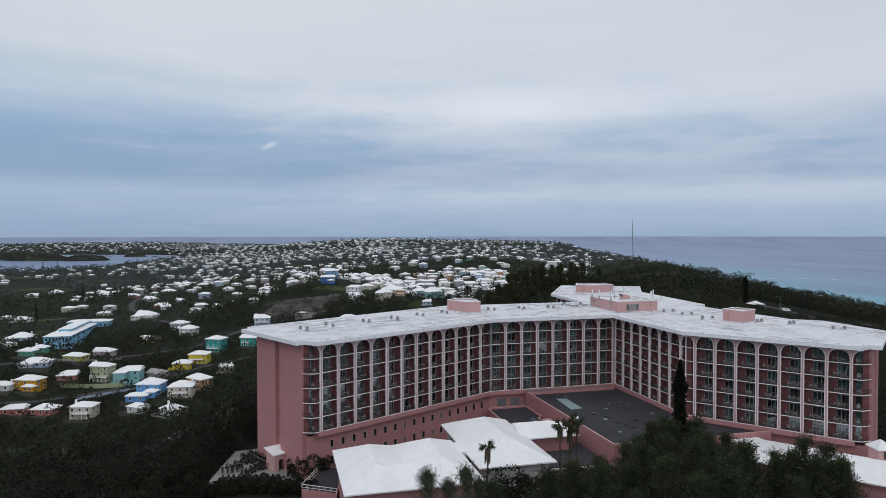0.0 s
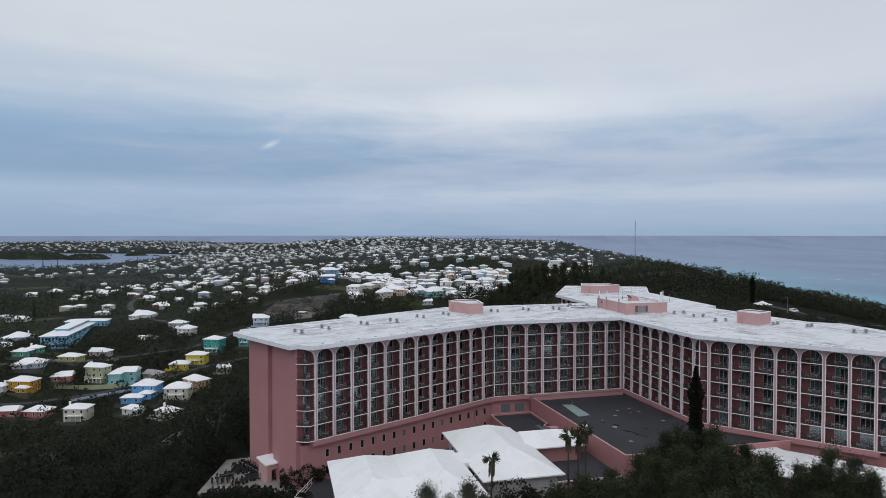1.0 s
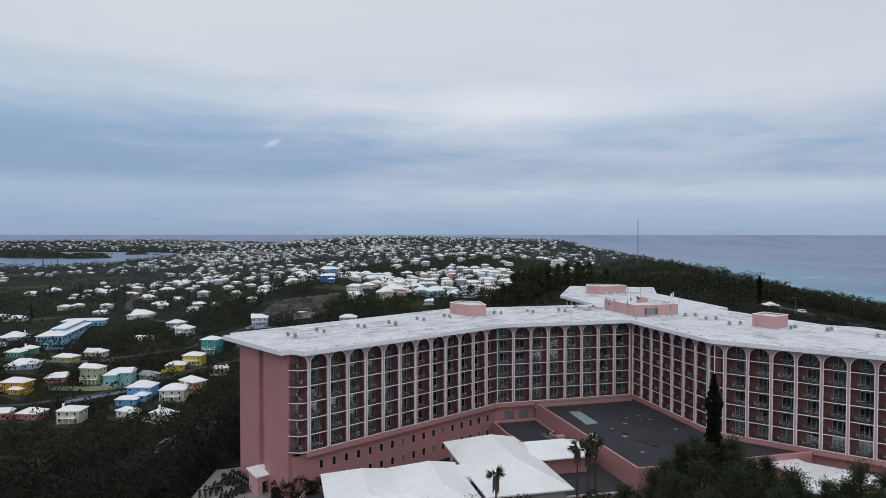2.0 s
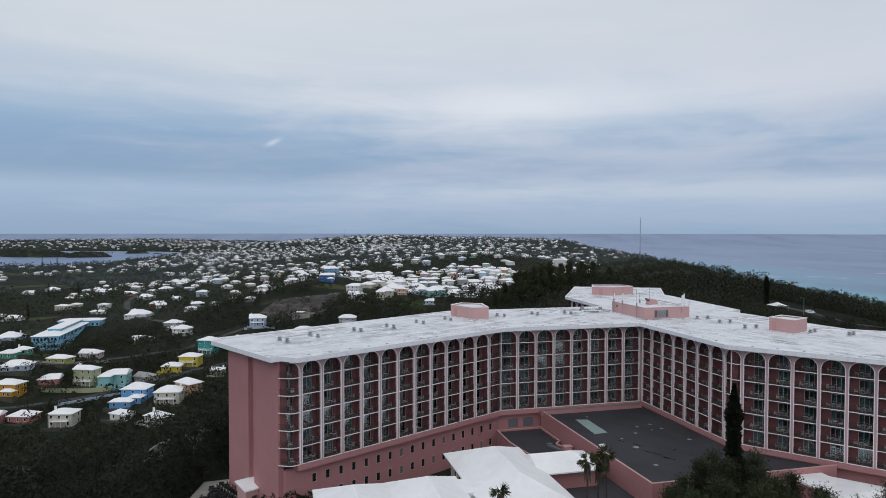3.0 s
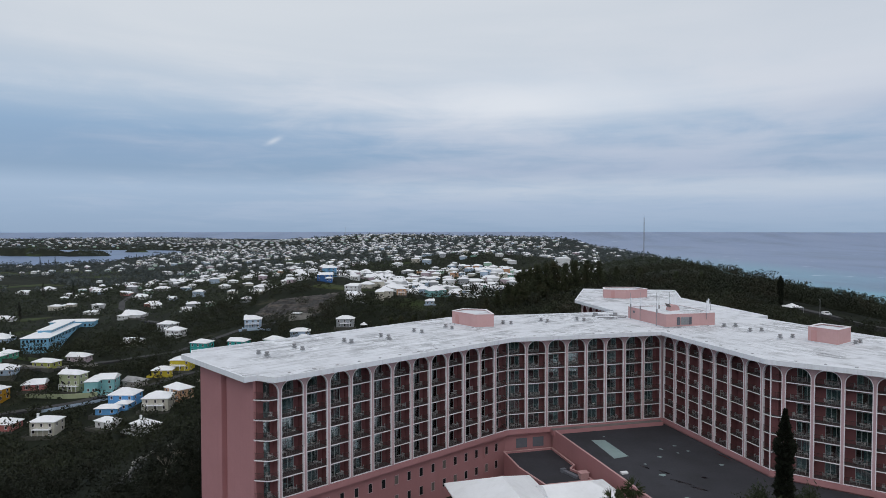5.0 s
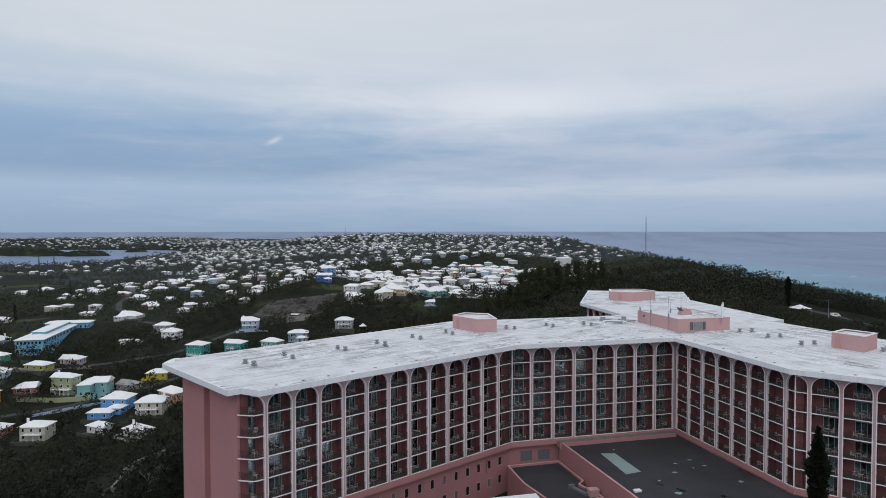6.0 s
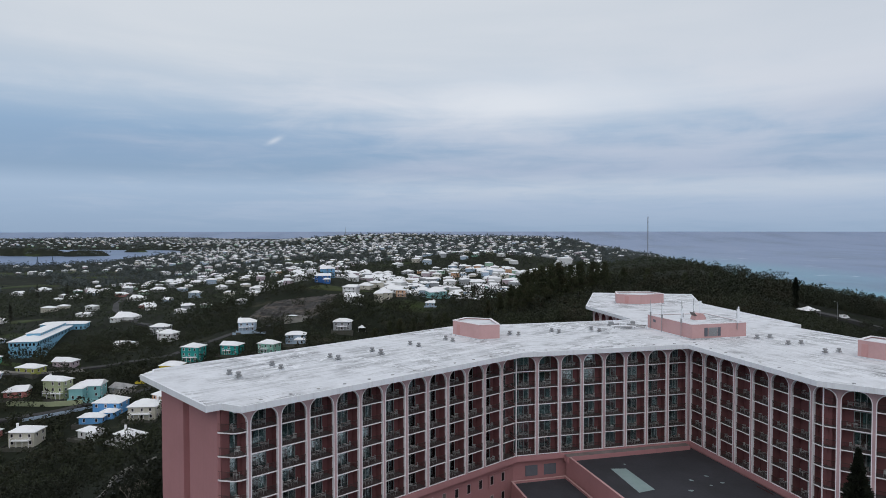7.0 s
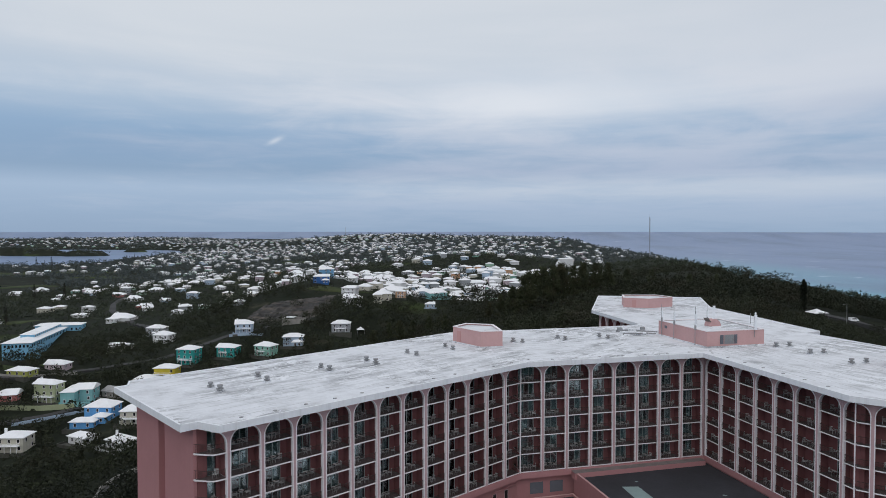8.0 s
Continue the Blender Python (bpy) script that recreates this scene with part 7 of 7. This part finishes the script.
low_trees = [(-48, 128, 0.75), (-49, 134, 0.85), (-48, 140, 0.8), (-46.5, 146, 0.8), (-43.5, 149.5, 0.75), (-40.5, 152.5, 0.7), (-37.5, 156, 0.7), (9.5, 104.0, 1.0), (13.2, 105.0, 1.08), (16.6, 106.0, 1.0), (20, 109, 0.95), (6.0, 102.5, 0.78), (23.5, 112.5, 0.95), (-10, 86, 0.75), (-4, 84, 0.8), (2, 83, 0.85), (7, 88, 0.8), (9, 95, 0.72), (13, 97, 0.8), (17, 97, 0.95), (21, 92, 0.9), (24, 98, 1.0), (27, 104, 0.9), (23, 106, 0.8), (29, 109, 0.85), (20, 101, 0.8),
             (26, 112, 0.8), (33, 111, 0.9), (38, 113, 1.0), (43, 112, 0.8), (48, 108, 0.75), (53, 107, 0.7), (57, 106, 0.7), (-15, 84, 0.8), (-20, 90, 0.7), (14, 89, 0.9), (39, 108, 1.0), (-26, 97, 0.6), (-24, 105, 0.55)]
low_trees += [(*along(C_RS, A_S, 13.0 + 2.0 * k, -2.2), 0.42 + 0.08 * (k % 2)) for k in range(3)]
bushes = [(-26.6, 128.2, 1.25), (-25.0, 127.2, 1.5), (-28.6, 128.4, 0.95), (-24.0, 129.2, 1.2), (14.0, 101.5, 1.3), (17.0, 103, 1.5), (11.5, 100, 1.1), (8.5, 98, 1.4), (20.5, 106, 1.2), (5.0, 100, 1.0), (-8.0, 91, 1.5),
          (-2, 96.5, 1.2), (-14, 92.5, 1.3), (31.0, 117.3, 1.5), (33.5, 118, 1.3), (37.0, 118.4, 1.6), (66.5, 126.5, 1.3), (69.0, 124.8, 1.4), (71.5, 122.8, 1.2), (12, 92, 1.6), (16, 88, 1.7), (3, 86, 1.6), (22, 110, 1.2), (28, 113, 1.4)]
for k in range(16):
    bushes.append((-45.5 + 1.35 * k, 121.0 - 0.16 * k + tree_rng.uniform(-0.5, 0.5), tree_rng.uniform(0.7, 1.0)))
plant(SCRUB, [(x, y, ground_z(x, y) - 0.1, s * 1.15, tree_rng.uniform(0, 360)) for x, y, s in bushes])


def columnar_tree(x, y, z, h, r, label="tall narrow columnar dark pine standing among casuarinas"):
    n = int(560 * h)
    t = prng.random(n) ** 0.9
    zz = h * (0.03 + 0.97 * t)
    prof = r * np.clip(np.minimum(0.8 + 0.6 * t, (1.01 - t) * 6), 0.1, 1) * (0.84 + 0.16 * np.sin(zz * 4.1 + 2 * np.sin(zz * 1.7)) + 0.12 * np.sin(zz * 1.3))
    a = prng.uniform(0, math.tau, n)
    rad = prof * np.sqrt(prng.uniform(0.25, 1.0, n))
    pos = np.stack([rad * np.cos(a), rad * np.sin(a), zz], 1)
    ax = np.stack([np.cos(a), np.sin(a), 0.7 + 0 * a], 1) + prng.normal(size=(n, 3)) * 0.4
    v, f = cards(pos, ax, prng.uniform(0.35, 0.7, n), prng.uniform(0.18, 0.34, n))
    tr = make_tree("columnar_pine", label, trunk_mesh(h * 0.95, 0.2, 0, 5), array_mesh("crown", v, f, LEAF_DARK), "")
    tr.matrix_basis = pose(x, y, z)


columnar_tree(41.5, 115.2, -9.3, 25.0, 1.2)
columnar_tree(175.5, 383.0, ground_z(175.5, 383.0), 16.0, 1.7, "slim dark pine rising from the wood beside a marquee")


def norfolk_pine(x, y, h, r):
    """Tiered conifer, seen far off."""
    pos, ax = [], []
    for k in range(int(h / 0.9)):
        z = h * 0.12 + 0.9 * k
        if z > h:
            break
        rr = r * (1 - 0.85 * z / h)
        for j in range(9):
            a = j * math.tau / 9 + k
            t = np.linspace(0.15, 1, 6)[:, None]
            pos.append(np.array([0, 0, z]) + t * np.array([rr * math.cos(a), rr * math.sin(a), 0.12 * rr]))
            ax.append(np.array([math.cos(a), math.sin(a), 0.3]) + prng.normal(size=(6, 3)) * 0.35)
    pos, ax = np.concatenate(pos), np.concatenate(ax)
    v, f = cards(pos, ax, 0.9 + 0 * pos[:, 0], 0.55 + 0 * pos[:, 0])
    tr = make_tree("norfolk_pine", "tall dark tiered pine rising above the houses", trunk_mesh(h * 0.96, 0.35, 0, 6), array_mesh("crown", v, f, LEAF_DARK), "tall pines")
    tr.matrix_basis = pose(x, y, ground_z(x, y))


for x, y, h, r in ((-1000, 1650, 26, 4), (-982, 1655, 18, 3), (-970, 1662, 26, 4), (-880, 1900, 22, 4), (-395, 640, 18, 2.2), (-404, 655, 15, 2.0), (-470, 860, 22, 3), (-520, 880, 20, 3)):
    norfolk_pine(x, y, h, r)


def bare_tree(x, y, h, seed):
    """A leafless grey tree: a forked stem with rising boughs and twigs."""
    q = random.Random(seed)
    t = thing("bare_tree", "leafless pale grey tree standing in the dark wood", "tree", pose(x, y, ground_z(x, y) - 0.2), group="bare trees")
    g = Geo()

    def fork(p, d, length, r, depth):
        e = p + d * length
        g.tube(p, e, r, r * 0.6, sides=5)
        if depth:
            for _ in range(3):
                nd = (d + Vector((q.uniform(-0.8, 0.8), q.uniform(-0.8, 0.8), q.uniform(-0.1, 0.5)))).normalized()
                fork(p.lerp(e, q.uniform(0.65, 1.0)), nd, length * q.uniform(0.55, 0.8), r * 0.6, depth - 1)

    fork(Vector((0, 0, 0)), Vector((0.05, 0.0, 1)), h * 0.36, 0.2, 4)
    part("bough", g.mesh("bough", material("weathered_bare_wood", (0.17, 0.155, 0.13), 0.95, 0.2, 2.0, 9.0, bump=0.2)), t, PLACED[t])


bare_tree(-113, 194, 11, 3)
bare_tree(-52, 155, 11.5, 8)
bare_tree(-66, 172, 10, 15)


def palm():
    t = thing("palm", "fan palm with a drooping skirt of dead fronds in the courtyard", "palm", group="courtyard palms")
    g = Geo()
    for k in range(9):
        g.tube((0.05 * math.sin(k), 0, -0.5 + 1.35 * k), (0.05 * math.sin(k + 1), 0, -0.5 + 1.35 * (k + 1)), 0.15 - 0.006 * k, 0.145 - 0.006 * k, sides=8)
    part("trunk", g.mesh("trunk", BARK), t)
    pos, ax, ln = [], [], []
    for k in range(17):
        a, el = prng.uniform(0, math.tau), prng.uniform(-0.5, 1.0)
        d = np.array([math.cos(a) * math.cos(el), math.sin(a) * math.cos(el), math.sin(el)])
        hub = np.array([0, 0, 11.7]) + d * 0.45
        for j in range(15):
            s = d + prng.normal(size=3) * 0.30 + np.array([0, 0, -0.14])
            s = s / np.linalg.norm(s)
            pos.append(hub + s * 0.5)
            ax.append(s)
            ln.append(1.2)
    v, f = cards(np.array(pos), np.array(ax), np.array(ln), np.full(len(pos), 0.13))
    part("fronds", array_mesh("fronds", v, f, LEAF_PALM), t)
    n = 160
    a = prng.uniform(0, math.tau, n)
    pos = np.stack([0.35 * np.cos(a), 0.35 * np.sin(a), prng.uniform(9.3, 11.2, n)], 1)
    v, f = cards(pos, np.stack([np.cos(a) * 0.25, np.sin(a) * 0.25, -1 + 0 * a], 1), np.full(n, 1.1), np.full(n, 0.16))
    part("dead_skirt", array_mesh("dead_skirt", v, f, DEAD_WOOD), t, label="brown dead fronds")
    return t


first_palm = palm()
plant(first_palm, [(7.2, 106.7, -9.2, 1.07, 0), (20.7, 116.3, -9.2, 1.13, 70), (24.4, 120.2, -9.2, 1.12, 150), (22.6, 117.6, -9.2, 1.04, 220), (23.6, 122.0, -9.2, 1.0, 300), (5.2, 105.2, -9.2, 0.62, 40)])

# ---- woods ----
CELL = 4.0
GX0, GY0 = -2700, 40
busy = np.zeros((900, 1000), bool)


def mark(x, y, r):
    i0, i1 = int((x - r - GX0) / CELL), int((x + r - GX0) / CELL) + 1
    j0, j1 = int((y - r - GY0) / CELL), int((y + r - GY0) / CELL) + 1
    busy[max(i0, 0):max(i1, 0), max(j0, 0):max(j1, 0)] = True


def clear_front(x, y, w, reach):
    """Gardens lie open on the side that looks down the slope."""
    mark(x, y, 0.42 * w + 1)
    d = math.hypot(x, y)
    for k in np.arange(4, reach, 4):
        mark(x * (1 - k / d), y * (1 - k / d), 0.38 * w)


for x, y, w in HOUSE_PLACES:
    clear_front(x, y, min(w, 30) * 0.9, (0 if x > 0 else 4 if y < 326 and x > -168 else 10) if y < 430 else 20 if y < 620 else 12)
for x, y, z in NEAR_HOUSES:
    clear_front(x, y, 12, 10)
for x, y, z in FAR_HOUSES:
    clear_front(x, y, 12, 9 + 0.004 * y)
for k in range(8):
    mark(-292 - 2.4 * k - 9, 508 + 11 * k, 13)
for k in range(7):
    mark(-288 + 7.5 * k, 500 - 12 * k, 10)
for k in range(7):
    clear_front(178 + 4 * k, 375 - 1.0 * k, 5, 9)
for x, y in ((-96, 236), (-99, 244), (-102, 252), (-105, 260), (-107, 268), (-104, 276), (-99, 281)):
    clear_front(x, y, 9, 42)
for x, y, w, reach in ((-158, 338, 15, 26), (-173, 314, 12, 18), (-150, 346, 10, 24)):
    clear_front(x, y, w, reach)
for x, y in ROADS:
    mark(x, y, 3.6)
    if x < -110 and y < 480:
        clear_front(x, y, 5, 5)
for k in range(5):
    for j in range(5):
        mark(-145 + 12 * k, 531 - 6 * k + (10 + 2.4 * k) * j, 6 if (k + 2 * j) % 4 else 3)
for k in range(6):
    mark(-110 + 8 * k, 606, 5)
for x, y, rx, ry, c, si in LAWNS:
    for u in np.arange(-rx, rx + 1, 3.0):
        for w in np.arange(-ry, ry + 1, 3.0):
            if (u / rx) ** 2 + (w / ry) ** 2 < 0.9:
                mark(x + c * u - si * w, y + si * u + c * w, 1)
for x, y, r in ((-760, 1200, 70), (-640, 1060, 45), (-365, 631, 22), (-196, 312, 9)):
    mark(x, y, r)


def free(x, y):
    i, j = ((x - GX0) / CELL).astype(int), ((y - GY0) / CELL).astype(int)
    ok = (i >= 0) & (j >= 0) & (i < busy.shape[0]) & (j < busy.shape[1])
    return ok & ~busy[np.clip(i, 0, busy.shape[0] - 1), np.clip(j, 0, busy.shape[1] - 1)]


def wood_spots(d0, d1, gap, keep=1.0):
    """Jittered places between two distances, on dry land clear of houses, lanes and the hotel's grounds."""
    xs, ys = np.arange(-0.85 * d1, 0.8 * d1, gap), np.arange(max(55, d0 * 0.6), d1, gap)
    x, y = [a.ravel() for a in np.meshgrid(xs, ys)]
    x, y = x + prng.uniform(-0.48, 0.48, len(x)) * gap, y + prng.uniform(-0.48, 0.48, len(x)) * gap
    d = np.hypot(x, y)
    az = np.degrees(np.arctan2(x, y))
    ok = (d >= d0) & (d < d1) & (np.abs(az) < 41) & free(x, y) & (prng.random(len(x)) < keep)
    ok &= ~((x > -47) & (x < 96) & (y > 60) & (y < 270) & ~((x < -12) & (y > 185 + (x + 47) * 0.9)))
    ok &= ~((x > -46) & (x < 75) & (y < 118))
    hamlet = (x > -115) & (x < 125) & (y > 585) & (y < 1000)
    ok &= ~(hamlet & (prng.random(len(x)) < 0.30))
    x, y = x[ok], y[ok]
    z = ground(x, y)
    dry = z > sea_level(x, y) + 2.2
    return x[dry], y[dry], z[dry]


def wood(name, label, spots, height, leaves, mat, spread=0.55):
    """Many crowns in one mesh; each crown is a loose ball of leaf clumps on its own lobes."""
    x, y, z = spots
    n = len(x)
    h = height * prng.uniform(0.65, 1.3, n) * (1 + 0.25 * np.sin(x / 37) * np.sin(y / 43))
    r = h * spread * prng.uniform(0.8, 1.2, n)
    lobes = 5
    lc = prng.normal(size=(n, lobes, 3)) * np.array([0.48, 0.48, 0.34])
    which = prng.integers(0, lobes, (n, leaves))
    d = unit(prng.normal(size=(n, leaves, 3)) + np.array([0, 0, 0.45]))
    c = np.take_along_axis(lc, which[..., None], 1) + d * prng.uniform(0.3, 0.5, (n, leaves, 1))
    pos = c * r[:, None, None]
    pos[..., 2] = np.maximum(pos[..., 2] * 0.95 + 0.55 * h[:, None], 0.15 * h[:, None])
    pos += np.stack([x, y, z], 1)[:, None, :]
    ax = (d * 0.5 + prng.normal(size=(n, leaves, 3)) * 0.9).reshape(-1, 3)
    size = np.repeat(r, leaves) * prng.uniform(0.26, 0.68, n * leaves) * (18 / leaves) ** 0.48
    v, f = cards(pos.reshape(-1, 3), ax, size * 1.3, size * 0.70)
    tagged(new(name, array_mesh(name, v, f, mat)), label, "trees", kind="stuff")


close = wood_spots(60, 262, 6.0)
order = np.argsort(np.hypot(close[0] + 60, close[1] - 130))
first, rest = order[:85], order[85:]
for k, tr in enumerate(BROAD):
    plant(tr, [(x, y, ground_z(x, y) - 0.2, s, tree_rng.uniform(0, 360)) for x, y, s in low_trees[k::4]] + [(float(close[0][i]), float(close[1][i]), float(close[2][i]) - 0.2, tree_rng.uniform(0.7, 1.15), tree_rng.uniform(0, 360)) for i in first[k::4]])
wood("hillside_wood", "dense dark evergreen wood covering the slope", tuple(a[rest] for a in close), 8.0, 430, LEAF_DARK)
mid = wood_spots(262, 620, 6.2, 0.9)
yards = wood_spots(285, 520, 4.4, 0.8)
in_yards = (yards[0] < -105)
wood("garden_shrubs", "low dark shrubs and hedges in the hillside gardens", tuple(a[in_yards] for a in yards), 2.6, 34, LEAF_WOOD, 0.75)
tall = (mid[0] > 20) & (mid[0] < 0.75 * mid[1])
handy = tall & (np.hypot(mid[0], mid[1]) < 400)
wood("ridge_wood", "dense dark wood on the ridge behind the hotel", tuple(a[handy] for a in mid), 9.5, 340, LEAF_RIDGE, 0.5)
wood("ridge_wood", "dense dark wood along the far side of the ridge", tuple(a[tall & ~handy] for a in mid), 9.5, 235, LEAF_RIDGE, 0.5)
wood("valley_wood", "dark trees and scrub between the hillside houses", tuple(a[~tall] for a in mid), 6.2, 130, LEAF_WOOD, 0.6)
middle = wood_spots(620, 1150, 8.5, 0.8)
crest = (middle[0] > 120) & (np.hypot(middle[0], middle[1]) < 860)
wood("ridge_wood", "dark wood on the crest above the sea", tuple(a[crest] for a in middle), 7.0, 150, LEAF_RIDGE, 0.6)
wood("middle_wood", "dark trees between distant houses", tuple(a[~crest] for a in middle), 5.8, 34, LEAF_HALF_HAZED, 0.65)
wood("distant_wood", "far woods over the hills, leaves paled for haze", wood_spots(1150, 2300, 13.0, 0.72), 5.6, 20, LEAF_HAZED, 0.9)
wood("horizon_wood", "woods on the horizon hills, leaves paled for haze", wood_spots(2300, 4450, 20.0, 0.75), 5.0, 10, LEAF_HAZED, 1.3)
